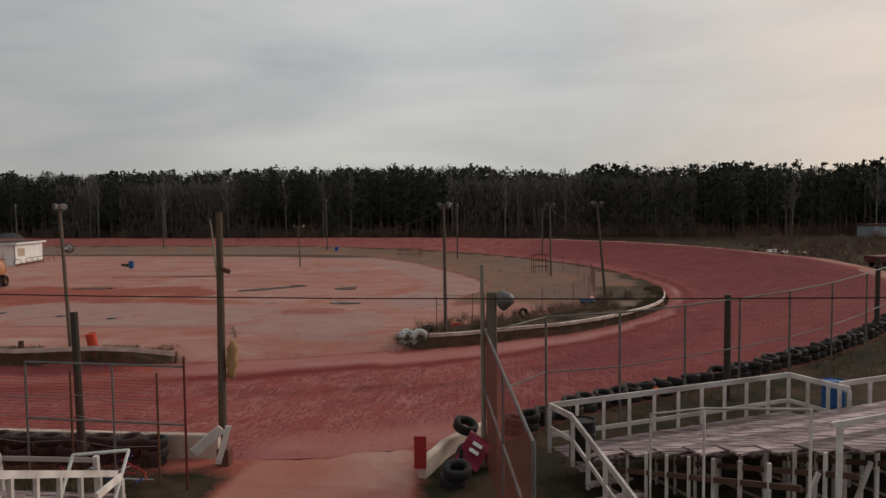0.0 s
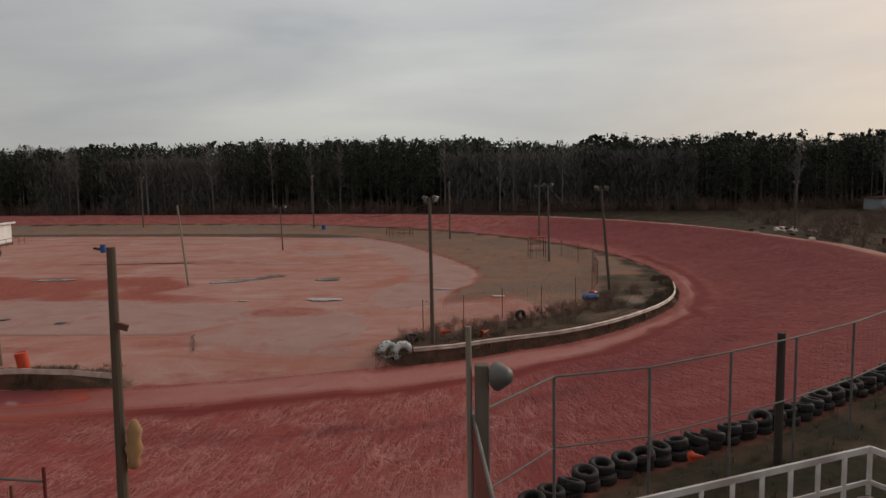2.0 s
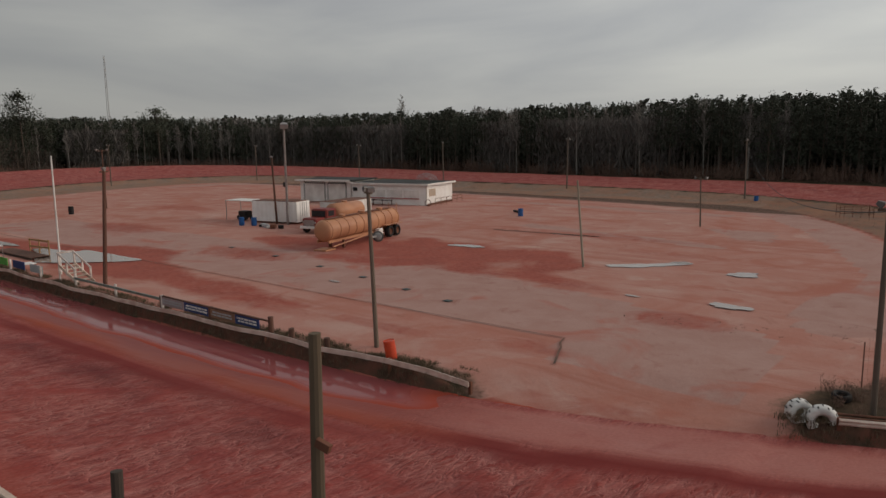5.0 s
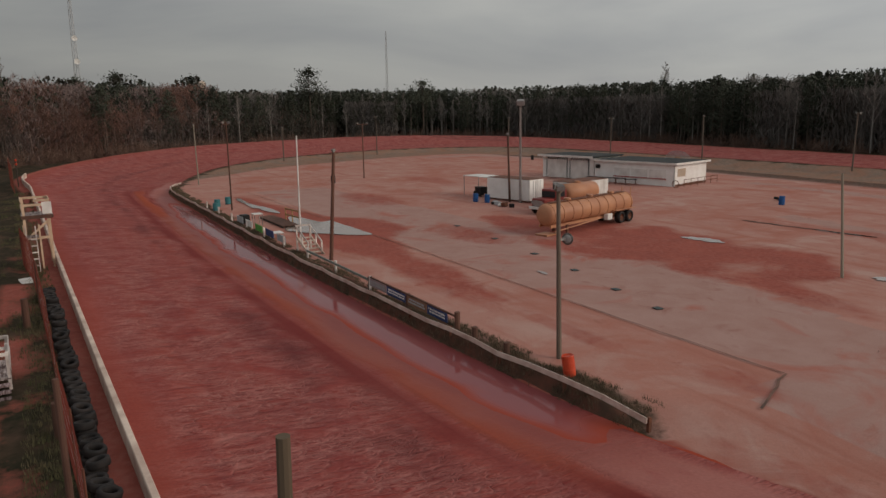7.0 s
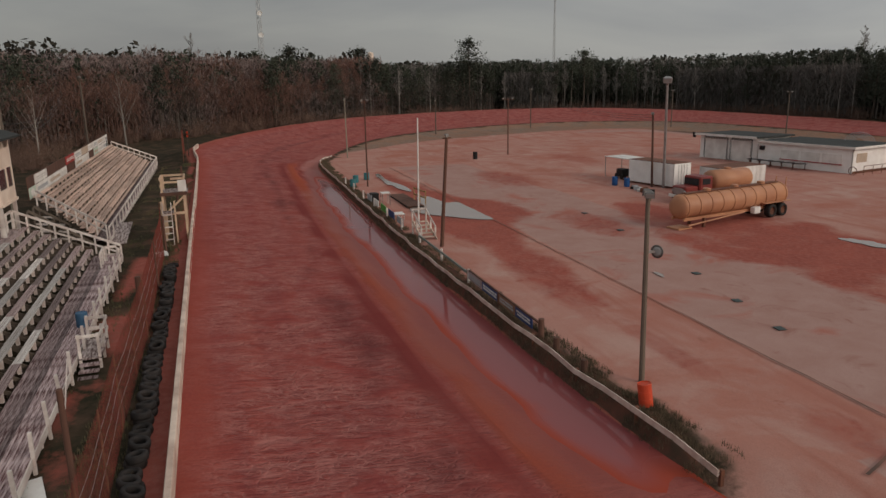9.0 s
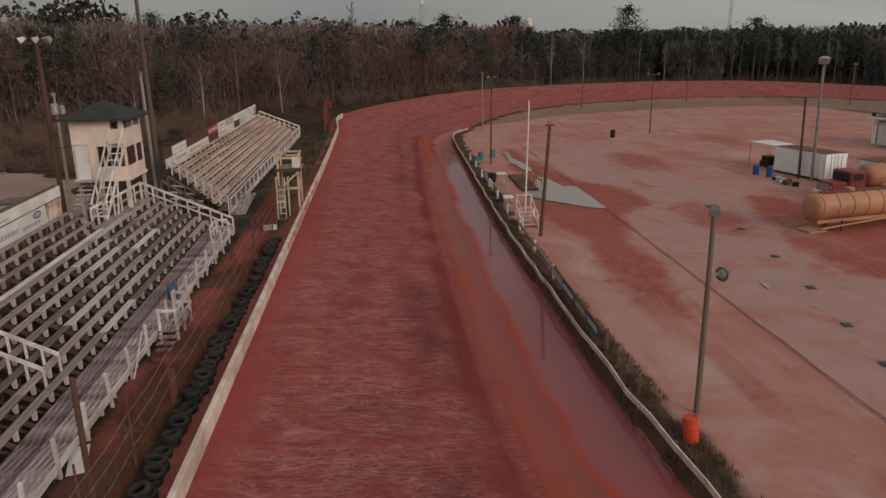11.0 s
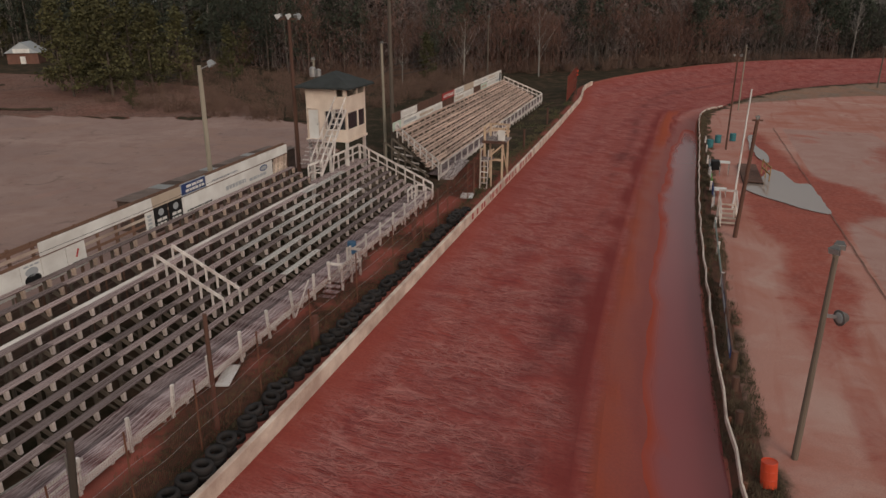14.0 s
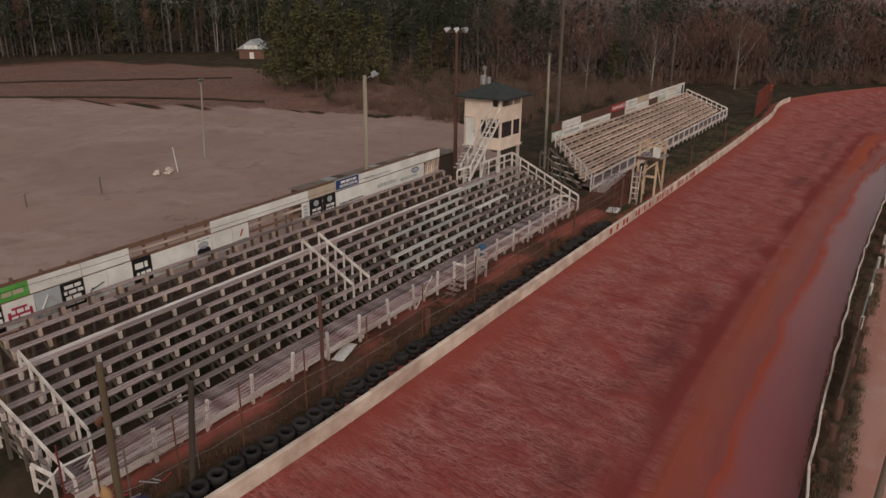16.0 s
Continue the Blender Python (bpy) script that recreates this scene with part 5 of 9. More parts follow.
def stand_three():
    st, z0 = S3, 1.0
    ang = math.atan2(3.5, 6.7)
    # the walkway follows the bend of the track
    d = Vector((math.cos(ang), math.sin(ang), 0))
    s = Vector((d.y, -d.x, 0))
    for i in range(7):
        a = s * (0.1 + 0.2 * i)
        part("plank", beam(bm_new(), Vector((0.05, 0, z0)) + a, d * 7.5 + Vector((0, 0, z0)) + a, 0.185, 0.05), DECK_WOOD, st)
    rows = 8
    for r in range(rows):
        a = s * (1.55 + r * 0.62)
        zs = z0 + 0.1 + 0.165 * r
        for w, off, zz in ((0.3, 0.0, 0.3), (0.26, -0.3, 0.08), (0.24, 0.28, 0.3)):
            p = Vector((0, 0, zs + zz)) + a + s * off
            q = p + d * 24
            start = 0.2 + 0.3 * r
            for seg in range(3):
                part("seat_board", beam(bm_new(), p + d * (start + seg * 8 + 0.01), p + d * (start + seg * 8 + 7.98), w, 0.045), DECK_WOOD, st)
    at_ = [Matrix.Translation(d * (0.6 + i * 1.25)) for i in range(18)]
    for r in range(rows):
        a = s * (1.55 + r * 0.62)
        set_first(part("leg", box(bm_new(), a.x - 0.028, a.y - 0.028, -0.1, a.x + 0.028, a.y + 0.028, z0 + 0.165 * r + 0.36), WHITE_WOOD, st), "leg", st, at_)
    set_first(part("stringer", beam(bm_new(), s * 1.4 + Vector((0, 0, z0 - 0.1)), s * (1.55 + rows * 0.62) + Vector((0, 0, z0 + 0.165 * rows)), 0.04, 0.1), BROWN_WOOD, st), "stringer", st, at_)
    set_first(part("tie", beam(bm_new(), s * 1.4 + Vector((0, 0, 0.5)), s * (1.5 + rows * 0.6) + Vector((0, 0, 0.6)), 0.03, 0.05), WHITE_WOOD_OLD, st), "tie", st, at_)
    b0 = s * (1.55 + (rows - 1) * 0.62)
    set_first(part("brace", beam(bm_new(), b0 + Vector((0, 0, 0.2)), b0 + d * 1.1 + Vector((0, 0, z0 + 1.2)), 0.05, 0.08), WHITE_WOOD, st), "brace", st, at_)
    # back rail
    for i in range(10):
        p = b0 + s * 0.3 + d * (1.8 + i * 2.2)
        part("back_post", box(bm_new(), p.x - 0.04, p.y - 0.04, z0 + 0.6, p.x + 0.04, p.y + 0.04, z0 + 2.15), WHITE_WOOD, st)
    part("back_rail", beam(bm_new(), b0 + s * 0.3 + d * 1.6 + Vector((0, 0, z0 + 2.1)), b0 + s * 0.3 + d * 22 + Vector((0, 0, z0 + 2.1)), 0.05, 0.09), WHITE_WOOD, st)
    railing(st, (0, 0, z0), d * 7.55 + Vector((0, 0, z0)), 11, 1.02, 0.3, 0.075)
    e = d * 7.55
    railing(st, e + Vector((0, 0, z0)), e + Vector((0.9, -1.55, z0)), 4, 1.02, 0.3, 0.075)
    railing(st, e + Vector((0.9, -1.0, z0)), e + Vector((0.9, -1.0, z0)) + d * 9, 9, 1.02, 0.3, 0.075)
    railing(st, (0, 0, z0), s * 1.0 + Vector((0, 0, z0)), 2, 1.02)
    # stair down beside the gate
    t0, t1 = s * 1.0 + Vector((0, 0, z0)), s * 1.0 + Vector((1.0, -3.4, 0.3))
    railing(st, t0, t1, 5, 1.0)
    # thin handrail up the ends of the rows
    tops = [Vector((1.79, -2.81, 2.67)), Vector((2.19, -5.11, 3.44)), Vector((3.1, -6.9, 3.95))]
    for p in tops:
        part("handrail_post", tube(bm_new(), (p.x, p.y, 0.3), p, 0.022), WHITE_WOOD, st)
    for p, q in zip(tops, tops[1:]):
        part("handrail", tube(bm_new(), p, q, 0.02), WHITE_WOOD, st)
    for i in range(6):
        c = t0.lerp(t1, (i + 0.5) / 6)
        part("tread", beam(bm_new(), c, c + d * 1.05, 0.26, 0.045), GREY_WOOD, st)
    # warning board hung on the back
    sg = b0 + s * 0.36 + d * 5.2
    part("warning_board", beam(bm_new(), sg + Vector((0, 0, z0 + 0.35)), sg + d * 1.6 + Vector((0, 0, z0 + 0.35)), 0.03, 0.75), SIGN_WHITE, st, "white warning board")
    cu = bpy.data.curves.new("word", "FONT")
    cu.body, cu.size, cu.extrude = "NO", 0.62, 0.006
    tmp = bpy.data.objects.new("word", cu)
    me = bpy.data.meshes.new_from_object(tmp)
    me.materials.append(RED_PAINT)
    bpy.data.objects.remove(tmp)
    w = new("word", me)
    w.parent = st
    w.matrix_basis = Matrix.Translation(sg + s * 0.025 + d * 0.15 + Vector((0, 0, z0 + 0.14))) @ pose(0, 0, 0, 90, 0, math.degrees(ang))
    tagged(w, "red painted word")


stand_three()

# a low stand's rail and bench on the other side of the gate belongs to the main stand's end
END = thing("stair_rail", (-7.4, 12.2, 0), "white railed wooden stair at the end of the main grandstand", "stair rail")
railing(END, (0.8, 2.3, 0.45), (0.9, 1.3, 0.45), 2, 0.95)
railing(END, (0.2, 0.3, 0.5), (0.6, -3.0, 0.5), 4, 0.95)

# ---- judges' tower ----
TW = thing("tower", (-43.7, 7.0, 0), "cream two-storey judges tower with a dark hip roof", "tower")
TW.matrix_basis = pose(-43.9, 6.9, 0, 0, 0, 2.0)


def tower():
    hx, hy, zf, zm, zt_ = 1.6, 1.5, 4.75, 6.95, 8.38
    for x in (-hx + 0.12, hx - 0.12):
        for y in (-hy + 0.12, hy - 0.12):
            part("leg", box(bm_new(), x - 0.09, y - 0.09, 0.2, x + 0.09, y + 0.09, zf), WHITE_WOOD, TW)
    part("floor", box(bm_new(), -hx - 0.08, -hy - 0.08, zf, hx + 0.08, hy + 0.08, zf + 0.14), TOWER_PAINT, TW)
    th = 0.08
    # walls: the track side has a window band on each storey, the end has a door
    part("wall", box(bm_new(), -hx, hy - th, zf + 0.14, hx, hy, zf + 0.85), TOWER_PAINT, TW)
    part("wall", box(bm_new(), -hx, hy - th, zf + 1.95, hx, hy, zm + 0.85), TOWER_PAINT, TW)
    part("wall", box(bm_new(), -hx, hy - th, zt_ - 0.12, hx, hy, zt_), TOWER_PAINT, TW)
    for x in (-hx, -0.35, hx - 0.2):
        part("mullion", box(bm_new(), x, hy - th, zf + 0.85, x + 0.2, hy, zf + 1.95), TOWER_PAINT, TW)
        part("mullion", box(bm_new(), x, hy - th, zm + 0.85, x + 0.2, hy, zt_ - 0.12), TOWER_PAINT, TW)
    for x0, x1 in ((-hx + 0.2, -0.35), (-0.15, hx - 0.2)):
        part("pane", box(bm_new(), x0, hy - 0.06, zf + 0.85, x1, hy - 0.04, zf + 1.95), DARK_VOID, TW)
    # the end towards the gate: door, a long dark window behind the stair, a small opening above
    for y0, y1, z0, z1 in ((-hy, -1.38, zf + 0.14, zt_), (-1.38, -0.62, zf + 2.12, zt_), (-0.62, -0.12, zf + 0.14, zt_), (-0.12, hy - th, zf + 0.14, zf + 0.85), (-0.12, hy - th, zf + 2.05, zm + 0.85),
                           (-0.12, 0.8, zm + 0.85, zt_), (1.25, hy - th, zm + 0.85, zt_), (0.8, 1.25, zt_ - 0.1, zt_)):
        part("wall", box(bm_new(), hx - th, y0, z0, hx, y1, z1), TOWER_PAINT, TW)
    part("opening_board", box(bm_new(), hx - 0.07, 0.8, zm + 1.25, hx - 0.04, 1.25, zt_ - 0.1), SLAT_BROWN, TW)
    part("pane", box(bm_new(), hx - 0.06, -0.12, zf + 0.85, hx - 0.04, hy - th, zf + 2.05), DARK_VOID, TW)
    for y in (-0.12, 0.6, 1.36):
        part("window_frame", box(bm_new(), hx - 0.01, y, zf + 0.85, hx + 0.015, y + 0.06, zf + 2.05), WHITE_WOOD_OLD, TW)
    d = part("door", box(bm_new(), hx - 0.05, -1.37, zf + 0.14, hx - 0.02, -0.63, zf + 2.11), SIGN_WHITE, TW, "white plank door")
    part("handle", box(bm_new(), hx - 0.02, -0.74, zf + 1.1, hx + 0.02, -0.68, zf + 1.18), GALV, d)
    for y0, y1, z0, z1 in ((-1.46, -1.38, zf + 0.14, zf + 2.2), (-0.62, -0.54, zf + 0.14, zf + 2.2), (-1.38, -0.62, zf + 2.12, zf + 2.2)):
        part("door_frame", box(bm_new(), hx, y0, z0, hx + 0.02, y1, z1), WHITE_WOOD_OLD, TW)
    part("wall", box(bm_new(), -hx, -hy, zf + 0.14, hx - th, -hy + th, zt_), TOWER_PAINT, TW)
    part("wall", box(bm_new(), -hx, -hy + th, zf + 0.14, -hx + th, hy - th, zt_), TOWER_PAINT, TW)
    bm = bm_new()
    o = 0.52
    base = [bm.verts.new((x, y, zt_ + 0.06)) for x, y in ((-hx - o, -hy - o), (hx + o, -hy - o), (hx + o, hy + o), (-hx - o, hy + o))]
    low = [bm.verts.new((v.co.x, v.co.y, zt_ - 0.06)) for v in base]
    r0, r1 = bm.verts.new((-0.35, 0, zt_ + 0.95)), bm.verts.new((0.35, 0, zt_ + 0.95))
    bm.faces.new((base[0], base[1], r1, r0)), bm.faces.new((base[1], base[2], r1)), bm.faces.new((base[2], base[3], r0, r1)), bm.faces.new((base[3], base[0], r0))
    bm.faces.new(low[::-1])
    for i in range(4):
        bm.faces.new((low[i], low[(i + 1) % 4], base[(i + 1) % 4], base[i]))
    part("roof", bm, ROOF_DARK, TW)
    # outside stairs, from the stand's landing up to the door
    part("landing", box(bm_new(), hx, -1.3, zf + 0.06, hx + 0.7, 0.0, zf + 0.12), GREY_WOOD, TW)
    part("landing", box(bm_new(), hx, 0.7, 6.9, hx + 0.5, hy, 6.97), GREY_WOOD, TW)
    a0, a1 = Vector((hx + 4.2, 0.75, 3.35)), Vector((hx + 0.4, 0.9, 7.0))
    for x in (0.0, 0.75):
        o2 = Vector((0, x, 0))
        part("stringer", beam(bm_new(), a0 + o2, a1 + o2, 0.05, 0.2), WHITE_WOOD, TW)
        part("handrail", beam(bm_new(), a0 + o2 + Vector((0, 0, 0.85)), a1 + o2 + Vector((0, 0, 0.85)), 0.05, 0.09), WHITE_WOOD, TW)
        for i in range(5):
            c = a0.lerp(a1, (i + 0.3) / 5) + o2
            part("baluster", box(bm_new(), c.x - 0.035, c.y - 0.035, c.z, c.x + 0.035, c.y + 0.035, c.z + 0.85), WHITE_WOOD, TW)
        part("leg", beam(bm_new(), a0.lerp(a1, 0.55) + o2, (a0.x - 1.5, 0.85 + x, 3.3), 0.08), WHITE_WOOD, TW)
    for i in range(11):
        c = a0.lerp(a1, (i + 0.5) / 11)
        part("tread", box(bm_new(), c.x - 0.11, c.y, c.z - 0.02, c.x + 0.11, c.y + 0.75, c.z + 0.02), WHITE_WOOD, TW)
    for i in range(6):
        part("back_step", box(bm_new(), hx + 0.2 + i * 0.26, -1.3, zf - 0.2 - i * 0.22, hx + 0.48 + i * 0.26, -0.4, zf - 0.15 - i * 0.22), GREY_WOOD, TW)


tower()

# ---- flag stand by the wall ----
FS = thing("flag_stand", (-54.5, 15.6, 0), "yellowed wooden flag stand with a ladder by the wall", "flag stand")
FS.matrix_basis = pose(-52.0, 16.35, 0.45, 0, 0, 2) @ Matrix.Diagonal((1.05, 1.0, 1.24, 1))


def flag_stand():
    cream = FLAG_CREAM
    for x in (-0.9, 0.9):
        for y in (-0.7, 0.7):
            part("leg", box(bm_new(), x - 0.07, y - 0.07, -0.2, x + 0.07, y + 0.07, 3.55), cream, FS)
    part("deck", box(bm_new(), -1.05, -0.85, 2.66, 1.05, 0.95, 2.74), GREY_WOOD, FS)
    part("deck_fascia", box(bm_new(), 1.05, -0.85, 2.58, 1.09, 0.95, 2.76), BROWN_WOOD, FS, "brown edge board")
    for y in (-0.79, 0.79):
        for z in (3.05, 3.45):
            part("rail", box(bm_new(), -1.0, y - 0.03, z, 1.0, y + 0.03, z + 0.12), cream, FS)
    for z in (3.05, 3.45):
        part("rail", box(bm_new(), -0.99, -0.76, z, -0.95, 0.76, z + 0.12), cream, FS)
    part("rail", box(bm_new(), 0.975, -0.1, 3.45, 1.01, 0.76, 3.57), cream, FS)
    part("side_panel", box(bm_new(), 1.012, 0.35, 2.8, 1.05, 0.9, 3.42), SIGN_WHITE, FS, "white side panel")
    part("landing", box(bm_new(), 0.98, -0.85, 1.68, 1.75, 0.1, 1.75), GREY_WOOD, FS)
    for y in (-0.8, 0.05):
        part("landing_post", box(bm_new(), 1.66, y - 0.05, -0.2, 1.76, y + 0.05, 2.35), cream, FS)
        part("landing_rail", box(bm_new(), 0.98, y - 0.03, 2.2, 1.66, y + 0.03, 2.3), cream, FS)
    for y in (-0.75, 0.75):
        part("brace", beam(bm_new(), (-0.9, y, 0.3), (0.9, y, 2.3), 0.05, 0.11), cream, FS)
    part("brace", beam(bm_new(), (0.97, -0.7, 1.5), (0.97, 0.7, 2.5), 0.05, 0.11), cream, FS)
    part("cross_beam", box(bm_new(), 0.87, -0.7, 1.5, 0.93, 0.7, 1.64), cream, FS)
    for y in (-0.72, -0.17):
        part("ladder_rail", beam(bm_new(), (2.15, y, -0.2), (1.78, y, 2.3), 0.05, 0.1), WHITE_WOOD, FS)
    for i in range(6):
        f = (i + 0.5) / 7.5
        part("rung", beam(bm_new(), (2.15 - 0.37 * f, -0.72, -0.2 + 2.5 * f), (2.15 - 0.37 * f, -0.17, -0.2 + 2.5 * f), 0.12, 0.05), WHITE_WOOD, FS)


flag_stand()

# ---- walls, tyres and fences along the track ----
def wall_run(name, pts, h, thick, mat, label, below=0.35, bev=0.03):
    """A low wall along a line of points, its foot on the line; one part for each cast section."""
    ob = thing(name, (0, 0, 0), label, "wall")
    tagged(ob, kind="structure")
    step = 4
    for i in range(0, len(pts) - 1, step):
        seg = pts[i:i + step + 1]
        if len(seg) < 2:
            continue
        vs, fs = [], []
        for k, p in enumerate(seg):
            a = seg[max(0, k - 1)]
            b = seg[min(len(seg) - 1, k + 1)]
            n = Vector((b.y - a.y, a.x - b.x, 0)).normalized() * thick / 2
            q = p.copy()
            for dx, z in ((-1, -below), (-1, h - bev), (-0.75, h), (0.75, h), (1, h - bev), (1, -below)):
                vs.append((q.x + n.x * dx, q.y + n.y * dx, q.z + z))
        m = 6
        for k in range(len(seg) - 1):
            for j in range(m):
                fs.append((k * m + j, k * m + (j + 1) % m, (k + 1) * m + (j + 1) % m, (k + 1) * m + j))
        fs.append(tuple(range(m))[::-1])
        fs.append(tuple(range((len(seg) - 1) * m, len(seg) * m)))
        o = raw_mesh("wall_section", vs, fs, mat, parent=ob)
    return ob


def resample(pts, step):
    out, carry = [pts[0].copy()], 0.0
    for a, b in zip(pts, pts[1:]):
        d = (b - a).length
        s = step - carry
        while s <= d:
            out.append(a.lerp(b, s / d))
            s += step
        carry = d - (s - step)
    return out


outer_pts = [Vector(p) for p in OUTER]
front = [p + Vector((0, 0.1, 0)) for p in outer_pts if -116 < p.x < -6.4 and p.y < 25]
front.sort(key=lambda p: -p.x)
front = [Vector((-6.3, front[0].y, front[0].z))] + front
WALL_L = wall_run("wall_front", resample(front, 1.6), 0.58, 0.2, CONCRETE, "low whitewashed concrete wall along the front straight")
right_run = [p for p in outer_pts if p.x > -1.0 and p.y < 41]
right_run.sort(key=lambda p: p.x)
right_run = [Vector((-0.9, 17.2, 0.62)), Vector((-0.45, 18.9, 0.6))] + [p for p in right_run if p.x > 0.6]
WALL_R = wall_run("wall_turn", resample(right_run[:3], 0.8), 0.3, 0.2, CONCRETE, "low whitewashed wall round the first turn")
part("end_board", box(bm_new(), -0.14, -0.03, 0, 0.14, 0.03, 0.75), RED_PAINT, WALL_R, "red end board").matrix_basis = pose(-0.92, 17.1, 0.75)
# painted red lettering on the wall's track side, too worn to read
bm = bm_new()
for i in range(34):
    if i in (6, 7, 15, 24):
        continue
    x = -41.2 - i * 0.62
    f = min(front, key=lambda p: abs(p.x - x))
    box(bm, x - 0.2, f.y + 0.1, f.z + 0.1, x + 0.14, f.y + 0.108, f.z + 0.5)
part("wall_lettering", bm, RED_PAINT, WALL_L, "worn red lettering")


def tyre_bm(r=0.32, w=0.24, n=18):
    prof = [(r * 0.56, -w * 0.36), (r * 0.72, -w * 0.5), (r * 0.94, -w * 0.46), (r, -w * 0.28), (r, w * 0.28), (r * 0.94, w * 0.46), (r * 0.72, w * 0.5), (r * 0.56, w * 0.36), (r * 0.6, 0.0)]
    return lathe(bm_new(), prof, n, close=True)


def tyre(at, rx=0, ry=0, rz=0, first=[None], mat=None, r=0.32, label="old black tyre lying by the track wall", group="tyres along the track wall"):
    if mat is None and r == 0.32:
        if first[0] is None:
            first[0] = tagged(link_bm("tyre", tyre_bm(), RUBBER, True), label, "tyre", group)
            ob = first[0]
        else:
            ob = new("tyre", first[0].data)
            tagged(ob, label, "tyre", group)
    else:
        ob = tagged(link_bm("tyre", tyre_bm(r, r * 0.75), mat or RUBBER, True), label, "tyre", group)
    ob.matrix_basis = pose(*at, rx, ry, rz)
    return ob


rt = random.Random(4)
inner_side = [p + Vector((0, -0.98, 0)) for p in front if p.x > -45]
for p in resample([q for q in inner_side], 0.7)[2:]:
    if rt.random() < 0.09:
        continue
    close = smooth01(np.array([(p.x + 17) / 4]))[0]          # by the gate they are heaped against the wall
    p.y += 0.12 * noise.noise((p.x * 0.4, 3.0, 0.0)) + 0.3 * close
    z = height_at(p.x, p.y)
    tyre((p.x + rt.uniform(-0.04, 0.04), p.y + rt.uniform(-0.06, 0.06), z + 0.1), rt.uniform(-3, 3), rt.uniform(-3, 3), 0)
    if close > 0.5:
        tyre((p.x, p.y + 0.05, z + 0.56), rt.uniform(-6, 6), rt.uniform(-6, 6), 0)
    if rt.random() < 0.85 or close > 0.5:
        tyre((p.x + rt.uniform(-0.09, 0.09), p.y + rt.uniform(-0.09, 0.09), z + 0.33), rt.uniform(-12, 14), rt.uniform(-12, 12), rt.uniform(0, 360))
out_side = []
for a, b in zip(right_run[2:], right_run[3:]):
    n = Vector((b.y - a.y, a.x - b.x, 0)).normalized()
    out_side.append(a + n * 0.7)
for p in resample(out_side, 0.64):
    z = height_at(p.x, p.y)
    tyre((p.x + rt.uniform(-0.05, 0.05), p.y + rt.uniform(-0.06, 0.06), z + 0.1), rt.uniform(-3, 3), rt.uniform(-3, 3), 0)
    tyre((p.x + rt.uniform(-0.05, 0.05), p.y + rt.uniform(-0.1, 0.1), z + 0.34), rt.uniform(-16, 16), rt.uniform(-12, 12), rt.uniform(0, 360))
# the heap inside the gate's corner
for x, y, z, rx, ry in ((0.0, 18.9, 1.35, 20, 10), (0.15, 17.7, 1.0, 70, 10), (-0.15, 16.9, 0.72, 8, 5), (-0.05, 16.8, 0.98, 12, -6), (0.35, 18.3, 0.95, 10, 0), (-0.1, 17.5, 0.72, -10, 5)):
    tyre((x, y, z - 0.14), rx, ry, 30, label="black tyre in a heap behind the gate corner", group="tyre heap")
# a crumpled red panel on the heap
bm = bm_new()
bmesh.ops.create_grid(bm, x_segments=8, y_segments=6, size=0.5)
for v in bm.verts:
    v.co.z = 0.12 * math.sin(v.co.x * 5) + 0.1 * v.co.y - 0.5 * abs(v.co.x) ** 2
bmesh.ops.solidify(bm, geom=bm.faces[:], thickness=0.02)
pn = thing("car_panel", (0.3, 17.3, 1.35), "crumpled red race car body panel on a tyre heap", "car panel")
pn.matrix_basis = pose(0.3, 17.6, 1.05, 40, -35, 60) @ Matrix.Diagonal((0.75, 0.6, 0.75, 1))
part("sheet", bm, MAGENTA, pn)
part("marking", box(box(bm_new(), -0.2, -0.2, 0.1, -0.08, 0.2, 0.12), 0.05, -0.2, 0.1, 0.17, 0.2, 0.12), SIGN_WHITE, pn, "white painted bars")
# cone lying between tyres
cone = tagged(link_bm("traffic_cone", lathe(bm_new(), [(0.2, 0), (0.2, 0.03), (0.13, 0.04), (0.03, 0.6)], 14), ORANGE), "orange traffic cone lying on the tyres", "traffic cone")
cone.matrix_basis = pose(5.55, 23.3, height_at(5.55, 23.3) + 0.52, 70, 0, 30) @ Matrix.Diagonal((0.7, 0.7, 0.7, 1))


def wire_fence(name, pts, h, label, mat=GALV, top=True, mid=0.52, post_r=0.035, mesh=False, gauge=0.0016, grid=0.28, mesh_mat=None):
    """Steel posts with a top and middle rail, and thin strands of wire."""
    ob = thing(name, pts[0], label, "fence")
    base = Vector(pts[0])
    loc = [Vector(p) - base for p in pts]
    for p in loc:
        part("post", tube(bm_new(), p + Vector((0, 0, -0.3)), p + Vector((0, 0, h)), post_r), mat, ob)
    for a, b in zip(loc, loc[1:]):
        if top:
            part("top_rail", tube(bm_new(), a + Vector((0, 0, h)), b + Vector((0, 0, h)), 0.024), mat, ob)
        if mid:
            part("middle_rail", tube(bm_new(), a + Vector((0, 0, h * mid)), b + Vector((0, 0, h * mid)), 0.02), mat, ob)
    if mesh:
        hp = Heap()
        for a, b in zip(loc, loc[1:]):
            n = max(2, int((b - a).length / grid))
            for i in range(1, n):
                p = a.lerp(b, i / n)
                hp.stick(p, p + Vector((0, 0, h)), gauge, gauge, 3)
            for k in range(1, int(h / grid)):
                z = Vector((0, 0, k * grid))
                hp.stick(a + z, b + z, gauge, gauge, 3)
        part_mesh = new("wire_mesh", hp.mesh("wire_mesh", mesh_mat or TREAD))
        part_mesh.parent = ob
    return ob


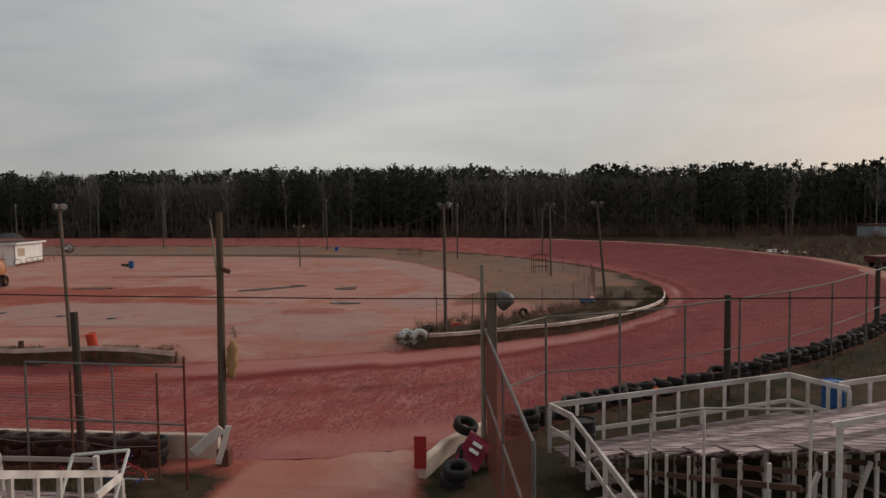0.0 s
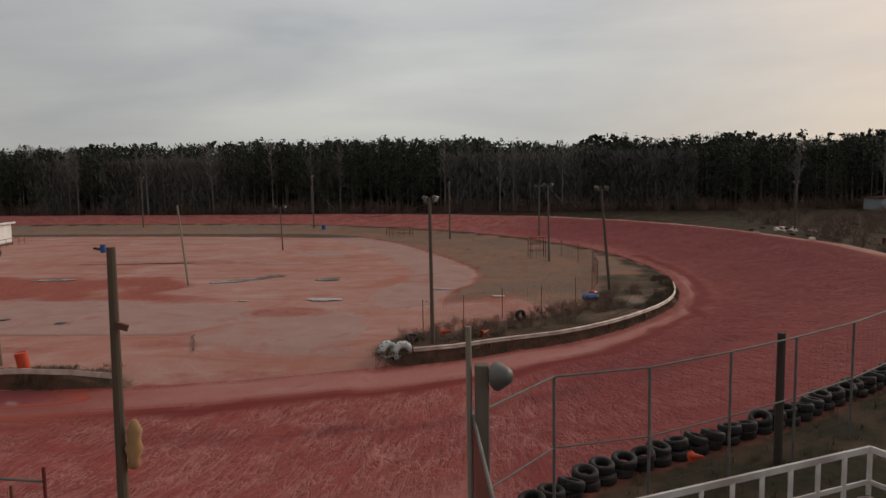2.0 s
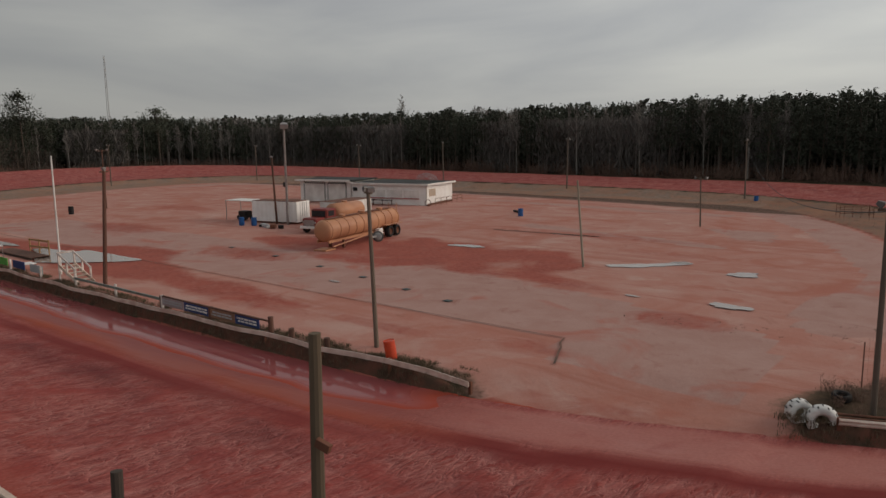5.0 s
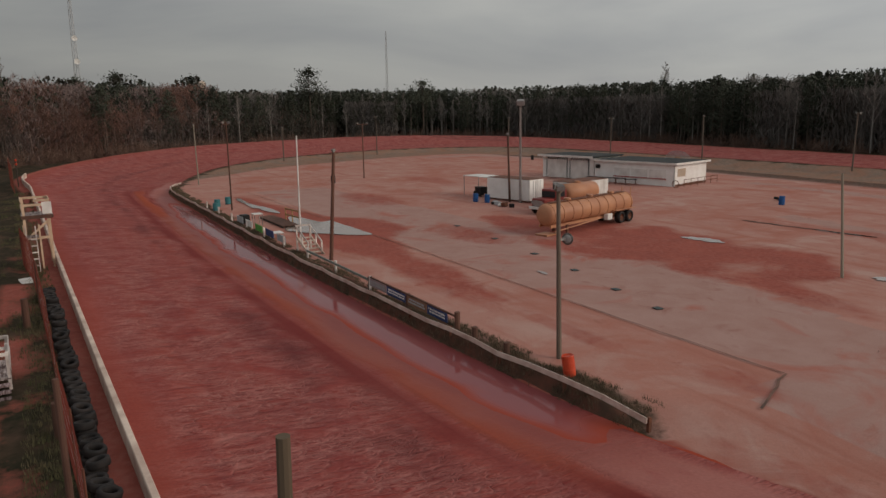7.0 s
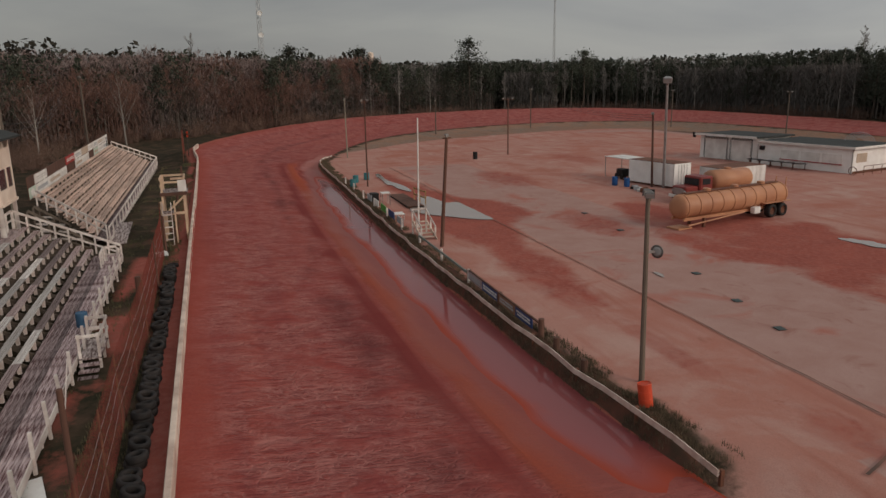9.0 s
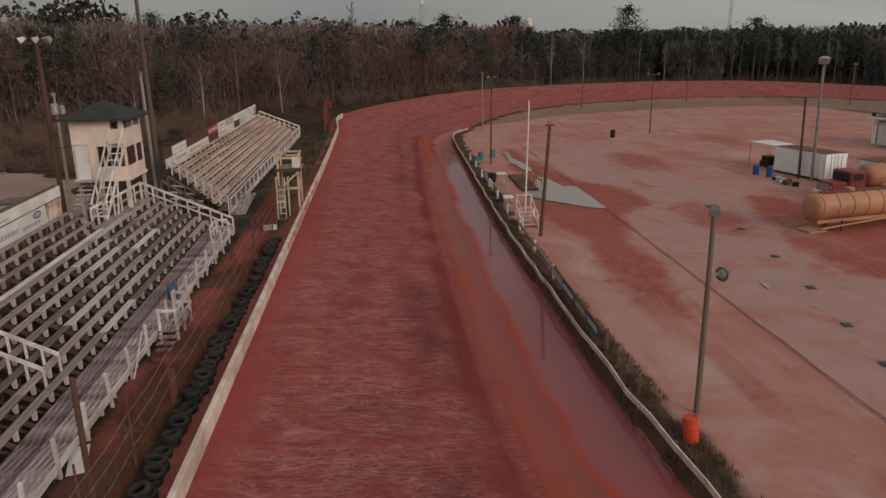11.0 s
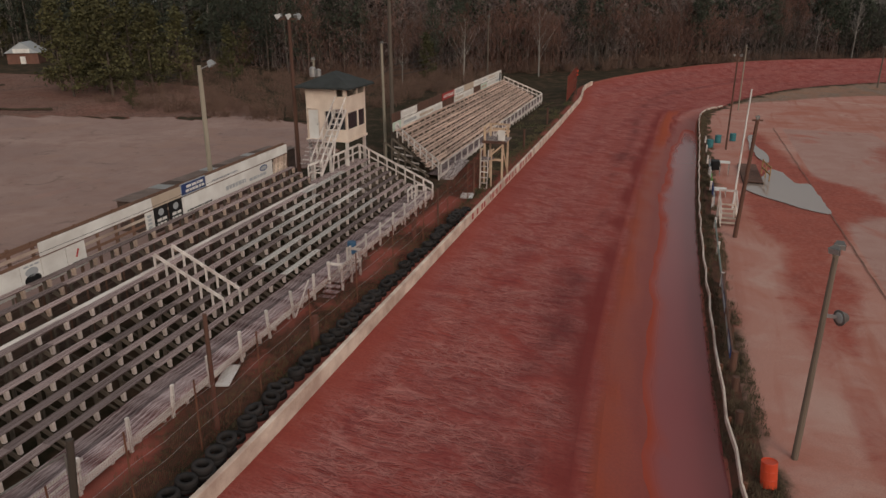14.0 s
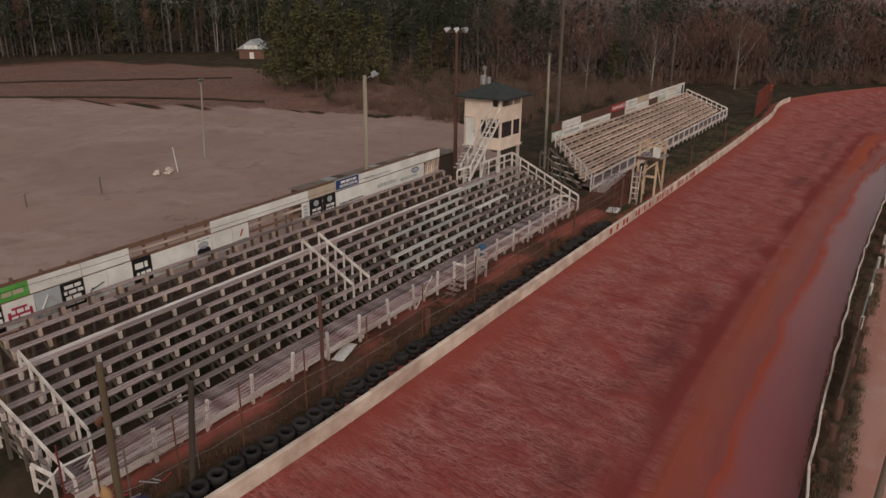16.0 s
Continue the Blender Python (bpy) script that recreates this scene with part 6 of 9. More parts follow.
def wood_post(x, y, h, r, label, mat=BROWN_WOOD, z=None, lean=(0, 0), name="fence_post", group=""):
    z = height_at(x, y) if z is None else z
    bm = tube(bm_new(), (0, 0, -0.3), (lean[0], lean[1], h), r, r * 0.88, 10)
    ob = link_bm(name, bm, mat)
    ob.matrix_basis = pose(x, y, z)
    return tagged(ob, label, "post", group)


FENCE_RED = material("rust_red_fence_wire", (0.24, 0.05, 0.035), (0.13, 0.035, 0.027), 2, 20, 0.8)
# the catch fence round the first turn
ff = []
for x, y in ((0.6, 18.6), (2.1, 20.9), (4.2, 21.6), (6.3, 22.9), (8.3, 24.3), (10.4, 25.9), (12.6, 27.9), (15.0, 30.5), (17.2, 33.0)):
    ff.append((x, y, height_at(x, y)))
wire_fence("wire_fence", ff, 3.22, "tall wire catch fence on steel posts", FENCE_STEEL, mesh=True)
wood_post(7.9, 24.2, 3.35, 0.11, "dark square timber post in the catch fence", DARK_POST, group="timber fence posts")
wood_post(17.3, 34.4, 3.35, 0.11, "dark square timber post in the catch fence", DARK_POST, group="timber fence posts")
# gate with a leaning steel frame
GT_ = thing("gate", (0.5, 18.3, 0.6), "open steel pipe gate with rusty mesh by a dark post", "gate")
for a, b, r in (((0, 0, 0), (0, 0, 3.2), 0.035), ((0, 0, 3.2), (1.0, -6.6, 2.6), 0.03), ((0, 0, 1.7), (1.0, -6.6, 1.2), 0.03), ((1.0, -6.6, -0.3), (1.0, -6.6, 2.6), 0.035), ((0.5, -3.3, 0), (0.5, -3.3, 2.9), 0.028)):
    part("pipe", tube(bm_new(), a, b, r), FENCE_STEEL, GT_)
hp = Heap()
for i in range(1, 84):
    f = i / 84
    hp.stick((f, -6.6 * f, 0), (f, -6.6 * f, 3.2 - 0.6 * f), 0.003, 0.003, 3)
for k in range(1, 40):
    hp.stick((0, 0, 0.08 * k), (1.0, -6.6, 0.065 * k), 0.003, 0.003, 3)
wm = new("wire_mesh", hp.mesh("wire_mesh", FENCE_RED))
wm.parent = GT_
# fence by the main stand
fl = [(x, y, height_at(x, y)) for x, y in ((-6.9, 16.6), (-9.2, 16.9), (-11.6, 17.0), (-14.5, 17.0), (-18, 16.9), (-22, 16.7), (-26.5, 16.6), (-31, 16.5), (-36, 16.3), (-41, 16.1), (-46, 15.9), (-52, 15.3))]
fw = wire_fence("wire_fence", fl, 2.6, "sagging wire fence on thin rusty posts before the grandstand", RUST, top=False, mid=None, post_r=0.028, mesh=True, gauge=0.003, grid=0.075, mesh_mat=FENCE_RED)
for k, z in enumerate((0.5, 1.1, 1.6)):
    line = []
    for a, b in zip(fl, fl[1:]):
        for q in (0.0, 0.5):
            line.append(Vector(a).lerp(Vector(b), q) - Vector(fl[0]) + Vector((0, 0, z + 0.4 - 0.1 * (q > 0))))
    part("strand", sweep(line, 0.006, 4), GALV, fw)
for x, y, h, r in ((-15.7, 16.7, 4.2, 0.08), (-22.6, 16.55, 1.15, 0.16), (-36.3, 15.6, 1.4, 0.16), (-38.8, 16.2, 2.6, 0.07), (-47.5, 15.9, 2.4, 0.08), (-66, 15.4, 1.8, 0.12), (-80, 14.9, 1.9, 0.12)):
    wood_post(x, y, h, r, "reddish brown timber post beside the track fence", BROWN_WOOD, group="brown timber posts")
wood_post(-9.25, 17.35, 3.85, 0.1, "leaning dark timber post by the gate", DARK_POST, lean=(-0.25, 0.25))
# red steel fence post and pipes by the gate
wf = thing("pipe_fence", (-6.1, 16.3, 0.5), "red and galvanised pipe fence beside the gate", "fence")
part("post", tube(bm_new(), (0, 0, -0.2), (0, 0, 2.95), 0.028), DARK_RED, wf, "red post")
for a, b in (((0, 0, 2.72), (-4.0, 0.3, 2.72)), ((0, 0, 1.4), (-4.0, 0.3, 1.4)), ((-1.75, 0.1, -0.2), (-1.75, 0.1, 2.7)), ((-4.0, 0.3, -0.2), (-4.0, 0.3, 2.72))):
    part("pipe", tube(bm_new(), a, b, 0.025), FENCE_STEEL, wf)
pv = thing("bent_barrier", (-6.5, 13.6, 0.4), "bent white pipe frame lying by the gate", "barrier")
for a, b in (((0, 0, 0), (-0.15, 1.3, 1.4)), ((-0.15, 1.3, 1.4), (-1.3, 1.2, 1.3)), ((-1.3, 1.2, 1.3), (-1.2, 0.2, 0.0)), ((-0.6, -0.4, 0), (-0.5, -0.2, 0.9))):
    part("pipe", tube(bm_new(), a, b, 0.035), WHITE_METAL, pv)
# crashed tube chassis behind the tyres
ch = thing("race_car_chassis", (-8.1, 16.6, 0.5), "crumpled blue and red race car tube frame", "car frame")
rc = random.Random(9)
for i in range(12):
    a = Vector((rc.uniform(-1.4, 1.3), rc.uniform(-0.4, 0.4), rc.uniform(0, 0.45)))
    b = a + Vector((rc.uniform(-0.8, 0.8), rc.uniform(-0.3, 0.3), rc.uniform(-0.25, 0.35)))
    b.z = max(b.z, 0.0)
    part("tube", tube(bm_new(), a, b, 0.022), (SIGN_BLUE, RED_PAINT, SIGN_GREY)[i % 3], ch)
# torn wall sheeting at the gate's left corner
ts = thing("torn_sheet", (-6.15, 17.9, 0.6), "torn white sheet metal leaning at the gate corner", "sheet metal")
part("sheet", box(bm_new(), -0.5, -0.02, 0.05, 0.4, 0.02, 0.3), WHITE_METAL, ts).matrix_basis = pose(0, 0, 0.35, 20, -40, 10)
part("sheet", box(bm_new(), -0.08, -0.02, -0.1, 0.06, 0.02, 0.9), WHITE_METAL, ts).matrix_basis = pose(0.2, -0.2, 0, 10, 15, 30)
part("block", box(bm_new(), 0.1, -0.15, -0.2, 0.4, 0.15, 0.25, 0.02), RUST, ts)


TEAL = material("faded_teal_plastic", (0.05, 0.19, 0.21), (0.03, 0.12, 0.14), 3, 20, 0.5)


def drum(x, y, z, mat, label, tilt=(0, 0), r=0.29, h=0.88, group=""):
    prof = [(r * 0.97, 0), (r, 0.02), (r, h * 0.32), (r * 1.04, h * 0.34), (r, h * 0.36), (r, h * 0.64), (r * 1.04, h * 0.66), (r, h * 0.68), (r, h - 0.02), (r * 0.97, h), (r * 0.93, h), (r * 0.92, h - 0.03)]
    ob = link_bm("drum", lathe(bm_new(), prof, 20), mat)
    ob.matrix_basis = pose(x, y, z, tilt[0], tilt[1], 0)
    return tagged(ob, label, "drum", group)


drum(2.75, 17.3, 1.02, BLACK_PAINT, "black steel drum on the grandstand walkway")
drum(9.9, 21.4, 1.02, BLUE, "blue plastic drum beside the white railing")
drum(-31.5, 13.9, 1.05, DULL_BLUE, "dull blue plastic tub on the grandstand walkway", r=0.24, h=0.62)
# pale sheets lying on the ground
for x, y, a, b, rz in ((-18.8, 14.9, 1.5, 0.55, 18), (-46.9, 15.6, 1.3, 0.9, 10)):
    ob = link_bm("metal_sheet", box(bm_new(), -a / 2, -b / 2, 0, a / 2, b / 2, 0.02, 0.005), WHITE_METAL)
    ob.matrix_basis = pose(x, y, height_at(x, y) + 0.06, 2, 3, rz)
    tagged(ob, "pale metal sheet lying on the ground", "metal sheet")

# red mesh fence panel beyond the second stand
rf = [(x, y, height_at(x, y)) for x, y in ((-98, 14.0), (-101, 13.8), (-104, 13.6), (-107, 13.4), (-110, 13.4))]
wire_fence("wire_fence", rf, 3.4, "rusty red mesh fence at the end of the straight", RUST, mesh=True, gauge=0.007, grid=0.09, mesh_mat=FENCE_RED)


# ---- inner guard rail ----
def guard_rail(pts, label, posts_every=2):
    ob = thing("guard_rail", (0, 0, 0), label, "guard rail")
    tagged(ob, kind="structure")
    step = 3
    for i in range(0, len(pts) - 1, step):
        seg = pts[i:i + step + 1]
        if len(seg) < 2:
            continue
        vs, fs = [], []
        prof = ((0.0, -0.11), (0.05, -0.07), (0.05, -0.035), (0.01, 0.0), (0.05, 0.035), (0.05, 0.07), (0.0, 0.11), (-0.03, 0.11), (-0.03, -0.11))
        m = len(prof)
        for k, p in enumerate(seg):
            a, b = seg[max(0, k - 1)], seg[min(len(seg) - 1, k + 1)]
            n = Vector((b.y - a.y, a.x - b.x, 0)).normalized()
            for o, z in prof:
                vs.append((p.x + n.x * o, p.y + n.y * o, p.z + z))
        for k in range(len(seg) - 1):
            for j in range(m):
                fs.append((k * m + j, k * m + (j + 1) % m, (k + 1) * m + (j + 1) % m, (k + 1) * m + j))
        fs.append(tuple(range(m))), fs.append(tuple(range((len(seg) - 1) * m, len(seg) * m))[::-1])
        raw_mesh("rail_section", vs, fs, RAIL_METAL, parent=ob)
    for i, p in enumerate(pts):
        if i % posts_every == 0:
            part("post", box(bm_new(), -0.06, 0.0, -0.8, 0.06, 0.12, 0.1), RUST, ob).matrix_basis = pose(p.x, p.y + 0.05, p.z, 0, 0, rt.uniform(-20, 20))
    return ob


def inner_run(test, off, z):
    """Points just inside the inner edge."""
    out = []
    for i, p in enumerate(INNER):
        if test(p):
            a, b = INNER[i - 1], INNER[(i + 1) % len(INNER)]
            n = Vector((-(b[1] - a[1]), b[0] - a[0], 0)).normalized()
            q = Vector((p[0], p[1], 0)) - n * off
            if near_line(np.array([[q.x, q.y]]), INNER)[2][0] == False:
                q = Vector((p[0], p[1], 0)) + n * off
            out.append(q + Vector((0, 0, z)))
    return out


left_rail = inner_run(lambda p: -109 < p[0] < -16.8 and p[1] < 39, 0.22, 0.2)
left_rail.sort(key=lambda p: -p.x)
left_rail = [Vector((-14.9, 33.45, 0.0)), Vector((-16.3, 33.2, 0.1))] + left_rail
for p in left_rail:
    p.z += 0.05 * math.sin(p.x * 0.9) + 0.05 * math.sin(p.x * 2.3 + 1)
    p.y += 0.07 * math.sin(p.x * 1.45)
guard_rail(resample(left_rail, 1.9), "bent steel guard rail on posts along the infield")
right_rail = inner_run(lambda p: p[0] > -3.2 and p[1] < 58, 0.25, 0.22)
right_rail.sort(key=lambda p: p.y)
guard_rail(resample(right_rail, 1.9), "scuffed guard rail curving round the infield corner")
for i, off in enumerate((0.35, 0.8)):
    rr = [p + Vector((-0.3 - 0.12 * i, 0.6 + 0.3 * i, -0.1)) for p in right_rail[: len(right_rail) * 2 // 3]]
    tagged(link_bm("drain_pipe", sweep(rr, 0.045, 7), RUST), "rusty pipe lying behind the guard rail", "drain pipe", "pipes behind the rail")
# big half-buried white tyres at the gap
for x, y, r, rz in ((-4.35, 37.7, 0.43, 35), (-3.62, 37.4, 0.48, 15)):
    wd = 0.52
    prof = [(r * 0.45, -wd * 0.3), (r * 0.62, -wd * 0.48), (r * 0.9, -wd * 0.5), (r, -wd * 0.36), (r * 0.985, 0.0), (r, wd * 0.36), (r * 0.9, wd * 0.5), (r * 0.62, wd * 0.48), (r * 0.45, wd * 0.3), (r * 0.5, 0.0)]
    ob = thing("tyre", (x, y, 0.08), "large white painted tyre half sunk in the ground", "tyre", "white tyres at the infield gap")
    ob.matrix_basis = pose(x, y, 0.02, 90, 0, rz)
    part("casing", lathe(bm_new(), prof, 24, close=True), WHITE_RUBBER, ob, smooth=True)
    lug = part("tread_groove", box(bm_new(), r * 0.95, -0.022, -wd * 0.42, r * 1.008, 0.022, -0.03), RUBBER, ob, "bare black groove")
    set_first(lug, "tread_groove", ob, [Matrix.Rotation(k * math.tau / 20, 4, "Z") @ Matrix.Translation((0, 0, 0.0 if k % 2 else wd * 0.44)) for k in range(20)])
# timber posts and signboards on the left rail
sb = thing("sign_fence", (-24.8, 33.55, 0), "row of painted sign boards on wooden posts", "sign fence")
sb.matrix_basis = pose(-26.3, 32.98, 0.0, 0, 0, 180.9)
for x, h in ((-3.9, 0.55), (-1.5, 0.6), (0.0, 0.92), (4.9, 0.72), (9.6, 0.72)):
    part("post", tube(bm_new(), (x, 0.05, -0.3), (x, 0.05, h), 0.13, n=10), BROWN_WOOD, sb)
for x0, x1, mt in ((0.8, 2.7, SIGN_BLUE), (2.74, 4.85, SIGN_WOOD), (4.95, 7.25, SIGN_BLUE), (7.3, 9.6, SIGN_MAUVE)):
    part("sign_panel", box(bm_new(), x0, 0.1, 0.2, x1, 0.14, 0.66), mt, sb)
    bars(sb, x0 + 0.15, x1 - 0.15, 0.17, 0.3, 0.58, SIGN_WHITE if mt is SIGN_BLUE else SIGN_GREY, 2, int(x0 * 10))
part("top_rail", box(bm_new(), 0, 0.05, 0.66, 9.6, 0.13, 0.74), BROWN_WOOD, sb)
part("long_rail", box(bm_new(), 9.6, 0.1, 0.45, 20.0, 0.17, 0.6), RAIL_GREEN, sb, "green-grey pipe rail")
for i in range(9):
    part("stub_post", tube(bm_new(), (9.5 + i * 5.2, 0.1, -0.3), (9.5 + i * 5.2, 0.1, 0.75), 0.08, n=8), WHITE_WOOD, sb)
for i, mt in enumerate((SIGN_GREY, SIGN_BLUE, GREEN, SIGN_WHITE, SIGN_GREY)):
    part("sign_panel", box(bm_new(), 25 + i * 3.0, 0.0, 0.2, 27.0 + i * 3.0, 0.05, 0.75), mt, sb)
# steps, tables, boxes and bins behind the rail
sf = thing("step_ladder", (-47.2, 33.5, 0), "pale wooden steps with two handrails behind the guard rail", "steps")
sf.matrix_basis = pose(-46.7, 33.45, 0.02, 0, 0, 4)
for y in (-0.55, 0.5):
    part("stringer", beam(bm_new(), (-2.3, y, 1.0), (0.1, y, 0.0), 0.06, 0.2), WHITE_WOOD_OLD, sf)
    part("handrail", beam(bm_new(), (-2.4, y, 1.85), (-0.2, y, 0.9), 0.06, 0.1), WHITE_WOOD, sf)
    for x, z0, z1 in ((-2.3, 0, 1.85), (-0.3, 0, 0.95), (-1.3, 0.4, 1.4)):
        part("post", box(bm_new(), x - 0.05, y - 0.05, z0, x + 0.05, y + 0.05, z1), WHITE_WOOD, sf)
for i in range(5):
    part("tread", box(bm_new(), -2.3 + i * 0.45, -0.52, 0.93 - i * 0.19, -2.0 + i * 0.45, 0.47, 0.98 - i * 0.19), WHITE_WOOD_OLD, sf)
part("top_rail", box(bm_new(), -2.42, -0.6, 1.8, -2.34, 0.55, 1.92), WHITE_WOOD, sf)
pl_ = thing("pallet_deck", (-63.5, 35.6, 0), "low reddish plank deck beside the puddle", "deck")
pl_.matrix_basis = pose(-63.4, 35.6, 0.0, 0, 0, 1)
for i in range(9):
    part("plank", box(bm_new(), -3.6 + i * 0.81, -0.75, 0.16, -2.82 + i * 0.81, 0.75, 0.21, 0.01), BROWN_WOOD, pl_)
for y in (-0.7, 0.7):
    part("joist", box(bm_new(), -3.6, y - 0.05, 0.02, 3.7, y + 0.05, 0.155), DARK_POST, pl_)
yb_ = thing("barrier", (-63.2, 36.6, 0), "yellow steel barrier standing by the plank deck", "barrier")
yb_.matrix_basis = pose(-62.6, 36.75, 0.03, 0, 0, 8)
for z in (0.5, 1.05):
    part("rail", box(bm_new(), -1.5, -0.03, z, 1.5, 0.03, z + 0.14), YELLOW, yb_)
for x in (-1.4, 0.0, 1.4):
    part("post", box(bm_new(), x - 0.04, -0.04, 0, x + 0.04, 0.04, 1.25), YELLOW, yb_)
def small_table(x, y, a, h, label):
    ob = thing("table", (x, y, 0.02), label, "table")
    part("tabletop", box(bm_new(), -a, -a * 0.8, h - 0.05, a, a * 0.8, h, 0.01), WHITE_METAL, ob)
    for u in (-1, 1):
        for v in (-1, 1):
            part("leg", box(bm_new(), u * (a - 0.06) - 0.03, v * (a * 0.8 - 0.06) - 0.03, 0, u * (a - 0.06) + 0.03, v * (a * 0.8 - 0.06) + 0.03, h - 0.05), GREY_WOOD, ob)


small_table(-55.2, 33.05, 0.55, 0.5, "low white square table behind the guard rail")
small_table(-62.6, 33.5, 0.5, 1.1, "tall white-topped stand behind the guard rail")
bx = tagged(link_bm("crate", box(bm_new(), -0.45, -0.35, 0, 0.45, 0.35, 0.8, 0.04), BLACK_PAINT), "black plastic crate behind the guard rail", "crate")
bx.matrix_basis = pose(-64.6, 32.85, 0.02, 0, 0, 6)

# ---- poles ----
LAMP_DARK = material("dusty_lamp_housing", (0.12, 0.12, 0.12), (0.2, 0.17, 0.15), 4, 30, 0.5, 0.4)
POLE_GREY = material("grey_pole_wood", (0.2, 0.155, 0.12), (0.08, 0.06, 0.05), 2, 30, 0.9, stretch=(1, 1, 0.1))


def flood(parent, at, az, tilt=35, r=0.2, dish=False):
    """A floodlight, its glass towards the ground: a tapered box, or a round dish."""
    m = Matrix.Translation(at) @ Matrix.Rotation(math.radians(az), 4, "Z") @ Matrix.Rotation(math.radians(90 + tilt), 4, "X")
    if dish:
        lamp = part("floodlight", lathe(bm_new(), [(r * 0.25, -r * 1.1), (r * 0.55, -r * 0.9), (r, 0.0), (r * 1.05, 0.02), (r * 0.97, 0.03)], 14, m), LAMP_DARK, parent, "dusty round floodlight", True)
        part("glass", lathe(bm_new(), [(r * 0.9, 0.02), (r * 0.5, 0.045), (0.001, 0.055)], 14, m), LENS, lamp, smooth=True)
        return
    bm = bmesh.new()
    bmesh.ops.create_cube(bm, size=1.0)
    for v in bm.verts:
        k = 1.0 if v.co.z > 0 else 0.55
        v.co = Vector((v.co.x * 2.3 * r * k, v.co.y * 1.7 * r * k, v.co.z * 1.5 * r))
    bmesh.ops.bevel(bm, geom=bm.edges[:], offset=0.12 * r, segments=1, affect="EDGES")
    bm.transform(m)
    lamp = part("floodlight", bm, LAMP_DARK if r < 0.22 else GALV, parent, "dusty box floodlight")
    part("glass", box(bm_new(), -r, -0.7 * r, 0.75 * r, r, 0.7 * r, 0.8 * r), LENS, lamp).matrix_basis = m
    part("yoke", beam(bm_new(), Vector(at) + Vector((0, 0, -1.5 * r)), Vector(at), 0.05), RUST, lamp)


def pole(x, y, h, lean=(0, 0), r=0.13, mat=POLE_WOOD, label="weathered wooden light pole", lamps=0, arm=0.0, az=180, drop=None, z=None, name="light_pole", group="light poles", dish=0.24, lamp_r=0.15):
    z = height_at(x, y) if z is None else z
    ob = thing(name, (x, y, z), label, "pole", group)
    part("shaft", tube(bm_new(), (0, 0, -0.4), (lean[0], lean[1], h), r, r * 0.72, 10), mat, ob)
    top = Vector((lean[0], lean[1], h))
    d = Vector((math.cos(radians(az)), math.sin(radians(az)), 0))
    if arm:
        part("cross_arm", beam(bm_new(), top - d * arm + Vector((0, 0, -0.2)), top + d * arm + Vector((0, 0, -0.2)), 0.09), mat, ob)
    for i in range(lamps):
        off = d * ((i - (lamps - 1) / 2) * max(0.5, arm * 1.6 / max(1, lamps - 1)))
        flood(ob, top + off + Vector((0, 0, -0.02)), az - 90 + 25 * (i - 0.5), 30, lamp_r)
    if drop:
        flood(ob, top * (drop / h) + Vector((0.05, 0.42, 0)), 30, 0, dish, True)
        part("bracket", box(bm_new(), -0.03, -0.02, -0.05, 0.03, 0.36, 0.05), GALV, ob).matrix_basis = Matrix.Translation(top * (drop / h))
    return ob


pole(-20.93, 34.6, 7.05, (-0.42, 0.15), 0.11, POLE_GREY, "grey light pole beside an orange barrel", 2, 0.35, 160, drop=4.9)
pole(-2.4, 38.7, 6.95, (-0.05, 0.1), 0.1, POLE_WOOD, "dark wooden light pole behind the white tyres", 2, 0.3, 170)
pole(8.1, 55.3, 7.05, (-0.75, -0.75), 0.11, POLE_WOOD, "leaning wooden light pole on the infield corner", 2, 0.45, 200)
pole(4.9, 72.0, 7.1, (-0.1, 0), 0.1, POLE_WOOD, "thin light pole on the infield grass", 2, 0.4, 180)
pole(-24.2, 83.9, 4.9, (-0.15, 0), 0.09, POLE_WOOD, "short light pole on the infield", 2, 0.7, 180)
pole(-28.8, 113.6, 8.0, (-0.1, 0), 0.12, POLE_WOOD, "light pole by the back straight", 1, 0.4, 180)
pole(-58.9, 118.2, 8.2, (0.1, 0), 0.12, POLE_WOOD, "light pole by the back straight", 2, 0.4, 180)
pole(-6.3, 96.5, 7.2, (0, 0), 0.12, POLE_WOOD, "light pole by the back straight", 1, 0.35, 180)
pole(5.0, 95.5, 6.6, (0, 0), 0.11, POLE_WOOD, "light pole by the back straight", 2, 0.4, 180)
pole(-22.9, 57.3, 6.1, (-0.6, 0), 0.09, PALE_POLE, "thin bare pole on a grassy patch", 0)
pole(-87, 119.8, 7.6, (-0.1, 0), 0.12, POLE_WOOD, "light pole by the back straight", 1, 0.35, 180)
pole(-108, 117.5, 7.6, (0, 0), 0.12, POLE_WOOD, "light pole by the back straight", 2, 0.7, 180)
pole(-136, 112, 7.9, (0, 0), 0.12, POLE_WOOD, "light pole in the far turn", 2, 0.5, 180)
pole(-98.4, 59.4, 8.2, (0, 0), 0.1, BROWN_WOOD, "brown pole with two lamp arms", 2, 1.0, 100)
pole(-149, 84.5, 8.6, (0, 0), 0.12, POLE_WOOD, "light pole in the far turn", 2, 0.4, 100)
pole(-141, 60.2, 6.8, (0, 0), 0.14, POLE_WOOD, "dark pole on a grassy patch", 1, 0.3, 100)
pole(-44.68, 33.7, 7.55, (0.66, 0.3), 0.14, BROWN_WOOD, "dark leaning pole by the guard rail", 1, 0.3, 100)
pole(-51.4, 33.8, 8.3, (-0.3, 0.2), 0.07, WHITE_METAL, "thin white flag pole behind the rail", 0, name="flag_pole")
pole(-104.3, 36.4, 8.5, (-0.5, 0), 0.1, PALE_POLE, "pale pole at the end of the rail", 1, 0.2, 100)
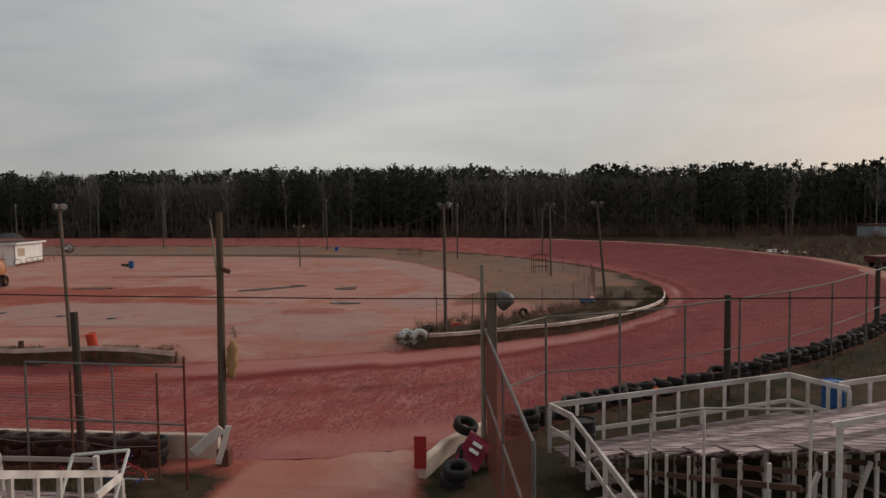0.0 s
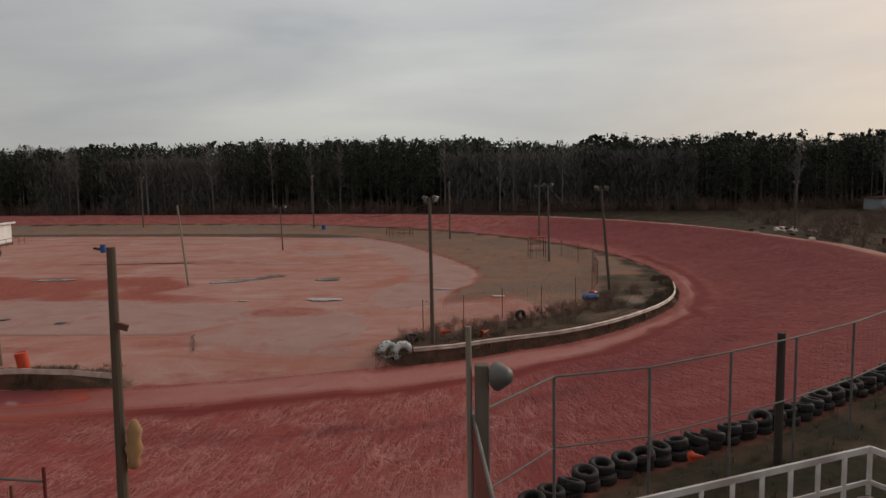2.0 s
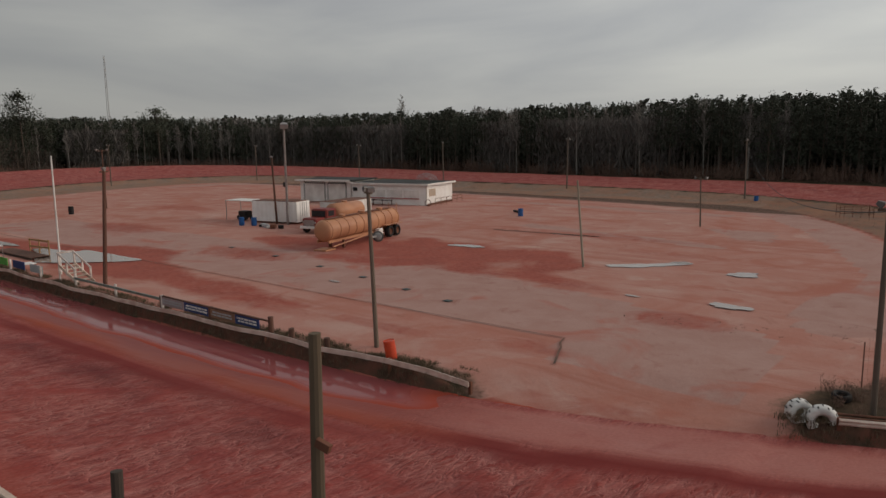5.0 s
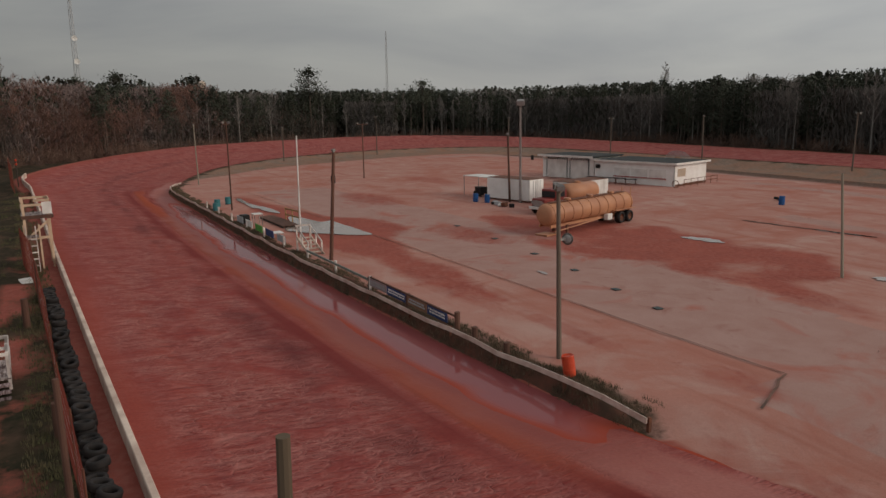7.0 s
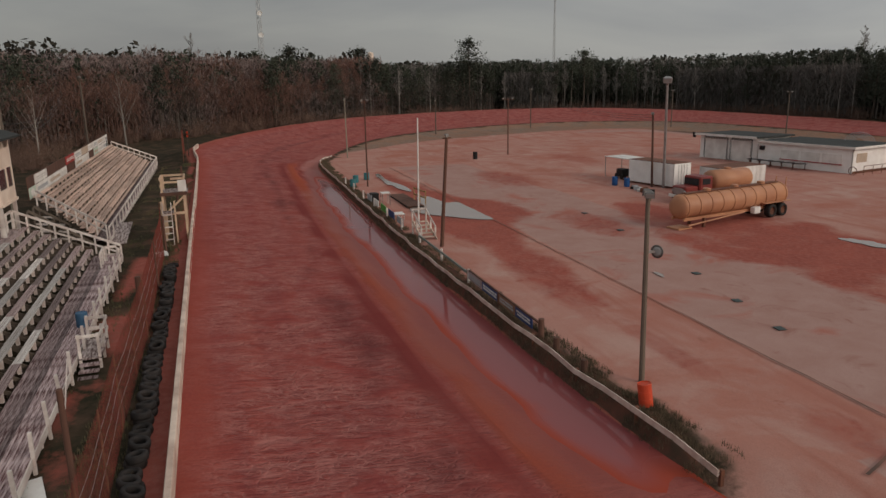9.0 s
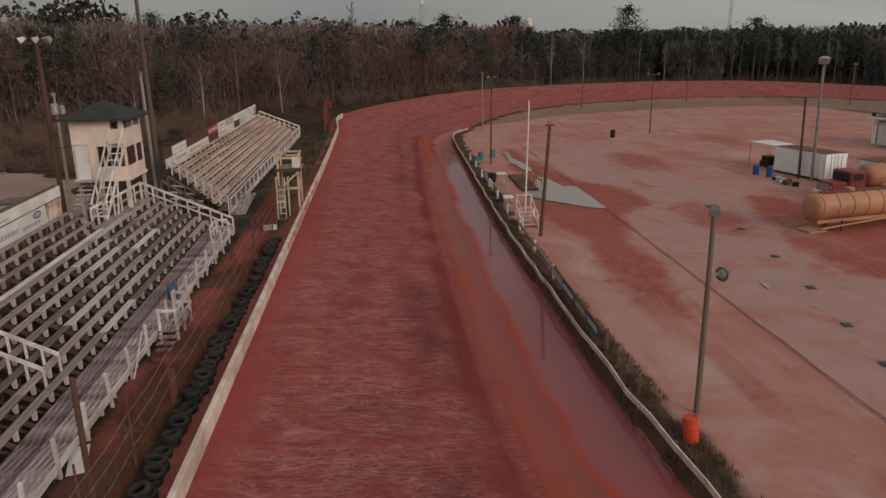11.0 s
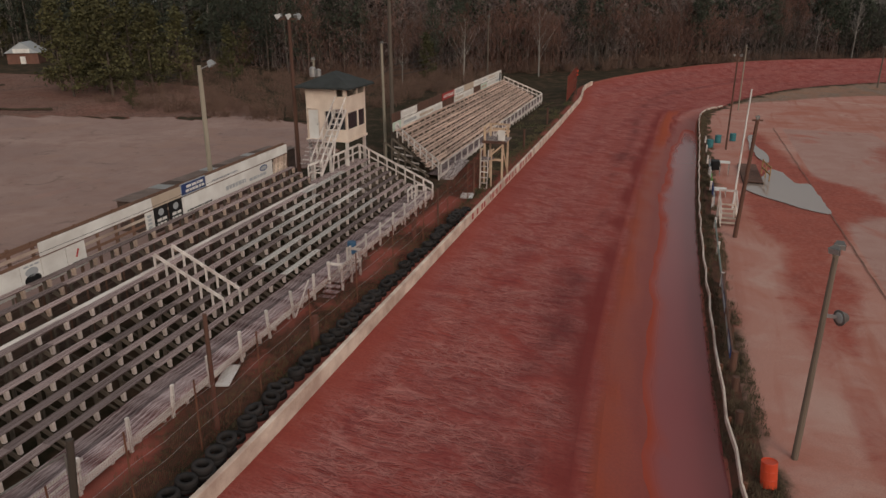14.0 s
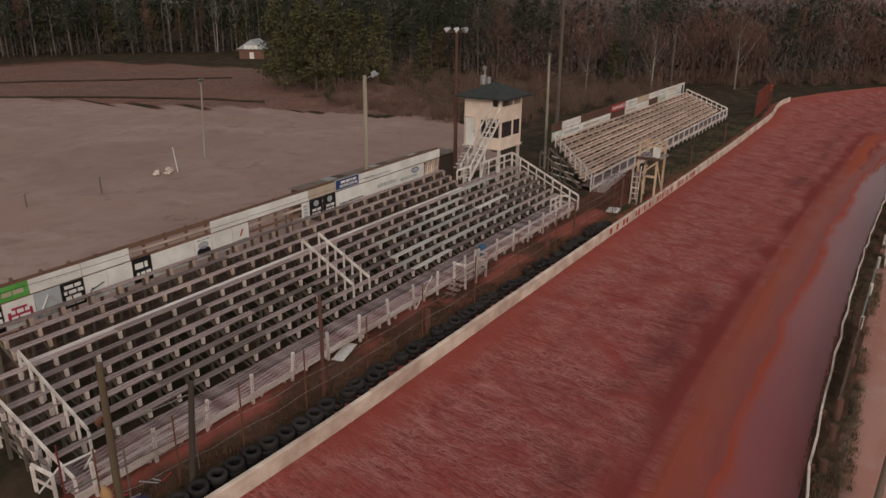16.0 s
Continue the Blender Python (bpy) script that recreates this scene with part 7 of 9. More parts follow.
pole(-74.4, 34.0, 9.1, (0, 0), 0.09, BROWN_WOOD, "thin brown light pole behind the rail", 2, 0.4, 100)
pole(-61.5, 61.8, 10.7, (1.6, -1.2), 0.15, GALV, "tall leaning steel light mast", 2, 0.55, 150, lamp_r=0.36)
pole(-62.6, 61.2, 7.4, (-0.3, -0.1), 0.13, BROWN_WOOD, "brown service pole beside the container", 1, 0.5, 140)
# by the stands
pole(-43.7, 3.75, 12.4, (0.1, 0), 0.17, BROWN_WOOD, "tall reddish pole with a floodlight bar behind the tower", 3, 0.8, 110, z=0.5, lamp_r=0.24)
lone = pole(-31.4, 5.4, 10.1, (0.1, 0.1), 0.16, PALE_POLE, "pale wooden pole with a lamp behind the stand", 0, z=0.5)
part("lamp_arm", beam(bm_new(), (0.1, 0.1, 9.9), (0.1, 0.75, 10.15), 0.06), GALV, lone)
flood(lone, Vector((0.1, 0.85, 10.25)), 200, 55, 0.22)
tp = pole(-57.0, -2.0, 8.6, (0, 0), 0.13, PALE_POLE, "pale service pole with a grey transformer behind the tower", 1, 0.9, 200, z=0.5, name="utility_pole")
part("transformer", lathe(bm_new(), [(0.26, 0), (0.3, 0.05), (0.3, 0.75), (0.22, 0.85), (0.02, 0.9)], 14, pose(0.42, 0.1, 7.0)), GALV, tp, "grey steel transformer can")
part("transformer", lathe(bm_new(), [(0.2, 0), (0.24, 0.05), (0.24, 0.6), (0.02, 0.7)], 14, pose(0.0, 0.45, 7.0)), GALV, tp, "grey steel transformer can")
pole(-56.6, 5.0, 10.2, (0.4, 0), 0.14, PALE_POLE, "wooden pole with a lamp beside the second stand", 1, 0.2, 20, z=0.4)
pole(-60.7, 3.97, 17.0, (0.15, -0.1), 0.2, POLE_WOOD, "very tall utility pole beside the second stand", 0, z=0.4, name="utility_pole")
pole(-95.5, 3.4, 11.6, (0.2, 0), 0.13, POLE_WOOD, "light pole behind the second stand", 1, 0.3, 20, z=0.5)
pole(-39.9, -22.1, 7.2, (-0.4, 0), 0.11, PALE_POLE, "light pole in the parking lot", 2, 0.4, 30)
pole(36.5, 97.5, 6.2, (0, 0), 0.12, POLE_WOOD, "light pole outside the first turn", 2, 0.4, 180)
# utility poles at the gate
lp = pole(-6.3, 18.75, 6.2, (0.0, 0.15), 0.115, GATE_POLE, "bare wooden utility pole beside the gate", 0, z=0.45, name="utility_pole")
part("bracket", box(bm_new(), -0.02, -0.04, -0.08, 0.2, 0.04, 0.04), RUST, lp).matrix_basis = pose(0.1, 0.05, 4.75, 0, 20, 15)
yb = part("cloth", lathe(bm_new(), [(0.04, 0), (0.13, 0.06), (0.1, 0.2), (0.17, 0.42), (0.12, 0.6), (0.15, 0.78), (0.09, 0.92), (0.05, 1.0)], 14), YELLOW, lp, "tattered yellow cloth", True)
yb.matrix_basis = pose(0.22, 0.1, 1.9, 4, 6, 0)
gpole = thing("gate_post", (0.7, 18.0, 0.6), "dark timber gate post with a grey floodlight", "post")
part("shaft", box(bm_new(), -0.12, -0.11, -0.3, 0.12, 0.11, 4.1, 0.02), POLE_WOOD, gpole)
part("pipe", tube(bm_new(), (-0.22, 0, 0), (-0.22, 0, 4.75), 0.05), PALE_POLE, gpole)
flood(gpole, (0.28, -0.08, 3.92), 235, 10, 0.24, True)

# ---- cables ----
cable("cable", (-26, 10.6, 6.3), (24, 9.0, 6.3), 0.72, 0.008, "sagging black cable over the gate road")
cable("cable", (4.8, 72, 7.0), (7.4, 54.6, 7.0), 1.4, 0.02, "thin cable between light poles")
cable("cable", (-2.45, 38.8, 6.7), (-28.9, 113.6, 7.6), 2.5, 0.02, "thin cable between light poles")
cable("cable", (-43.6, 3.8, 6.5), (-60.5, 4.0, 8.2), 0.5, 0.025, "power cable to the tower")
for k in range(3):
    cable("cable", (-60.5, 4.0, 8.4 - 0.5 * k), (-130, -6, 9.5 - 0.5 * k), 1.2, 0.025, "power cable beside the second stand")
    cable("cable", (-62.8, 61.1, 7.2 - 0.25 * k), (-148.9, 84.5, 8.2 - 0.2 * k), 1.2, 0.02, "power cable over the infield")

# ---- infield things ----
drum(-19.15, 33.7, 0.02, ORANGE, "orange plastic barrel leaning by the light pole", (5, -7), 0.24, 0.82)
for x, y in ((-44.4, 82.0), (-27, 112.5)):
    drum(x, y, 0.02, BLUE, "blue plastic drum on the infield")
for x, y in ((-63.6, 58.9), (-65.0, 58.3)):
    drum(x, y, 0.02, BLUE, "blue plastic drum beside the container", group="blue drums")
for x, y in ((-75.0, 32.5), (-78.0, 33.3), (-79.6, 34.8)):
    drum(x, y, 0.02, TEAL, "teal plastic bin behind the guard rail", r=0.32, h=0.8, group="teal bins")
drum(-94.6, 53.0, 0.02, BLACK_PAINT, "black steel drum on the infield", r=0.32, h=1.0)
drum(-80, 101, 0.02, BLACK_PAINT, "black steel drum on the infield")
drum(-112, 101, 0.02, BLACK_PAINT, "black steel drum on the infield")
tyre((-46.2, 84.5, 0.2), 8, 4, 0, label="old tyre lying on the infield", group="infield tyres")
tyre((-47.0, 84.9, 0.2), -5, 8, 0, label="old tyre lying on the infield", group="infield tyres")
tyre((1.8, 44.4, 0.33), 78, 4, 40, label="old tyre standing on the infield grass", group="infield tyres")
tyre((-3.5, 39.7, 0.16), 4, 3, 0, label="old tyre lying behind the white tyres", group="infield tyres")
for x, y, rz in ((-2.2, 40.9, 70), (-0.2, 40.6, 140)):
    c = tagged(link_bm("traffic_cone", lathe(bm_new(), [(0.2, 0), (0.2, 0.03), (0.13, 0.04), (0.03, 0.6)], 14), ORANGE), "orange traffic cone lying by the infield rail", "traffic cone")
    c.matrix_basis = pose(x, y, 0.16, 80, 0, rz)


def hut():
    ob = thing("pit_building", (-72, 87, 0), "long low white pit building with a flat roof", "building")
    ob.matrix_basis = pose(-62.3, 86.2, 0, 0, 0, 192.0)
    # local x runs along the long front, y away from the front
    W, D, Hh = 12.2, 7.6, 2.75
    W2, D2, H2 = 9.8, 6.6, 3.1
    part("wall", box(bm_new(), 0, 0, 0, W, 0.15, Hh), HUT_WHITE, ob)
    part("wall", box(bm_new(), 0, 0.15, 0, 0.15, -D, Hh), HUT_WHITE, ob)
    part("wall", box(bm_new(), 0.15, -D, 0, W, -D + 0.15, Hh), HUT_WHITE, ob)
    part("wall", box(bm_new(), W - 0.15, -D + 0.15, 0, W, 0, Hh), HUT_WHITE, ob)
    part("roof", box(bm_new(), -0.35, -D - 0.35, Hh, W + 0.2, 0.5, Hh + 0.22, 0.02), ROOF_DARK, ob, "dark flat roof")
    part("fascia", box(bm_new(), -0.38, 0.5, Hh - 0.02, W + 0.2, 0.54, Hh + 0.24), SIGN_WHITE, ob)
    part("fascia", box(bm_new(), -0.42, -D - 0.35, Hh - 0.02, -0.38, 0.54, Hh + 0.24), SIGN_WHITE, ob)
    for i in range(3):
        s = part("shutter", box(bm_new(), 1.2 + i * 2.7, 0.15, 0.95, 3.6 + i * 2.7, 0.2, 2.0), SIGN_WHITE, ob)
        part("sill", box(bm_new(), 1.15 + i * 2.7, 0.15, 0.86, 3.65 + i * 2.7, 0.32, 0.95), RED_PAINT, s, "faded red sill")
    part("end_sign", box(bm_new(), -0.03, -2.4, 1.2, 0.0, -0.5, 2.2), SIGN_TAN, ob, "faded pinkish notice board")
    part("skirting", box(bm_new(), -0.04, -D, 0, -0.0, 0, 0.25), RUST, ob)
    for z in (0.5, 0.95):
        part("rail", tube(bm_new(), (-1.1, -D - 1.0, z), (-1.1, -0.2, z), 0.03), RUST, ob)
    for i in range(6):
        part("rail_post", tube(bm_new(), (-1.1, -D - 1.0 + i * 1.66, 0), (-1.1, -D - 1.0 + i * 1.66, 0.98), 0.03), RUST, ob)
    part("hoop", lathe(bm_new(), [(0.42, -0.03), (0.48, -0.03), (0.48, 0.03), (0.42, 0.03)], 16, pose(-0.6, 0.9, 0.45, 90), True), RUST, ob)
    part("wall_fan", box(bm_new(), W - 0.9, 0.15, 1.8, W - 0.3, 0.4, 2.3), BLACK_PAINT, ob)
    # garage wing with a chequered front
    g = part("garage_wall", box(bm_new(), W + 0.6, -0.6, 0, W + W2, -0.45, H2), HUT_WHITE, ob)
    part("garage_wall", box(bm_new(), W + W2 - 0.15, -D2, 0, W + W2, -0.6, H2), HUT_WHITE, ob)
    part("garage_wall", box(bm_new(), W + 0.6, -D2, 0, W + W2, -D2 + 0.15, H2), HUT_WHITE, ob)
    part("garage_wall", box(bm_new(), W + 0.6, -D2 + 0.15, 0, W + 0.75, -0.6, H2), HUT_WHITE, ob)
    part("garage_roof", box(bm_new(), W + 0.2, -D2 - 0.3, H2, W + W2 + 0.3, 0.4, H2 + 0.2), ROOF_DARK, ob, "dark flat roof")
    part("fascia", box(bm_new(), W + 0.2, 0.4, H2 - 0.04, W + W2 + 0.3, 0.44, H2 + 0.24), SIGN_WHITE, ob)
    for x0, x1 in ((W + 1.6, W + 4.6), (W + 5.4, W + 8.9)):
        d = part("garage_door", box(bm_new(), x0, -0.45, 0.02, x1, -0.4, H2 - 0.45), SIGN_WHITE, ob)
        bm = bm_new()
        n = int((x1 - x0 + 0.5) / 0.22)
        for r in range(2):
            for k in range(n):
                if (k + r) % 2 == 0:
                    box(bm, x0 - 0.25 + k * 0.22, -0.4, H2 - 0.45 + r * 0.2, x0 - 0.25 + k * 0.22 + 0.22, -0.392, H2 - 0.25 + r * 0.2)
        for xx in (x0 - 0.28, x1 + 0.02):
            for k in range(12):
                box(bm, xx + 0.13 * (k % 2), -0.4, 0.1 + k * 0.21, xx + 0.13 * (k % 2) + 0.13, -0.392, 0.31 + k * 0.21)
        part("chequer_band", bm, BLACK_PAINT, d, "black chequer squares")
    # a low arch of pale tubing on the roof
    bm = bm_new()
    for k in range(5):
        r = 1.3 - 0.2 * k
        for i in range(10):
            a0, a1 = math.pi * i / 10, math.pi * (i + 1) / 10
            tube(bm, (4 + r * 1.4 * math.cos(a0), -D + 0.4, Hh + 0.2 + r * 0.8 * math.sin(a0)), (4 + r * 1.4 * math.cos(a1), -D + 0.4, Hh + 0.2 + r * 0.8 * math.sin(a1)), 0.035, n=5)
    part("arch_frame", bm, SIGN_GREY, ob, "pale arched frame on the roof")
    return ob


hut()


def wheel_mesh(parent, at, r=0.5, w=0.28):
    m = Matrix.Translation(at) @ Matrix.Rotation(math.radians(90), 4, "Y")
    wh = part("wheel", lathe(bm_new(), [(r * 0.3, -w * 0.2), (r * 0.55, -w * 0.3), (r * 0.58, -w * 0.45), (r * 0.58, w * 0.45), (r * 0.55, w * 0.3), (r * 0.3, w * 0.2)], 16, m), RUST, parent)
    part("tyre", lathe(bm_new(), [(r * 0.56, -w * 0.4), (r * 0.75, -w * 0.5), (r * 0.95, -w * 0.45), (r, -w * 0.25), (r, w * 0.25), (r * 0.95, w * 0.45), (r * 0.75, w * 0.5), (r * 0.56, w * 0.4)], 18, m, True), RUBBER, wh, smooth=True)


def tanker():
    """Local y runs from the nose to the rear wheels."""
    ob = thing("tanker_trailer", (-44.2, 52.0, 0), "faded orange ribbed tanker trailer resting on the dirt", "tanker trailer")
    ob.matrix_basis = pose(-44.0, 51.4, 0.0, 0, 0, 13.5)
    L_, r, zc = 12.0, 0.9, 1.62
    m = pose(0, 0, zc, -90, 0, 0) @ Matrix.Diagonal((1, 1.0, 1, 1))
    prof = [(0.001, 0.0), (r * 0.5, 0.04), (r * 0.86, 0.16), (r, 0.4), (r, L_ - 0.4), (r * 0.86, L_ - 0.16), (r * 0.5, L_ - 0.04), (0.001, L_)]
    part("tank", lathe(bm_new(), prof, 28, m), TANK_PAINT, ob, smooth=True)
    for i in range(10):
        y = 0.5 + i * (L_ - 1.0) / 9
        part("rib", lathe(bm_new(), [(r, y - 0.05), (r + 0.05, y - 0.04), (r + 0.05, y + 0.04), (r, y + 0.05)], 28, m, True), TANK_PAINT, ob)
    part("walkway", box(bm_new(), -0.25, 0.8, zc + r + 0.02, 0.25, L_ - 0.8, zc + r + 0.08), RUST, ob)
    for y in (3.2, 6.3, 9.4):
        part("hatch", lathe(bm_new(), [(0.3, 0), (0.3, 0.16), (0.25, 0.2), (0.02, 0.22)], 14, pose(0, y, zc + r + 0.05)), TANK_PAINT, ob)
    for x in (-0.55, 0.55):
        part("chassis_beam", box(bm_new(), x - 0.07, 0.3, 0.62, x + 0.07, L_ - 0.1, 0.84), TANK_PAINT, ob)
    part("fender", box(bm_new(), 0.62, L_ - 3.4, 1.15, 1.22, L_ - 0.3, 1.2, 0.02), TANK_PAINT, ob)
    part("fender", box(bm_new(), -1.22, L_ - 3.4, 1.15, -0.62, L_ - 0.3, 1.2, 0.02), TANK_PAINT, ob)
    for y in (L_ - 2.5, L_ - 1.2):
        for x in (-0.98, 0.98):
            wheel_mesh(ob, (x, y, 0.52), 0.52, 0.5)
        part("axle", tube(bm_new(), (-0.9, y, 0.52), (0.9, y, 0.52), 0.08), RUST, ob)
    part("tool_box", box(bm_new(), 0.75, L_ - 4.6, 0.5, 1.15, L_ - 3.9, 1.0, 0.02), WHITE_METAL, ob)
    for x in (-0.7, 0.7):
        part("landing_leg", box(bm_new(), x - 0.08, 2.2, 0.0, x + 0.08, 2.4, 0.7), RUST, ob)
    part("side_bar", tube(bm_new(), (0.95, 0.4, 0.35), (0.95, 6.5, 0.75), 0.06), TANK_PAINT, ob)
    part("nose_skid", box(bm_new(), -0.6, -0.2, 0.0, 0.6, 1.2, 0.12), TANK_PAINT, ob)
    for x in (-0.45, 0.45):
        part("rear_pipe", tube(bm_new(), (x, L_ - 0.1, 1.0), (x, L_ - 0.1, 2.95), 0.04), TANK_PAINT, ob)
    return ob


tanker()


CAB_RED = material("dull_red_cab_paint", (0.23, 0.035, 0.03), (0.13, 0.03, 0.025), 1.5, 20, 0.5)


def water_truck():
    ob = thing("tank_truck", (-54, 60, 0), "old red-cabbed truck carrying a faded orange tank", "truck")
    ob.matrix_basis = pose(-53.4, 58.2, 0, 0, 0, 10)
    part("bonnet", box(bm_new(), -0.85, -0.2, 0.75, 0.85, 1.3, 1.5, 0.1), CAB_RED, ob, "dull red bonnet")
    cab = part("cab", box(bm_new(), -1.0, 1.3, 0.75, 1.0, 2.9, 2.3, 0.12), CAB_RED, ob, "dull red cab")
    part("windscreen", box(bm_new(), -0.85, 1.26, 1.55, 0.85, 1.29, 2.12), DARK_VOID, cab)
    for x in (-1.02, 1.0):
        part("side_window", box(bm_new(), x, 1.6, 1.6, x + 0.02, 2.5, 2.12), DARK_VOID, cab)
    part("bumper", box(bm_new(), -1.05, -0.35, 0.5, 1.05, -0.2, 0.75, 0.02), WHITE_METAL, ob)
    part("grille", box(bm_new(), -0.6, -0.24, 0.8, 0.6, -0.2, 1.35), GALV, ob)
    for x in (-0.72, 0.72):
        part("headlight", lathe(bm_new(), [(0.13, 0), (0.1, 0.04), (0.01, 0.06)], 12, pose(x, -0.2, 1.1, 90)), LENS, ob)
    part("chassis", box(bm_new(), -0.5, 0, 0.55, 0.5, 8.0, 0.78), BLACK_PAINT, ob)
    m = pose(0, 3.3, 1.75, -90) @ Matrix.Diagonal((1.0, 0.9, 1, 1))
    part("tank", lathe(bm_new(), [(0.001, 0), (0.6, 0.05), (1.0, 0.3), (1.0, 4.5), (0.6, 4.75), (0.001, 4.8)], 24, m), TANK_PAINT, ob, smooth=True)
    part("hatch", lathe(bm_new(), [(0.3, 0), (0.3, 0.2), (0.02, 0.25)], 14, pose(0, 5.6, 2.6)), TANK_PAINT, ob)
    for y in (0.5, 5.6, 6.8):
        for x in (-0.9, 0.9):
            wheel_mesh(ob, (x, y, 0.48), 0.48, 0.3)


water_truck()


def container(name, x, y, rz, L_, W, Hh, mat, label, z=0.1):
    ob = thing(name, (x, y, 0), label, "container")
    ob.matrix_basis = pose(x, y, z, 0, 0, rz)
    # corrugated long sides
    for yy, s in ((-W / 2, -1), (W / 2, 1)):
        vs, fs = [], []
        n = int(L_ / 0.14)
        for i in range(n + 1):
            o = 0.035 * s * (1 if (i // 2) % 2 else 0)
            vs += [(i * L_ / n - L_ / 2, yy + o, 0.1), (i * L_ / n - L_ / 2, yy + o, Hh)]
        for i in range(n):
            fs.append((2 * i, 2 * i + 2, 2 * i + 3, 2 * i + 1))
        raw_mesh("side_wall", vs, fs, mat, parent=ob)
    part("end_wall", box(bm_new(), -L_ / 2 - 0.04, -W / 2, 0.1, -L_ / 2, W / 2, Hh), mat, ob)
    part("end_door", box(bm_new(), L_ / 2, -W / 2, 0.1, L_ / 2 + 0.05, -0.02, Hh), mat, ob)
    part("end_door", box(bm_new(), L_ / 2, 0.02, 0.1, L_ / 2 + 0.05, W / 2, Hh), mat, ob)
    for yy in (-0.6, -0.2, 0.2, 0.6):
        part("lock_bar", tube(bm_new(), (L_ / 2 + 0.08, yy, 0.2), (L_ / 2 + 0.08, yy, Hh - 0.1), 0.02), GALV, ob)
    part("roof", box(bm_new(), -L_ / 2, -W / 2, Hh, L_ / 2, W / 2, Hh + 0.05), RUST, ob, "rusty flat roof")
    part("floor_frame", box(bm_new(), -L_ / 2, -W / 2, 0.0, L_ / 2, W / 2, 0.1), RUST, ob)
    return ob


container("container", -63.8, 62.7, 15, 6.0, 2.4, 2.35, HUT_WHITE, "pale corrugated storage container with a rusty roof")
container("container", -56.8, 66.2, 100, 6.0, 2.4, 2.45, WHITE_METAL, "white box body with a rusty roof")
# camper with an awning and clutter beside the container
cp = thing("canopy", (-69, 62.5, 0), "pale open canopy beside the container", "canopy")
cp.matrix_basis = pose(-69.2, 62.4, 0, 0, 0, 12)
part("roof_sheet", box(bm_new(), -2.6, -1.3, 2.25, 2.6, 1.3, 2.31), WHITE_METAL, cp)
for x in (-2.5, 2.5):
    for y in (-1.2, 1.2):
        part("leg", tube(bm_new(), (x, y, 0), (x, y, 2.25), 0.045), GALV, cp)
gm = thing("machine", (-69.0, 61.6, 0), "small dark machine on wheels under the canopy", "machine")
part("body", box(bm_new(), -0.7, -0.5, 0.35, 0.7, 0.5, 1.1, 0.08), BLACK_PAINT, gm)
for x in (-0.5, 0.5):
    for y in (-0.5, 0.5):
        part("wheel", lathe(bm_new(), [(0.1, -0.08), (0.3, -0.1), (0.32, 0), (0.3, 0.1), (0.1, 0.08)], 14, pose(x, y, 0.32, 90)), RUBBER, gm)
for i in range(9):
    ob = link_bm("crate", box(bm_new(), -0.25, -0.2, 0, 0.25, 0.2, random.uniform(0.2, 0.5), 0.02), (BLACK_PAINT, SIGN_GREY, WHITE_METAL, RUST)[i % 4])
    ob.matrix_basis = pose(-61.8 + 0.75 * (i % 5) + random.uniform(-0.2, 0.2), 58.6 + 0.5 * (i // 5) + random.uniform(-0.3, 0.3), 0.02, 0, 0, random.uniform(0, 90))
    tagged(ob, "small box of clutter beside the container", "crate", "clutter")
for i in range(5):
    ob = thing("picnic_table", (0, 0, 0), "dark folded table stacked by the pit building", "table", "tables by the pit building")
    ob.matrix_basis = pose(-73.5 + i * 1.5, 82.5 + 0.3 * i, 0.02, 0, 0, 15 + 9 * i)
    part("tabletop", box(bm_new(), -0.8, -0.4, 0.66, 0.8, 0.4, 0.71), BLACK_PAINT, ob)
    for x in (-0.65, 0.65):
        part("leg", beam(bm_new(), (x, -0.35, 0), (x, 0.3, 0.68), 0.06), RUST, ob)
        part("leg", beam(bm_new(), (x, 0.35, 0), (x, -0.3, 0.68), 0.06), RUST, ob)


def cage(x, y, w, h, rz, label):
    ob = thing("steel_frame", (x, y, 0), label, "steel frame")
    ob.matrix_basis = pose(x, y, 0.03, 0, 0, rz)
    for sx in (-1, 1):
        for sy in (-1, 1):
            part("leg", tube(bm_new(), (sx * w, sy * w * 0.7, 0), (sx * w, sy * w * 0.7, h), 0.03), RUST, ob)
    for z in (0.35 * h, 0.7 * h, h):
        for sy in (-1, 1):
            part("bar", tube(bm_new(), (-w, sy * w * 0.7, z), (w, sy * w * 0.7, z), 0.025), RUST, ob)
        for sx in (-1, 1):
            part("bar", tube(bm_new(), (sx * w, -w * 0.7, z), (sx * w, w * 0.7, z), 0.025), RUST, ob)
    for i in range(4):
        xx = -w + (i + 0.5) * w / 2
        part("upright", tube(bm_new(), (xx, -w * 0.7, 0), (xx, -w * 0.7, h), 0.02), RUST, ob)


cage(3.9, 75.0, 0.75, 1.9, 10, "rusty steel cage frame on the infield grass")
cage(-13.5, 101, 1.6, 1.2, 20, "low rusty steel frame on the infield grass")
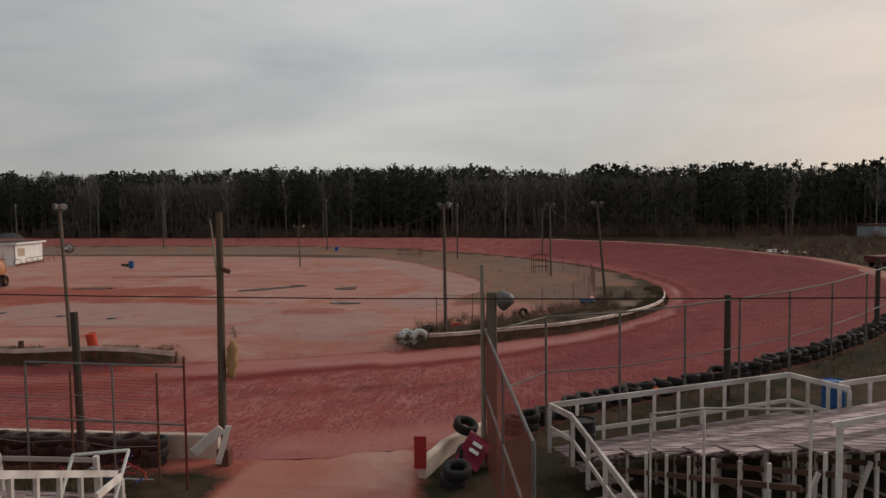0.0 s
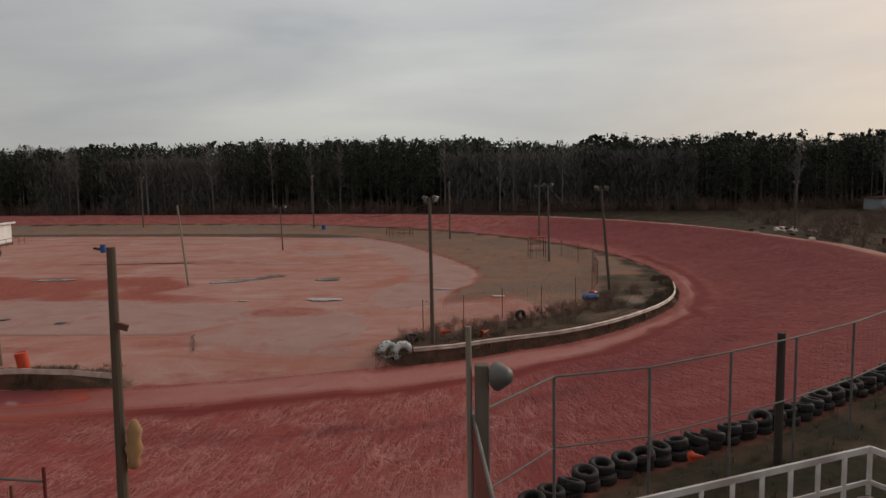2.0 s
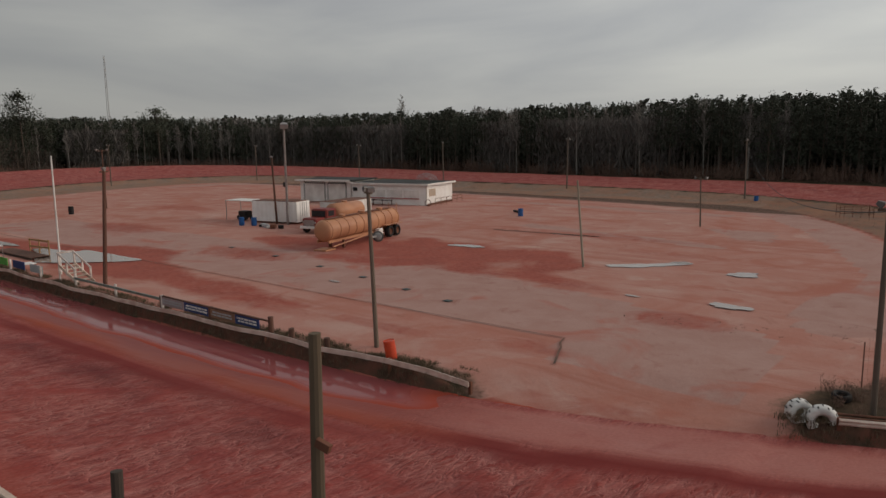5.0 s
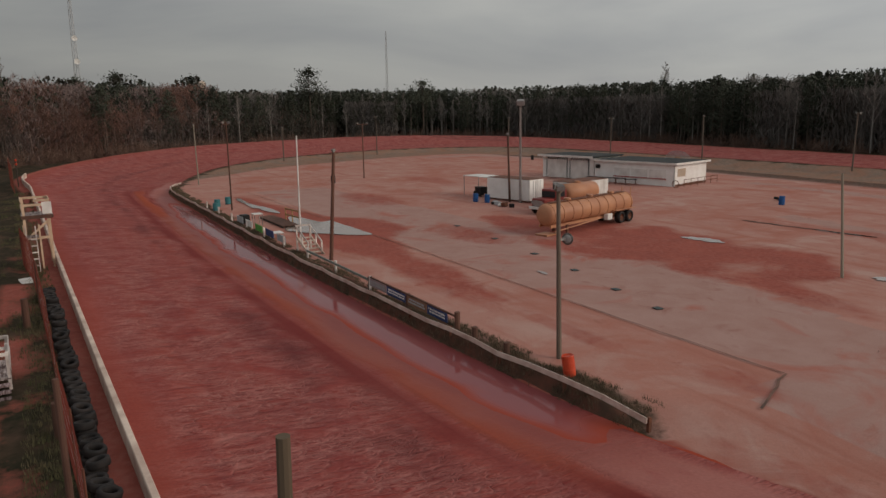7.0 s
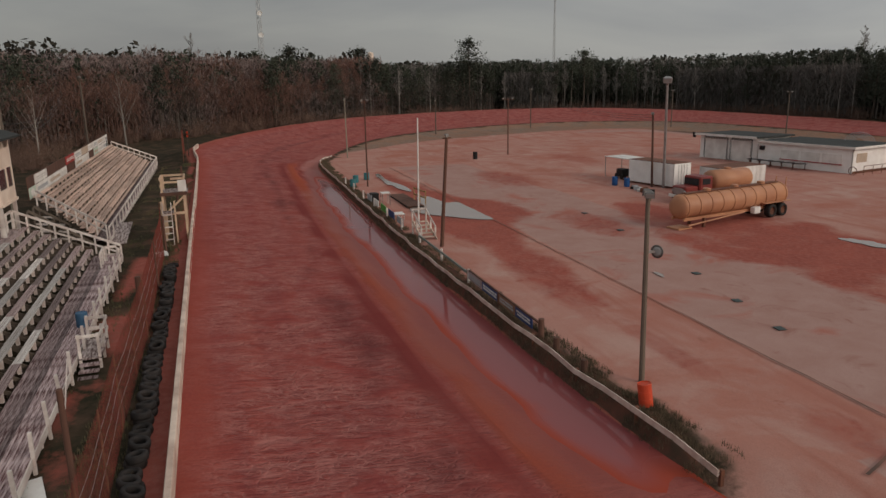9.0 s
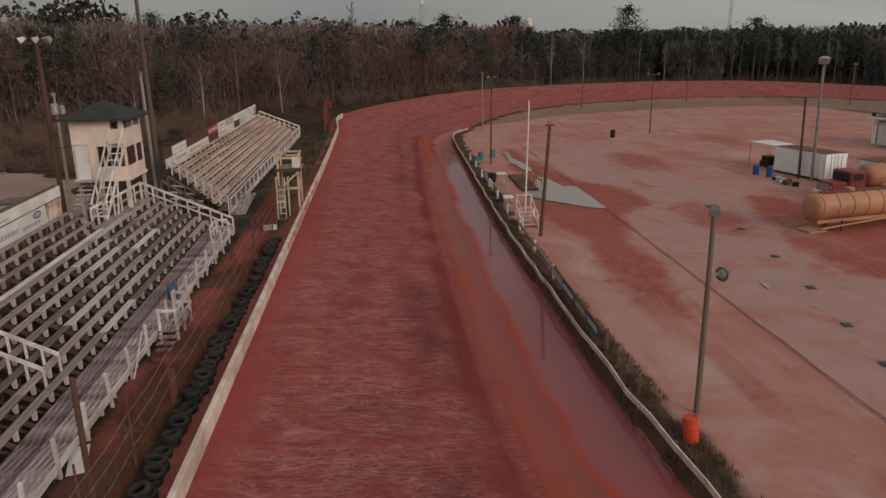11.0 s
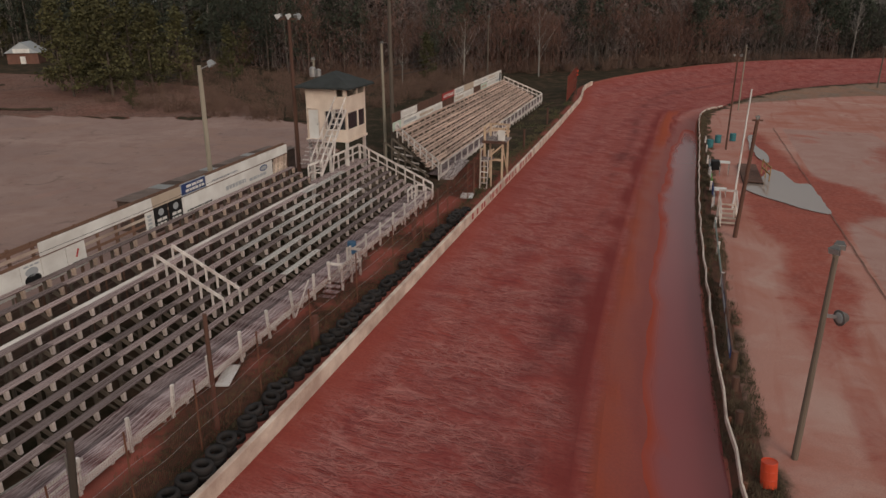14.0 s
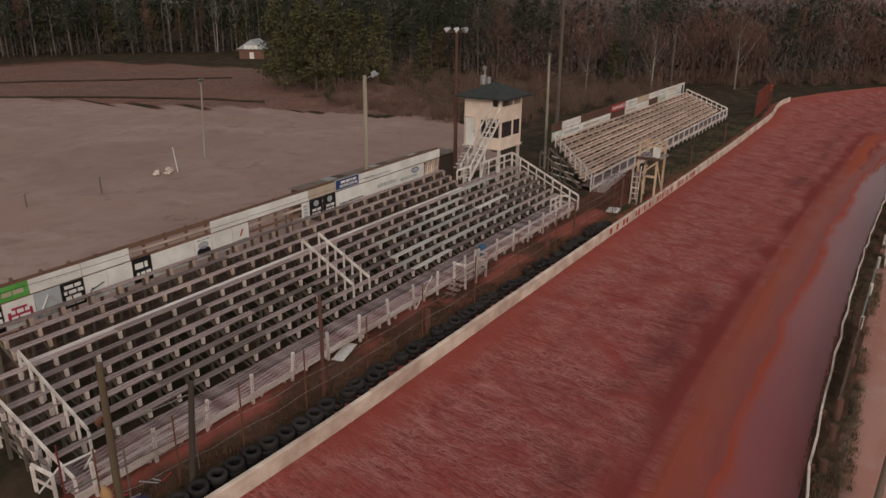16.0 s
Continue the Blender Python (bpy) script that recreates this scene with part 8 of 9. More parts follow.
# short fence by the white tyres
wire_fence("wire_fence", [(-3.2, 41.6, 0), (-1.2, 42.9, 0), (0.8, 45.3, 0), (3.0, 46.3, 0), (5.2, 49.4, 0), (6.7, 53.8, 0), (7.6, 58, 0), (8.1, 65.5, 0), (7.4, 70.5, 0), (6.3, 76, 0)], 1.7, "thin wire fence on the infield corner", TREAD, top=False, mid=None, post_r=0.024, mesh=True, gauge=0.003, grid=0.17)
blue_bag = tagged(link_bm("tarpaulin", box(bm_new(), -0.5, -0.35, 0, 0.5, 0.35, 0.35, 0.14), BLUE), "blue tarpaulin bundle on the infield grass", "tarpaulin")
blue_bag.matrix_basis = pose(6.3, 51.2, 0.03, 0, 0, 25)
rag = tagged(link_bm("cloth", box(bm_new(), -0.35, -0.2, 0, 0.35, 0.2, 0.22, 0.09), RED_PAINT), "red cloth bundle on the infield grass", "cloth")
rag.matrix_basis = pose(6.75, 53.3, 0.03, 0, 0, 60)
wsh = tagged(link_bm("metal_sheet", box(bm_new(), -0.4, -0.15, 0, 0.4, 0.15, 0.02, 0.004), WHITE_METAL), "pale metal sheet lying on the infield", "metal sheet")
wsh.matrix_basis = pose(0.5, 52.4, 0.05, 0, 1, 12)

# ---- paving joints, drain covers, puddles ----
def strip(pts, w, z, mat, name, label, kind="structure"):
    vs, fs = [], []
    P_ = [Vector((x, y, z)) for x, y in pts]
    for i, p in enumerate(P_):
        a, b = P_[max(0, i - 1)], P_[min(len(P_) - 1, i + 1)]
        n = Vector((b.y - a.y, a.x - b.x, 0)).normalized() * w / 2
        vs += [tuple(p + n), tuple(p - n)]
    for i in range(len(P_) - 1):
        fs.append((2 * i, 2 * i + 1, 2 * i + 3, 2 * i + 2))
    return tagged(raw_mesh(name, vs, fs, mat), label, "joint", kind=kind)


JOINT = material("dark_joint", (0.08, 0.055, 0.045), (0.24, 0.12, 0.09), 0.7, 12, 0.9, amount=0.9)
def wob(a, b, n, s, seed):
    r = random.Random(seed)
    return [(a[0] + (b[0] - a[0]) * i / n + r.uniform(-s, s), a[1] + (b[1] - a[1]) * i / n + r.uniform(-s, s)) for i in range(n + 1)]


strip(wob((-15.0, 40.7), (-90, 39.6), 50, 0.05, 1), 0.07, 0.05, JOINT, "trim", "dark step at the edge of the paving")
strip(wob((-15.0, 40.7), (-13.4, 37.2), 5, 0.05, 2), 0.1, 0.05, JOINT, "trim", "dark crack in the paving")
strip(wob((-40, 70.5), (-29, 71.5), 14, 0.12, 3), 0.3, 0.05, JOINT, "trim", "dark damp crack in the paving")
strip([(-57 + 55 * math.sin(a) * 1.0, 78 - 27 * math.cos(a) * -1 + 0) for a in [i * 0.1 - 0.1 for i in range(16)]], 0.12, 0.05, JOINT, "trim", "dark curved joint of the paving")
DRAIN = material("drain_steel", (0.08, 0.1, 0.1), None, 3, 20, 0.6, 0.5)
for x, y in ((-28, 44.3), (-33, 45.5), (-38.5, 46.5), (-24, 43.4), (-45, 47.5), (-52, 48.2)):
    ob = link_bm("drain_cover", box(bm_new(), -0.24, -0.2, 0, 0.24, 0.2, 0.02), DRAIN)
    ob.matrix_basis = pose(x, y, 0.03, 0, 0, random.uniform(-10, 10))
    tagged(ob, "dark drain cover set in the paving", "drain cover", "drain covers")

mark = link_bm("ground_marking", box(bm_new(), -0.42, -0.42, 0, 0.42, 0.42, 0.012), JOINT)
for i in range(7):
    for j in range(3):
        if (i + j) % 2 == 0:
            ob = mark if i == j == 0 else new("ground_marking", mark.data)
            ob.matrix_basis = pose(-80.6 + i * 0.85 - j * 0.75, 81.4 + i * 0.75 + j * 0.8, 0.05, 0, 0, 42)
            tagged(ob, "worn dark painted square on the paving", "painted marking", "painted squares before the garage")
CLEAR_WATER = bpy.data.materials.new("clear_puddle")
CLEAR_WATER.use_nodes = True
cw = CLEAR_WATER.node_tree.nodes["Principled BSDF"]
cw.inputs["Base Color"].default_value, cw.inputs["Roughness"].default_value, cw.inputs["IOR"].default_value = (0.3, 0.24, 0.21, 1), 0.08, 1.6
cn, cb = CLEAR_WATER.node_tree.nodes.new("ShaderNodeTexNoise"), CLEAR_WATER.node_tree.nodes.new("ShaderNodeBump")
cn.inputs["Scale"].default_value, cb.inputs["Strength"].default_value, cb.inputs["Distance"].default_value = 3.0, 0.25, 0.03
CLEAR_WATER.node_tree.links.new(cn.outputs["Fac"], cb.inputs["Height"]), CLEAR_WATER.node_tree.links.new(cb.outputs[0], cw.inputs["Normal"])


def puddle(x, y, rx, ry, seed, z=None, rz=0.0):
    r = random.Random(seed)
    n = 40
    ph = [r.uniform(0, 6.28) for _ in range(4)]
    vs = [(0, 0, 0)]
    for i in range(n):
        a = i * math.tau / n
        k = 1 + 0.2 * math.sin(2 * a + ph[0]) + 0.14 * math.sin(3 * a + ph[1]) + 0.09 * math.sin(7 * a + ph[2]) + 0.05 * math.sin(11 * a + ph[3])
        vs.append((rx * k * math.cos(a), ry * k * math.sin(a), 0))
    fs = [(0, 1 + i, 1 + (i + 1) % n) for i in range(n)]
    ob = raw_mesh("water", vs, fs, CLEAR_WATER)
    ob.matrix_basis = pose(x, y, 0.05 if z is None else z, 0, 0, rz)
    return tagged(ob, "still puddle mirroring the grey sky", "water", kind="structure")


for k, (x, y, rx, ry, rz) in enumerate(((-35.6, 60.3, 1.4, 0.75, 10), (-19.6, 60.2, 2.5, 0.8, 42), (-17.9, 62.6, 0.8, 0.4, 30),
                                       (-13.0, 60.5, 1.15, 0.7, 30), (-10.9, 51.2, 1.0, 0.6, 0), (-31.5, 71.2, 2.0, 0.28, 5), (-3.5, 55.5, 0.8, 0.2, 0), (-16.2, 50.6, 0.5, 0.14, 0), (-33.5, 43.4, 0.5, 0.18, 0))):
    puddle(x, y, rx, ry, k + 3, rz=rz)
# the broad puddle that the edge of the paving dams up, and the ragged one beyond it
for line in ([(-58.2, 34.8), (-60.8, 35.7), (-63.4, 36.7), (-66.0, 37.4), (-65.0, 38.3), (-61.4, 38.9), (-61.2, 39.9), (-58.5, 40.1), (-55.0, 40.2), (-52.2, 40.2), (-52.9, 38.7), (-54.4, 37.4), (-55.7, 36.2)],
             [(-83.4, 36.5), (-83.8, 37.2), (-79.5, 36.9), (-76.5, 37.1), (-72.9, 37.7), (-68.9, 37.5), (-71.3, 36.7), (-74.0, 36.6), (-74.7, 36.2), (-79.0, 36.4)]):
    pts_ = loop_spline([(x, y, 0.0) for x, y in line], 5)
    ob = raw_mesh("water", [(p[0] + 0.12 * noise.noise((p[0] * 1.3, p[1] * 1.3, 3.0)), p[1] + 0.12 * noise.noise((p[0] * 1.3, p[1] * 1.3, 8.0)), 0.052) for p in pts_], [tuple(range(len(pts_)))], CLEAR_WATER)
    tagged(ob, "broad puddle mirroring the grey sky beside the paving", "water", kind="structure")
# the long water at the foot of the inner bank
vs, fs, deep = [], [], []
run_ids = [i for i in range(len(INNER)) if -103 < INNER[i][0] < -10 and INNER[i][1] < 45]
COLS = 15
for i in run_ids:
    for j in range(COLS):
        x, y, z = tv[i * (LAT + 1) + j]
        if j == 0:
            n = inward(i)
            x, y = x + n.x * 0.3, y + n.y * 0.3
        vs.append((x, y, WATER_Z))
        deep.append(min(1.0, max(0.0, (WATER_Z - z) / 0.07)))
for i in range(len(run_ids) - 1):
    for j in range(COLS - 1):
        fs.append((i * COLS + j, i * COLS + j + 1, (i + 1) * COLS + j + 1, (i + 1) * COLS + j))
LONG_WATER = bpy.data.materials.new("muddy_red_water")
LONG_WATER.use_nodes = True
nt_ = LONG_WATER.node_tree
lb = nt_.nodes["Principled BSDF"]
la, lm, lr, ls, ln_ = nt_.nodes.new("ShaderNodeAttribute"), nt_.nodes.new("ShaderNodeMix"), nt_.nodes.new("ShaderNodeMapRange"), nt_.nodes.new("ShaderNodeMapRange"), nt_.nodes.new("ShaderNodeTexNoise")
la.attribute_name = "deep"
lm.data_type = "RGBA"
lm.inputs[6].default_value, lm.inputs[7].default_value = (0.34, 0.06, 0.033, 1), (0.26, 0.07, 0.072, 1)
lr.inputs["To Min"].default_value, lr.inputs["To Max"].default_value = 0.6, 0.05
ls.inputs["To Min"].default_value, ls.inputs["To Max"].default_value = 0.05, 0.45
ln_.inputs["Scale"].default_value = 1.6
lbump = nt_.nodes.new("ShaderNodeBump")
lbump.inputs["Strength"].default_value, lbump.inputs["Distance"].default_value = 0.12, 0.02
for a_, b_ in ((la.outputs["Fac"], lm.inputs[0]), (la.outputs["Fac"], lr.inputs["Value"]), (la.outputs["Fac"], ls.inputs["Value"]), (lm.outputs[2], lb.inputs["Base Color"]), (lr.outputs[0], lb.inputs["Roughness"]),
               (ls.outputs[0], lb.inputs["Specular IOR Level"]), (ln_.outputs["Fac"], lbump.inputs["Height"]), (lbump.outputs[0], lb.inputs["Normal"])):
    nt_.links.new(a_, b_)
lb.inputs["IOR"].default_value = 1.33
lw = raw_mesh("water", vs, fs, LONG_WATER, True)
lw.data.attributes.new("deep", "FLOAT", "POINT").data.foreach_set("value", np.array(deep, np.float32))
tagged(lw, "long shallow water along the inner edge of the track", "water", kind="structure")


# ---- rough grass on the bank and along the wall ----
def grass_tufts(name, spots, label, mat, hmax=0.3):
    """Many thin blades, four to a tuft, joined."""
    r = np.random.default_rng(8)
    P_ = np.repeat(np.array(spots, float), 5, 0)
    n = len(P_)
    P_[:, :2] += r.normal(0, 0.07, (n, 2))
    a, h, w = r.uniform(0, math.tau, n), r.uniform(0.35, 1.0, n) * hmax, r.uniform(0.006, 0.016, n)
    dx, dy = np.cos(a), np.sin(a)
    lean = r.uniform(-0.5, 0.5, n) * h
    v = np.empty((n, 3, 3))
    v[:, 0] = P_ + np.stack([dx * w, dy * w, np.full(n, -0.03)], 1)
    v[:, 1] = P_ - np.stack([dx * w, dy * w, np.full(n, 0.03)], 1)
    v[:, 2] = P_ + np.stack([-dy * lean, dx * lean, h], 1)
    me = bpy.data.meshes.new(name)
    me.from_pydata(v.reshape(-1, 3).tolist(), [], np.arange(n * 3).reshape(-1, 3).tolist())
    me.materials.append(mat)
    return tagged(new(name, me), label, "grass", kind="stuff")


WALL_GRASS = material("dull_green_grass", (0.07, 0.085, 0.038), (0.17, 0.13, 0.085), 0.8, 9, 0.95, bump=0, amount=0.8, spec=0.1)
RING_GRASS = material("thin_grey_grass", (0.24, 0.195, 0.15), (0.16, 0.135, 0.1), 1.5, 9, 0.95, bump=0, amount=0.9, spec=0.1)
rg = random.Random(77)
bank_spots, rank_spots = [], []
for ids in (bank_left, bank_right):
    for i in ids:
        p, n = INNER[i], inward(i)
        q = INNER[(i + 1) % len(INNER)]
        step = math.hypot(q[0] - p[0], q[1] - p[1])
        for _ in range(int(150 * step)):
            f, d = rg.random(), rg.uniform(0.06, 1.5)
            if noise.noise((p[0] * 0.6, p[1] * 0.6, d * 2.0)) < (-0.45 if d < 0.6 else 0.0):
                continue
            z = p[2] + (0.05 - p[2]) * min(1.0, max(0.0, d - 0.1) / 0.3)
            bank_spots.append((p[0] + (q[0] - p[0]) * f + n.x * d, p[1] + (q[1] - p[1]) * f + n.y * d, z))
grass_tufts("grass", bank_spots, "rough dull grass on the bank under the rail", BANK_GRASS, 0.2)
for _ in range(6500):
    x, y = rg.uniform(-98, -7.5), rg.uniform(13.2, 17.6) if rg.random() < 0.5 else rg.uniform(15.9, 17.6)
    y -= (-x - 7) * 0.022
    if noise.noise((x * 0.25, y * 0.5, 9.0)) > -0.12 - 0.3 * (y > 15.6):
        rank_spots.append((x, y))
for _ in range(1500):
    x, y = rg.uniform(0.5, 22), rg.uniform(15, 36)
    k = y - (19.5 + 0.9 * x)
    if -5 < k < 1.2:
        rank_spots.append((x, y))
RP = np.array(rank_spots)
rz_ = ground_height(RP)[0]
grass_tufts("grass", np.column_stack([RP, rz_ + 0.02]).tolist(), "dull green winter grass beside the track wall", WALL_GRASS, 0.22)
ring_spots = []
while len(ring_spots) < 15000:
    x, y = rg.uniform(-130, 14), rg.uniform(44, 122)
    ring_spots.append((x, y))
RP = np.array(ring_spots)
rz_, rdi, rdo, rini, rino = ground_height(RP)
keep = rini & (rdi < 13) & (RP[:, 1] > 46) & ((RP[:, 0] > -20) | (RP[:, 1] > 100))
grass_tufts("grass", np.column_stack([RP, rz_ + 0.02])[keep].tolist(), "thin grey grass on the rim of the infield", RING_GRASS, 0.08)

# ---- small things about the parking lot ----
for x, y, h in ((-27.1, -17.8, 1.3), (-21.7, -18.2, 1.0), (-34.6, 1.4, 1.6), (-28, 1.6, 1.9), (-21, 1.8, 1.6), (-14, 2.0, 1.7), (-41, 1.2, 1.6)):
    wood_post(x, y, h, 0.06, "short grey post at the edge of the parking lot", POLE_WOOD, group="parking lot posts")
rub = random.Random(31)
for i in range(9):
    bm = bm_new()
    bmesh.ops.create_icosphere(bm, subdivisions=1, radius=0.28)
    for v in bm.verts:
        v.co = Vector((v.co.x * rub.uniform(0.8, 1.5), v.co.y * rub.uniform(0.7, 1.2), v.co.z * rub.uniform(0.3, 0.7)))
    x, y = -34 + rub.uniform(-1.3, 1.3), -20 + rub.uniform(-0.8, 0.8)
    ob = link_bm("rubble", bm, CONCRETE)
    ob.matrix_basis = pose(x, y, height_at(x, y) + 0.1, 0, 0, rub.uniform(0, 180))
    tagged(ob, "broken pale concrete lump in the parking lot", "rubble", "rubble heap")
part_pole = wood_post(-35.2, -19.6, 2.2, 0.05, "thin leaning white post in the rubble", WHITE_METAL, lean=(0.5, 0.3))
# shed, broken concrete and a red trailer beyond the first turn
sh = thing("shed", (70, 146, 0), "small grey shed among the trees", "shed")
sh.matrix_basis = pose(70, 143, 0.6, 0, 0, 20)
part("wall", box(bm_new(), -3, -2, 0, 3, 2, 2.3), SIGN_GREY, sh)
part("roof", box(bm_new(), -3.3, -2.4, 2.3, 3.3, 2.4, 2.5, 0.03), RUST, sh)
part("door", box(bm_new(), -0.5, -2.05, 0, 0.5, -2.0, 1.9), WHITE_METAL, sh)
rt2 = thing("trailer", (36.5, 76, 0), "low red trailer beyond the track shoulder", "trailer")
rt2.matrix_basis = pose(38.5, 76.5, height_at(38.5, 76.5), 0, 0, 25)
part("bed", box(bm_new(), -2.0, -0.9, 0.5, 2.0, 0.9, 1.15, 0.06), DARK_RED, rt2)
for x in (-1.0, 1.0):
    for y in (-0.8, 0.8):
        part("wheel", lathe(bm_new(), [(0.1, -0.1), (0.33, -0.11), (0.36, 0), (0.33, 0.11), (0.1, 0.1)], 14, pose(x, y, 0.35, 90)), RUBBER, rt2)
for i in range(22):
    bm = bm_new()
    bmesh.ops.create_icosphere(bm, subdivisions=1, radius=0.35)
    for v in bm.verts:
        v.co = Vector((v.co.x * rub.uniform(0.8, 1.8), v.co.y * rub.uniform(0.8, 1.6), v.co.z * rub.uniform(0.3, 0.8)))
    x, y = rub.uniform(31, 40), rub.uniform(82, 104)
    ob = link_bm("boulder", bm, (BANK_SOIL, CONCRETE, GREY_WOOD)[i % 3])
    ob.matrix_basis = pose(x, y, height_at(x, y) + 0.12, 0, 0, rub.uniform(0, 180))
    tagged(ob, "broken lump in the rough ground beyond the turn", "boulder", "rough ground beyond the turn")

# caution light on a post at the end of the straight
cl = thing("caution_light", (-104.5, 14.3, 0), "small orange caution lights on a thin post", "caution light")
cl.matrix_basis = pose(-104.5, 14.3, height_at(-104.5, 14.3))
part("post", tube(bm_new(), (0, 0, -0.3), (0, 0, 3.6), 0.06), DARK_POST, cl)
for z in (2.9, 3.4):
    part("lamp", lathe(bm_new(), [(0.05, -0.06), (0.16, 0.0), (0.15, 0.05), (0.02, 0.09)], 12, pose(0.1, 0.05, z, 90, 0, 60)), ORANGE, cl)

# dark grass verges between the parking lot and the field
VERGE = material("dark_verge_grass", (0.05, 0.042, 0.028), (0.1, 0.065, 0.045), 0.5, 6, 0.95, spec=0.05)
for line, w in (([(-46, -75), (-55, -65), (-64, -52), (-68, -44)], 1.4), ([(-52, -96), (-62, -90), (-75, -80), (-86, -72)], 1.8)):
    dense = []
    for (ax, ay), (bx, by) in zip(line, line[1:]):
        dense += [(ax + (bx - ax) * i / 8 + rub.uniform(-0.3, 0.3), ay + (by - ay) * i / 8 + rub.uniform(-0.3, 0.3)) for i in range(8)]
    vs, fs = [], []
    for i, (x, y) in enumerate(dense):
        for o in (-w / 2, 0, w / 2):
            px, py = x + o * 0.6, y + o * 0.8
            vs.append((px, py, gz[np.argmin((GP[:, 0] - px) ** 2 + (GP[:, 1] - py) ** 2)] + 0.1 + 0.12 * (o == 0)))
    for i in range(len(dense) - 1):
        for j in range(2):
            fs.append((3 * i + j, 3 * i + j + 1, 3 * i + j + 4, 3 * i + j + 3))
    tagged(raw_mesh("verge", vs, fs, VERGE), "dark grass verge beside the field", "verge", kind="structure")

# ---- woods ----
BARK_GREY = material("grey_bark", (0.3, 0.275, 0.25), (0.12, 0.105, 0.092), 1.2, 14, 0.95, bump=0, spread=0.35, stretch=(1, 1, 0.2))
# darker copy of the grey bark: shade among inner trunks is in its colour
BARK_DEEP = material("shaded_bark", (0.2, 0.172, 0.15), (0.1, 0.088, 0.077), 1.2, 14, 0.95, bump=0, stretch=(1, 1, 0.2))
BARK_RED = material("brown_bark", (0.125, 0.085, 0.07), (0.07, 0.052, 0.044), 1.2, 14, 0.95, bump=0, spread=0.3, stretch=(1, 1, 0.2))
BARK_PINE = material("pine_bark", (0.1, 0.075, 0.06), (0.05, 0.04, 0.033), 1.2, 14, 0.95, bump=0, spread=0.2, stretch=(1, 1, 0.2))
TWIG_GREY = material("bare_grey_twigs", (0.21, 0.19, 0.176), (0.11, 0.097, 0.089), 0.15, 3, 0.95, bump=0, spread=0.3)
TWIG_RED = material("bare_reddish_twigs", (0.17, 0.09, 0.07), (0.09, 0.055, 0.045), 0.15, 3, 0.95, bump=0, spread=0.3)
NEEDLE = material("dark_pine_needles", (0.058, 0.066, 0.046), (0.032, 0.037, 0.027), 0.4, 5, 0.85, bump=0, spread=0.3)
CEDAR = material("olive_cedar_leaves", (0.098, 0.088, 0.036), (0.042, 0.043, 0.02), 0.4, 5, 0.85, bump=0, spread=0.25)
BRUSH = material("dry_brush", (0.2, 0.125, 0.095), (0.1, 0.062, 0.048), 0.3, 5, 0.95, bump=0)


def blades(cr, centres, sizes, seed, wide=0.38, rise=0.0):
    """Many small blades at the centres, each any way round; narrow ones with some rise read as twigs."""
    r = np.random.default_rng(seed)
    c, sz = np.asarray(centres, float), np.asarray(sizes, float)[:, None]
    n = len(c)
    d, e = r.normal(size=(n, 3)), r.normal(size=(n, 3))
    d[:, 2] += rise * np.sign(d[:, 2] + 1e-9)
    d /= np.linalg.norm(d, axis=1)[:, None]
    s = np.cross(d, e)
    s /= np.linalg.norm(s, axis=1)[:, None]
    v = np.stack([c - s * sz * wide, c + d * sz * 0.5, c + s * sz * wide, c - d * sz * 0.5], 1)
    base = cr.n
    cr.v.append(v.reshape(-1, 3))
    cr.f += [(base + 4 * k, base + 4 * k + 1, base + 4 * k + 2, base + 4 * k + 3) for k in range(n)]
    cr.n += 4 * n


def pine_proto(seed, h=15.5, full=True, low=0.42, wide=1.0):
    """Trunk, limbs and a full rounded crown of needle clumps."""
    r = random.Random(seed)
    tr, cr = Heap(), Heap()
    bend = np.array((r.uniform(-0.4, 0.4), r.uniform(-0.4, 0.4), 0))
    tip = bend + (0, 0, h * 0.97)
    mid = bend * 0.3 + (0, 0, h * 0.5)
    tr.stick((0, 0, -0.3), mid, 0.2, 0.14, 6), tr.stick(mid, tip, 0.14, 0.03, 5)
    limbs, per, size = (34, 42, 0.44) if full else (14, 18, 0.85)
    cs, sz = [], []
    for i in range(limbs):
        k = (i + r.uniform(0, 0.9)) / limbs
        f = low + (1 - low) * k
        p = mid + (tip - mid) * ((f - 0.5) / 0.47) if f > 0.5 else mid * (f / 0.5)
        a = i * 2.4 + r.uniform(-0.5, 0.5)
        ln = wide * (2.5 * (1 - abs(2 * k - 0.75) ** 2.2 * 0.62) + 0.1) * r.uniform(0.65, 1.15)
        q = p + np.array((math.cos(a) * ln, math.sin(a) * ln, r.uniform(-0.25, 0.4) * ln))
        if full:
            tr.stick(p, q, 0.045, 0.012, 3)
        for c in range(per):
            g = p + (q - p) * (0.12 + 0.95 * r.random())
            cs.append(g + np.array((r.gauss(0, 0.36), r.gauss(0, 0.36), r.gauss(0, 0.34))))
            sz.append(size * r.uniform(0.6, 1.25))
    blades(cr, cs, sz, seed, 0.24)
    return tr, cr


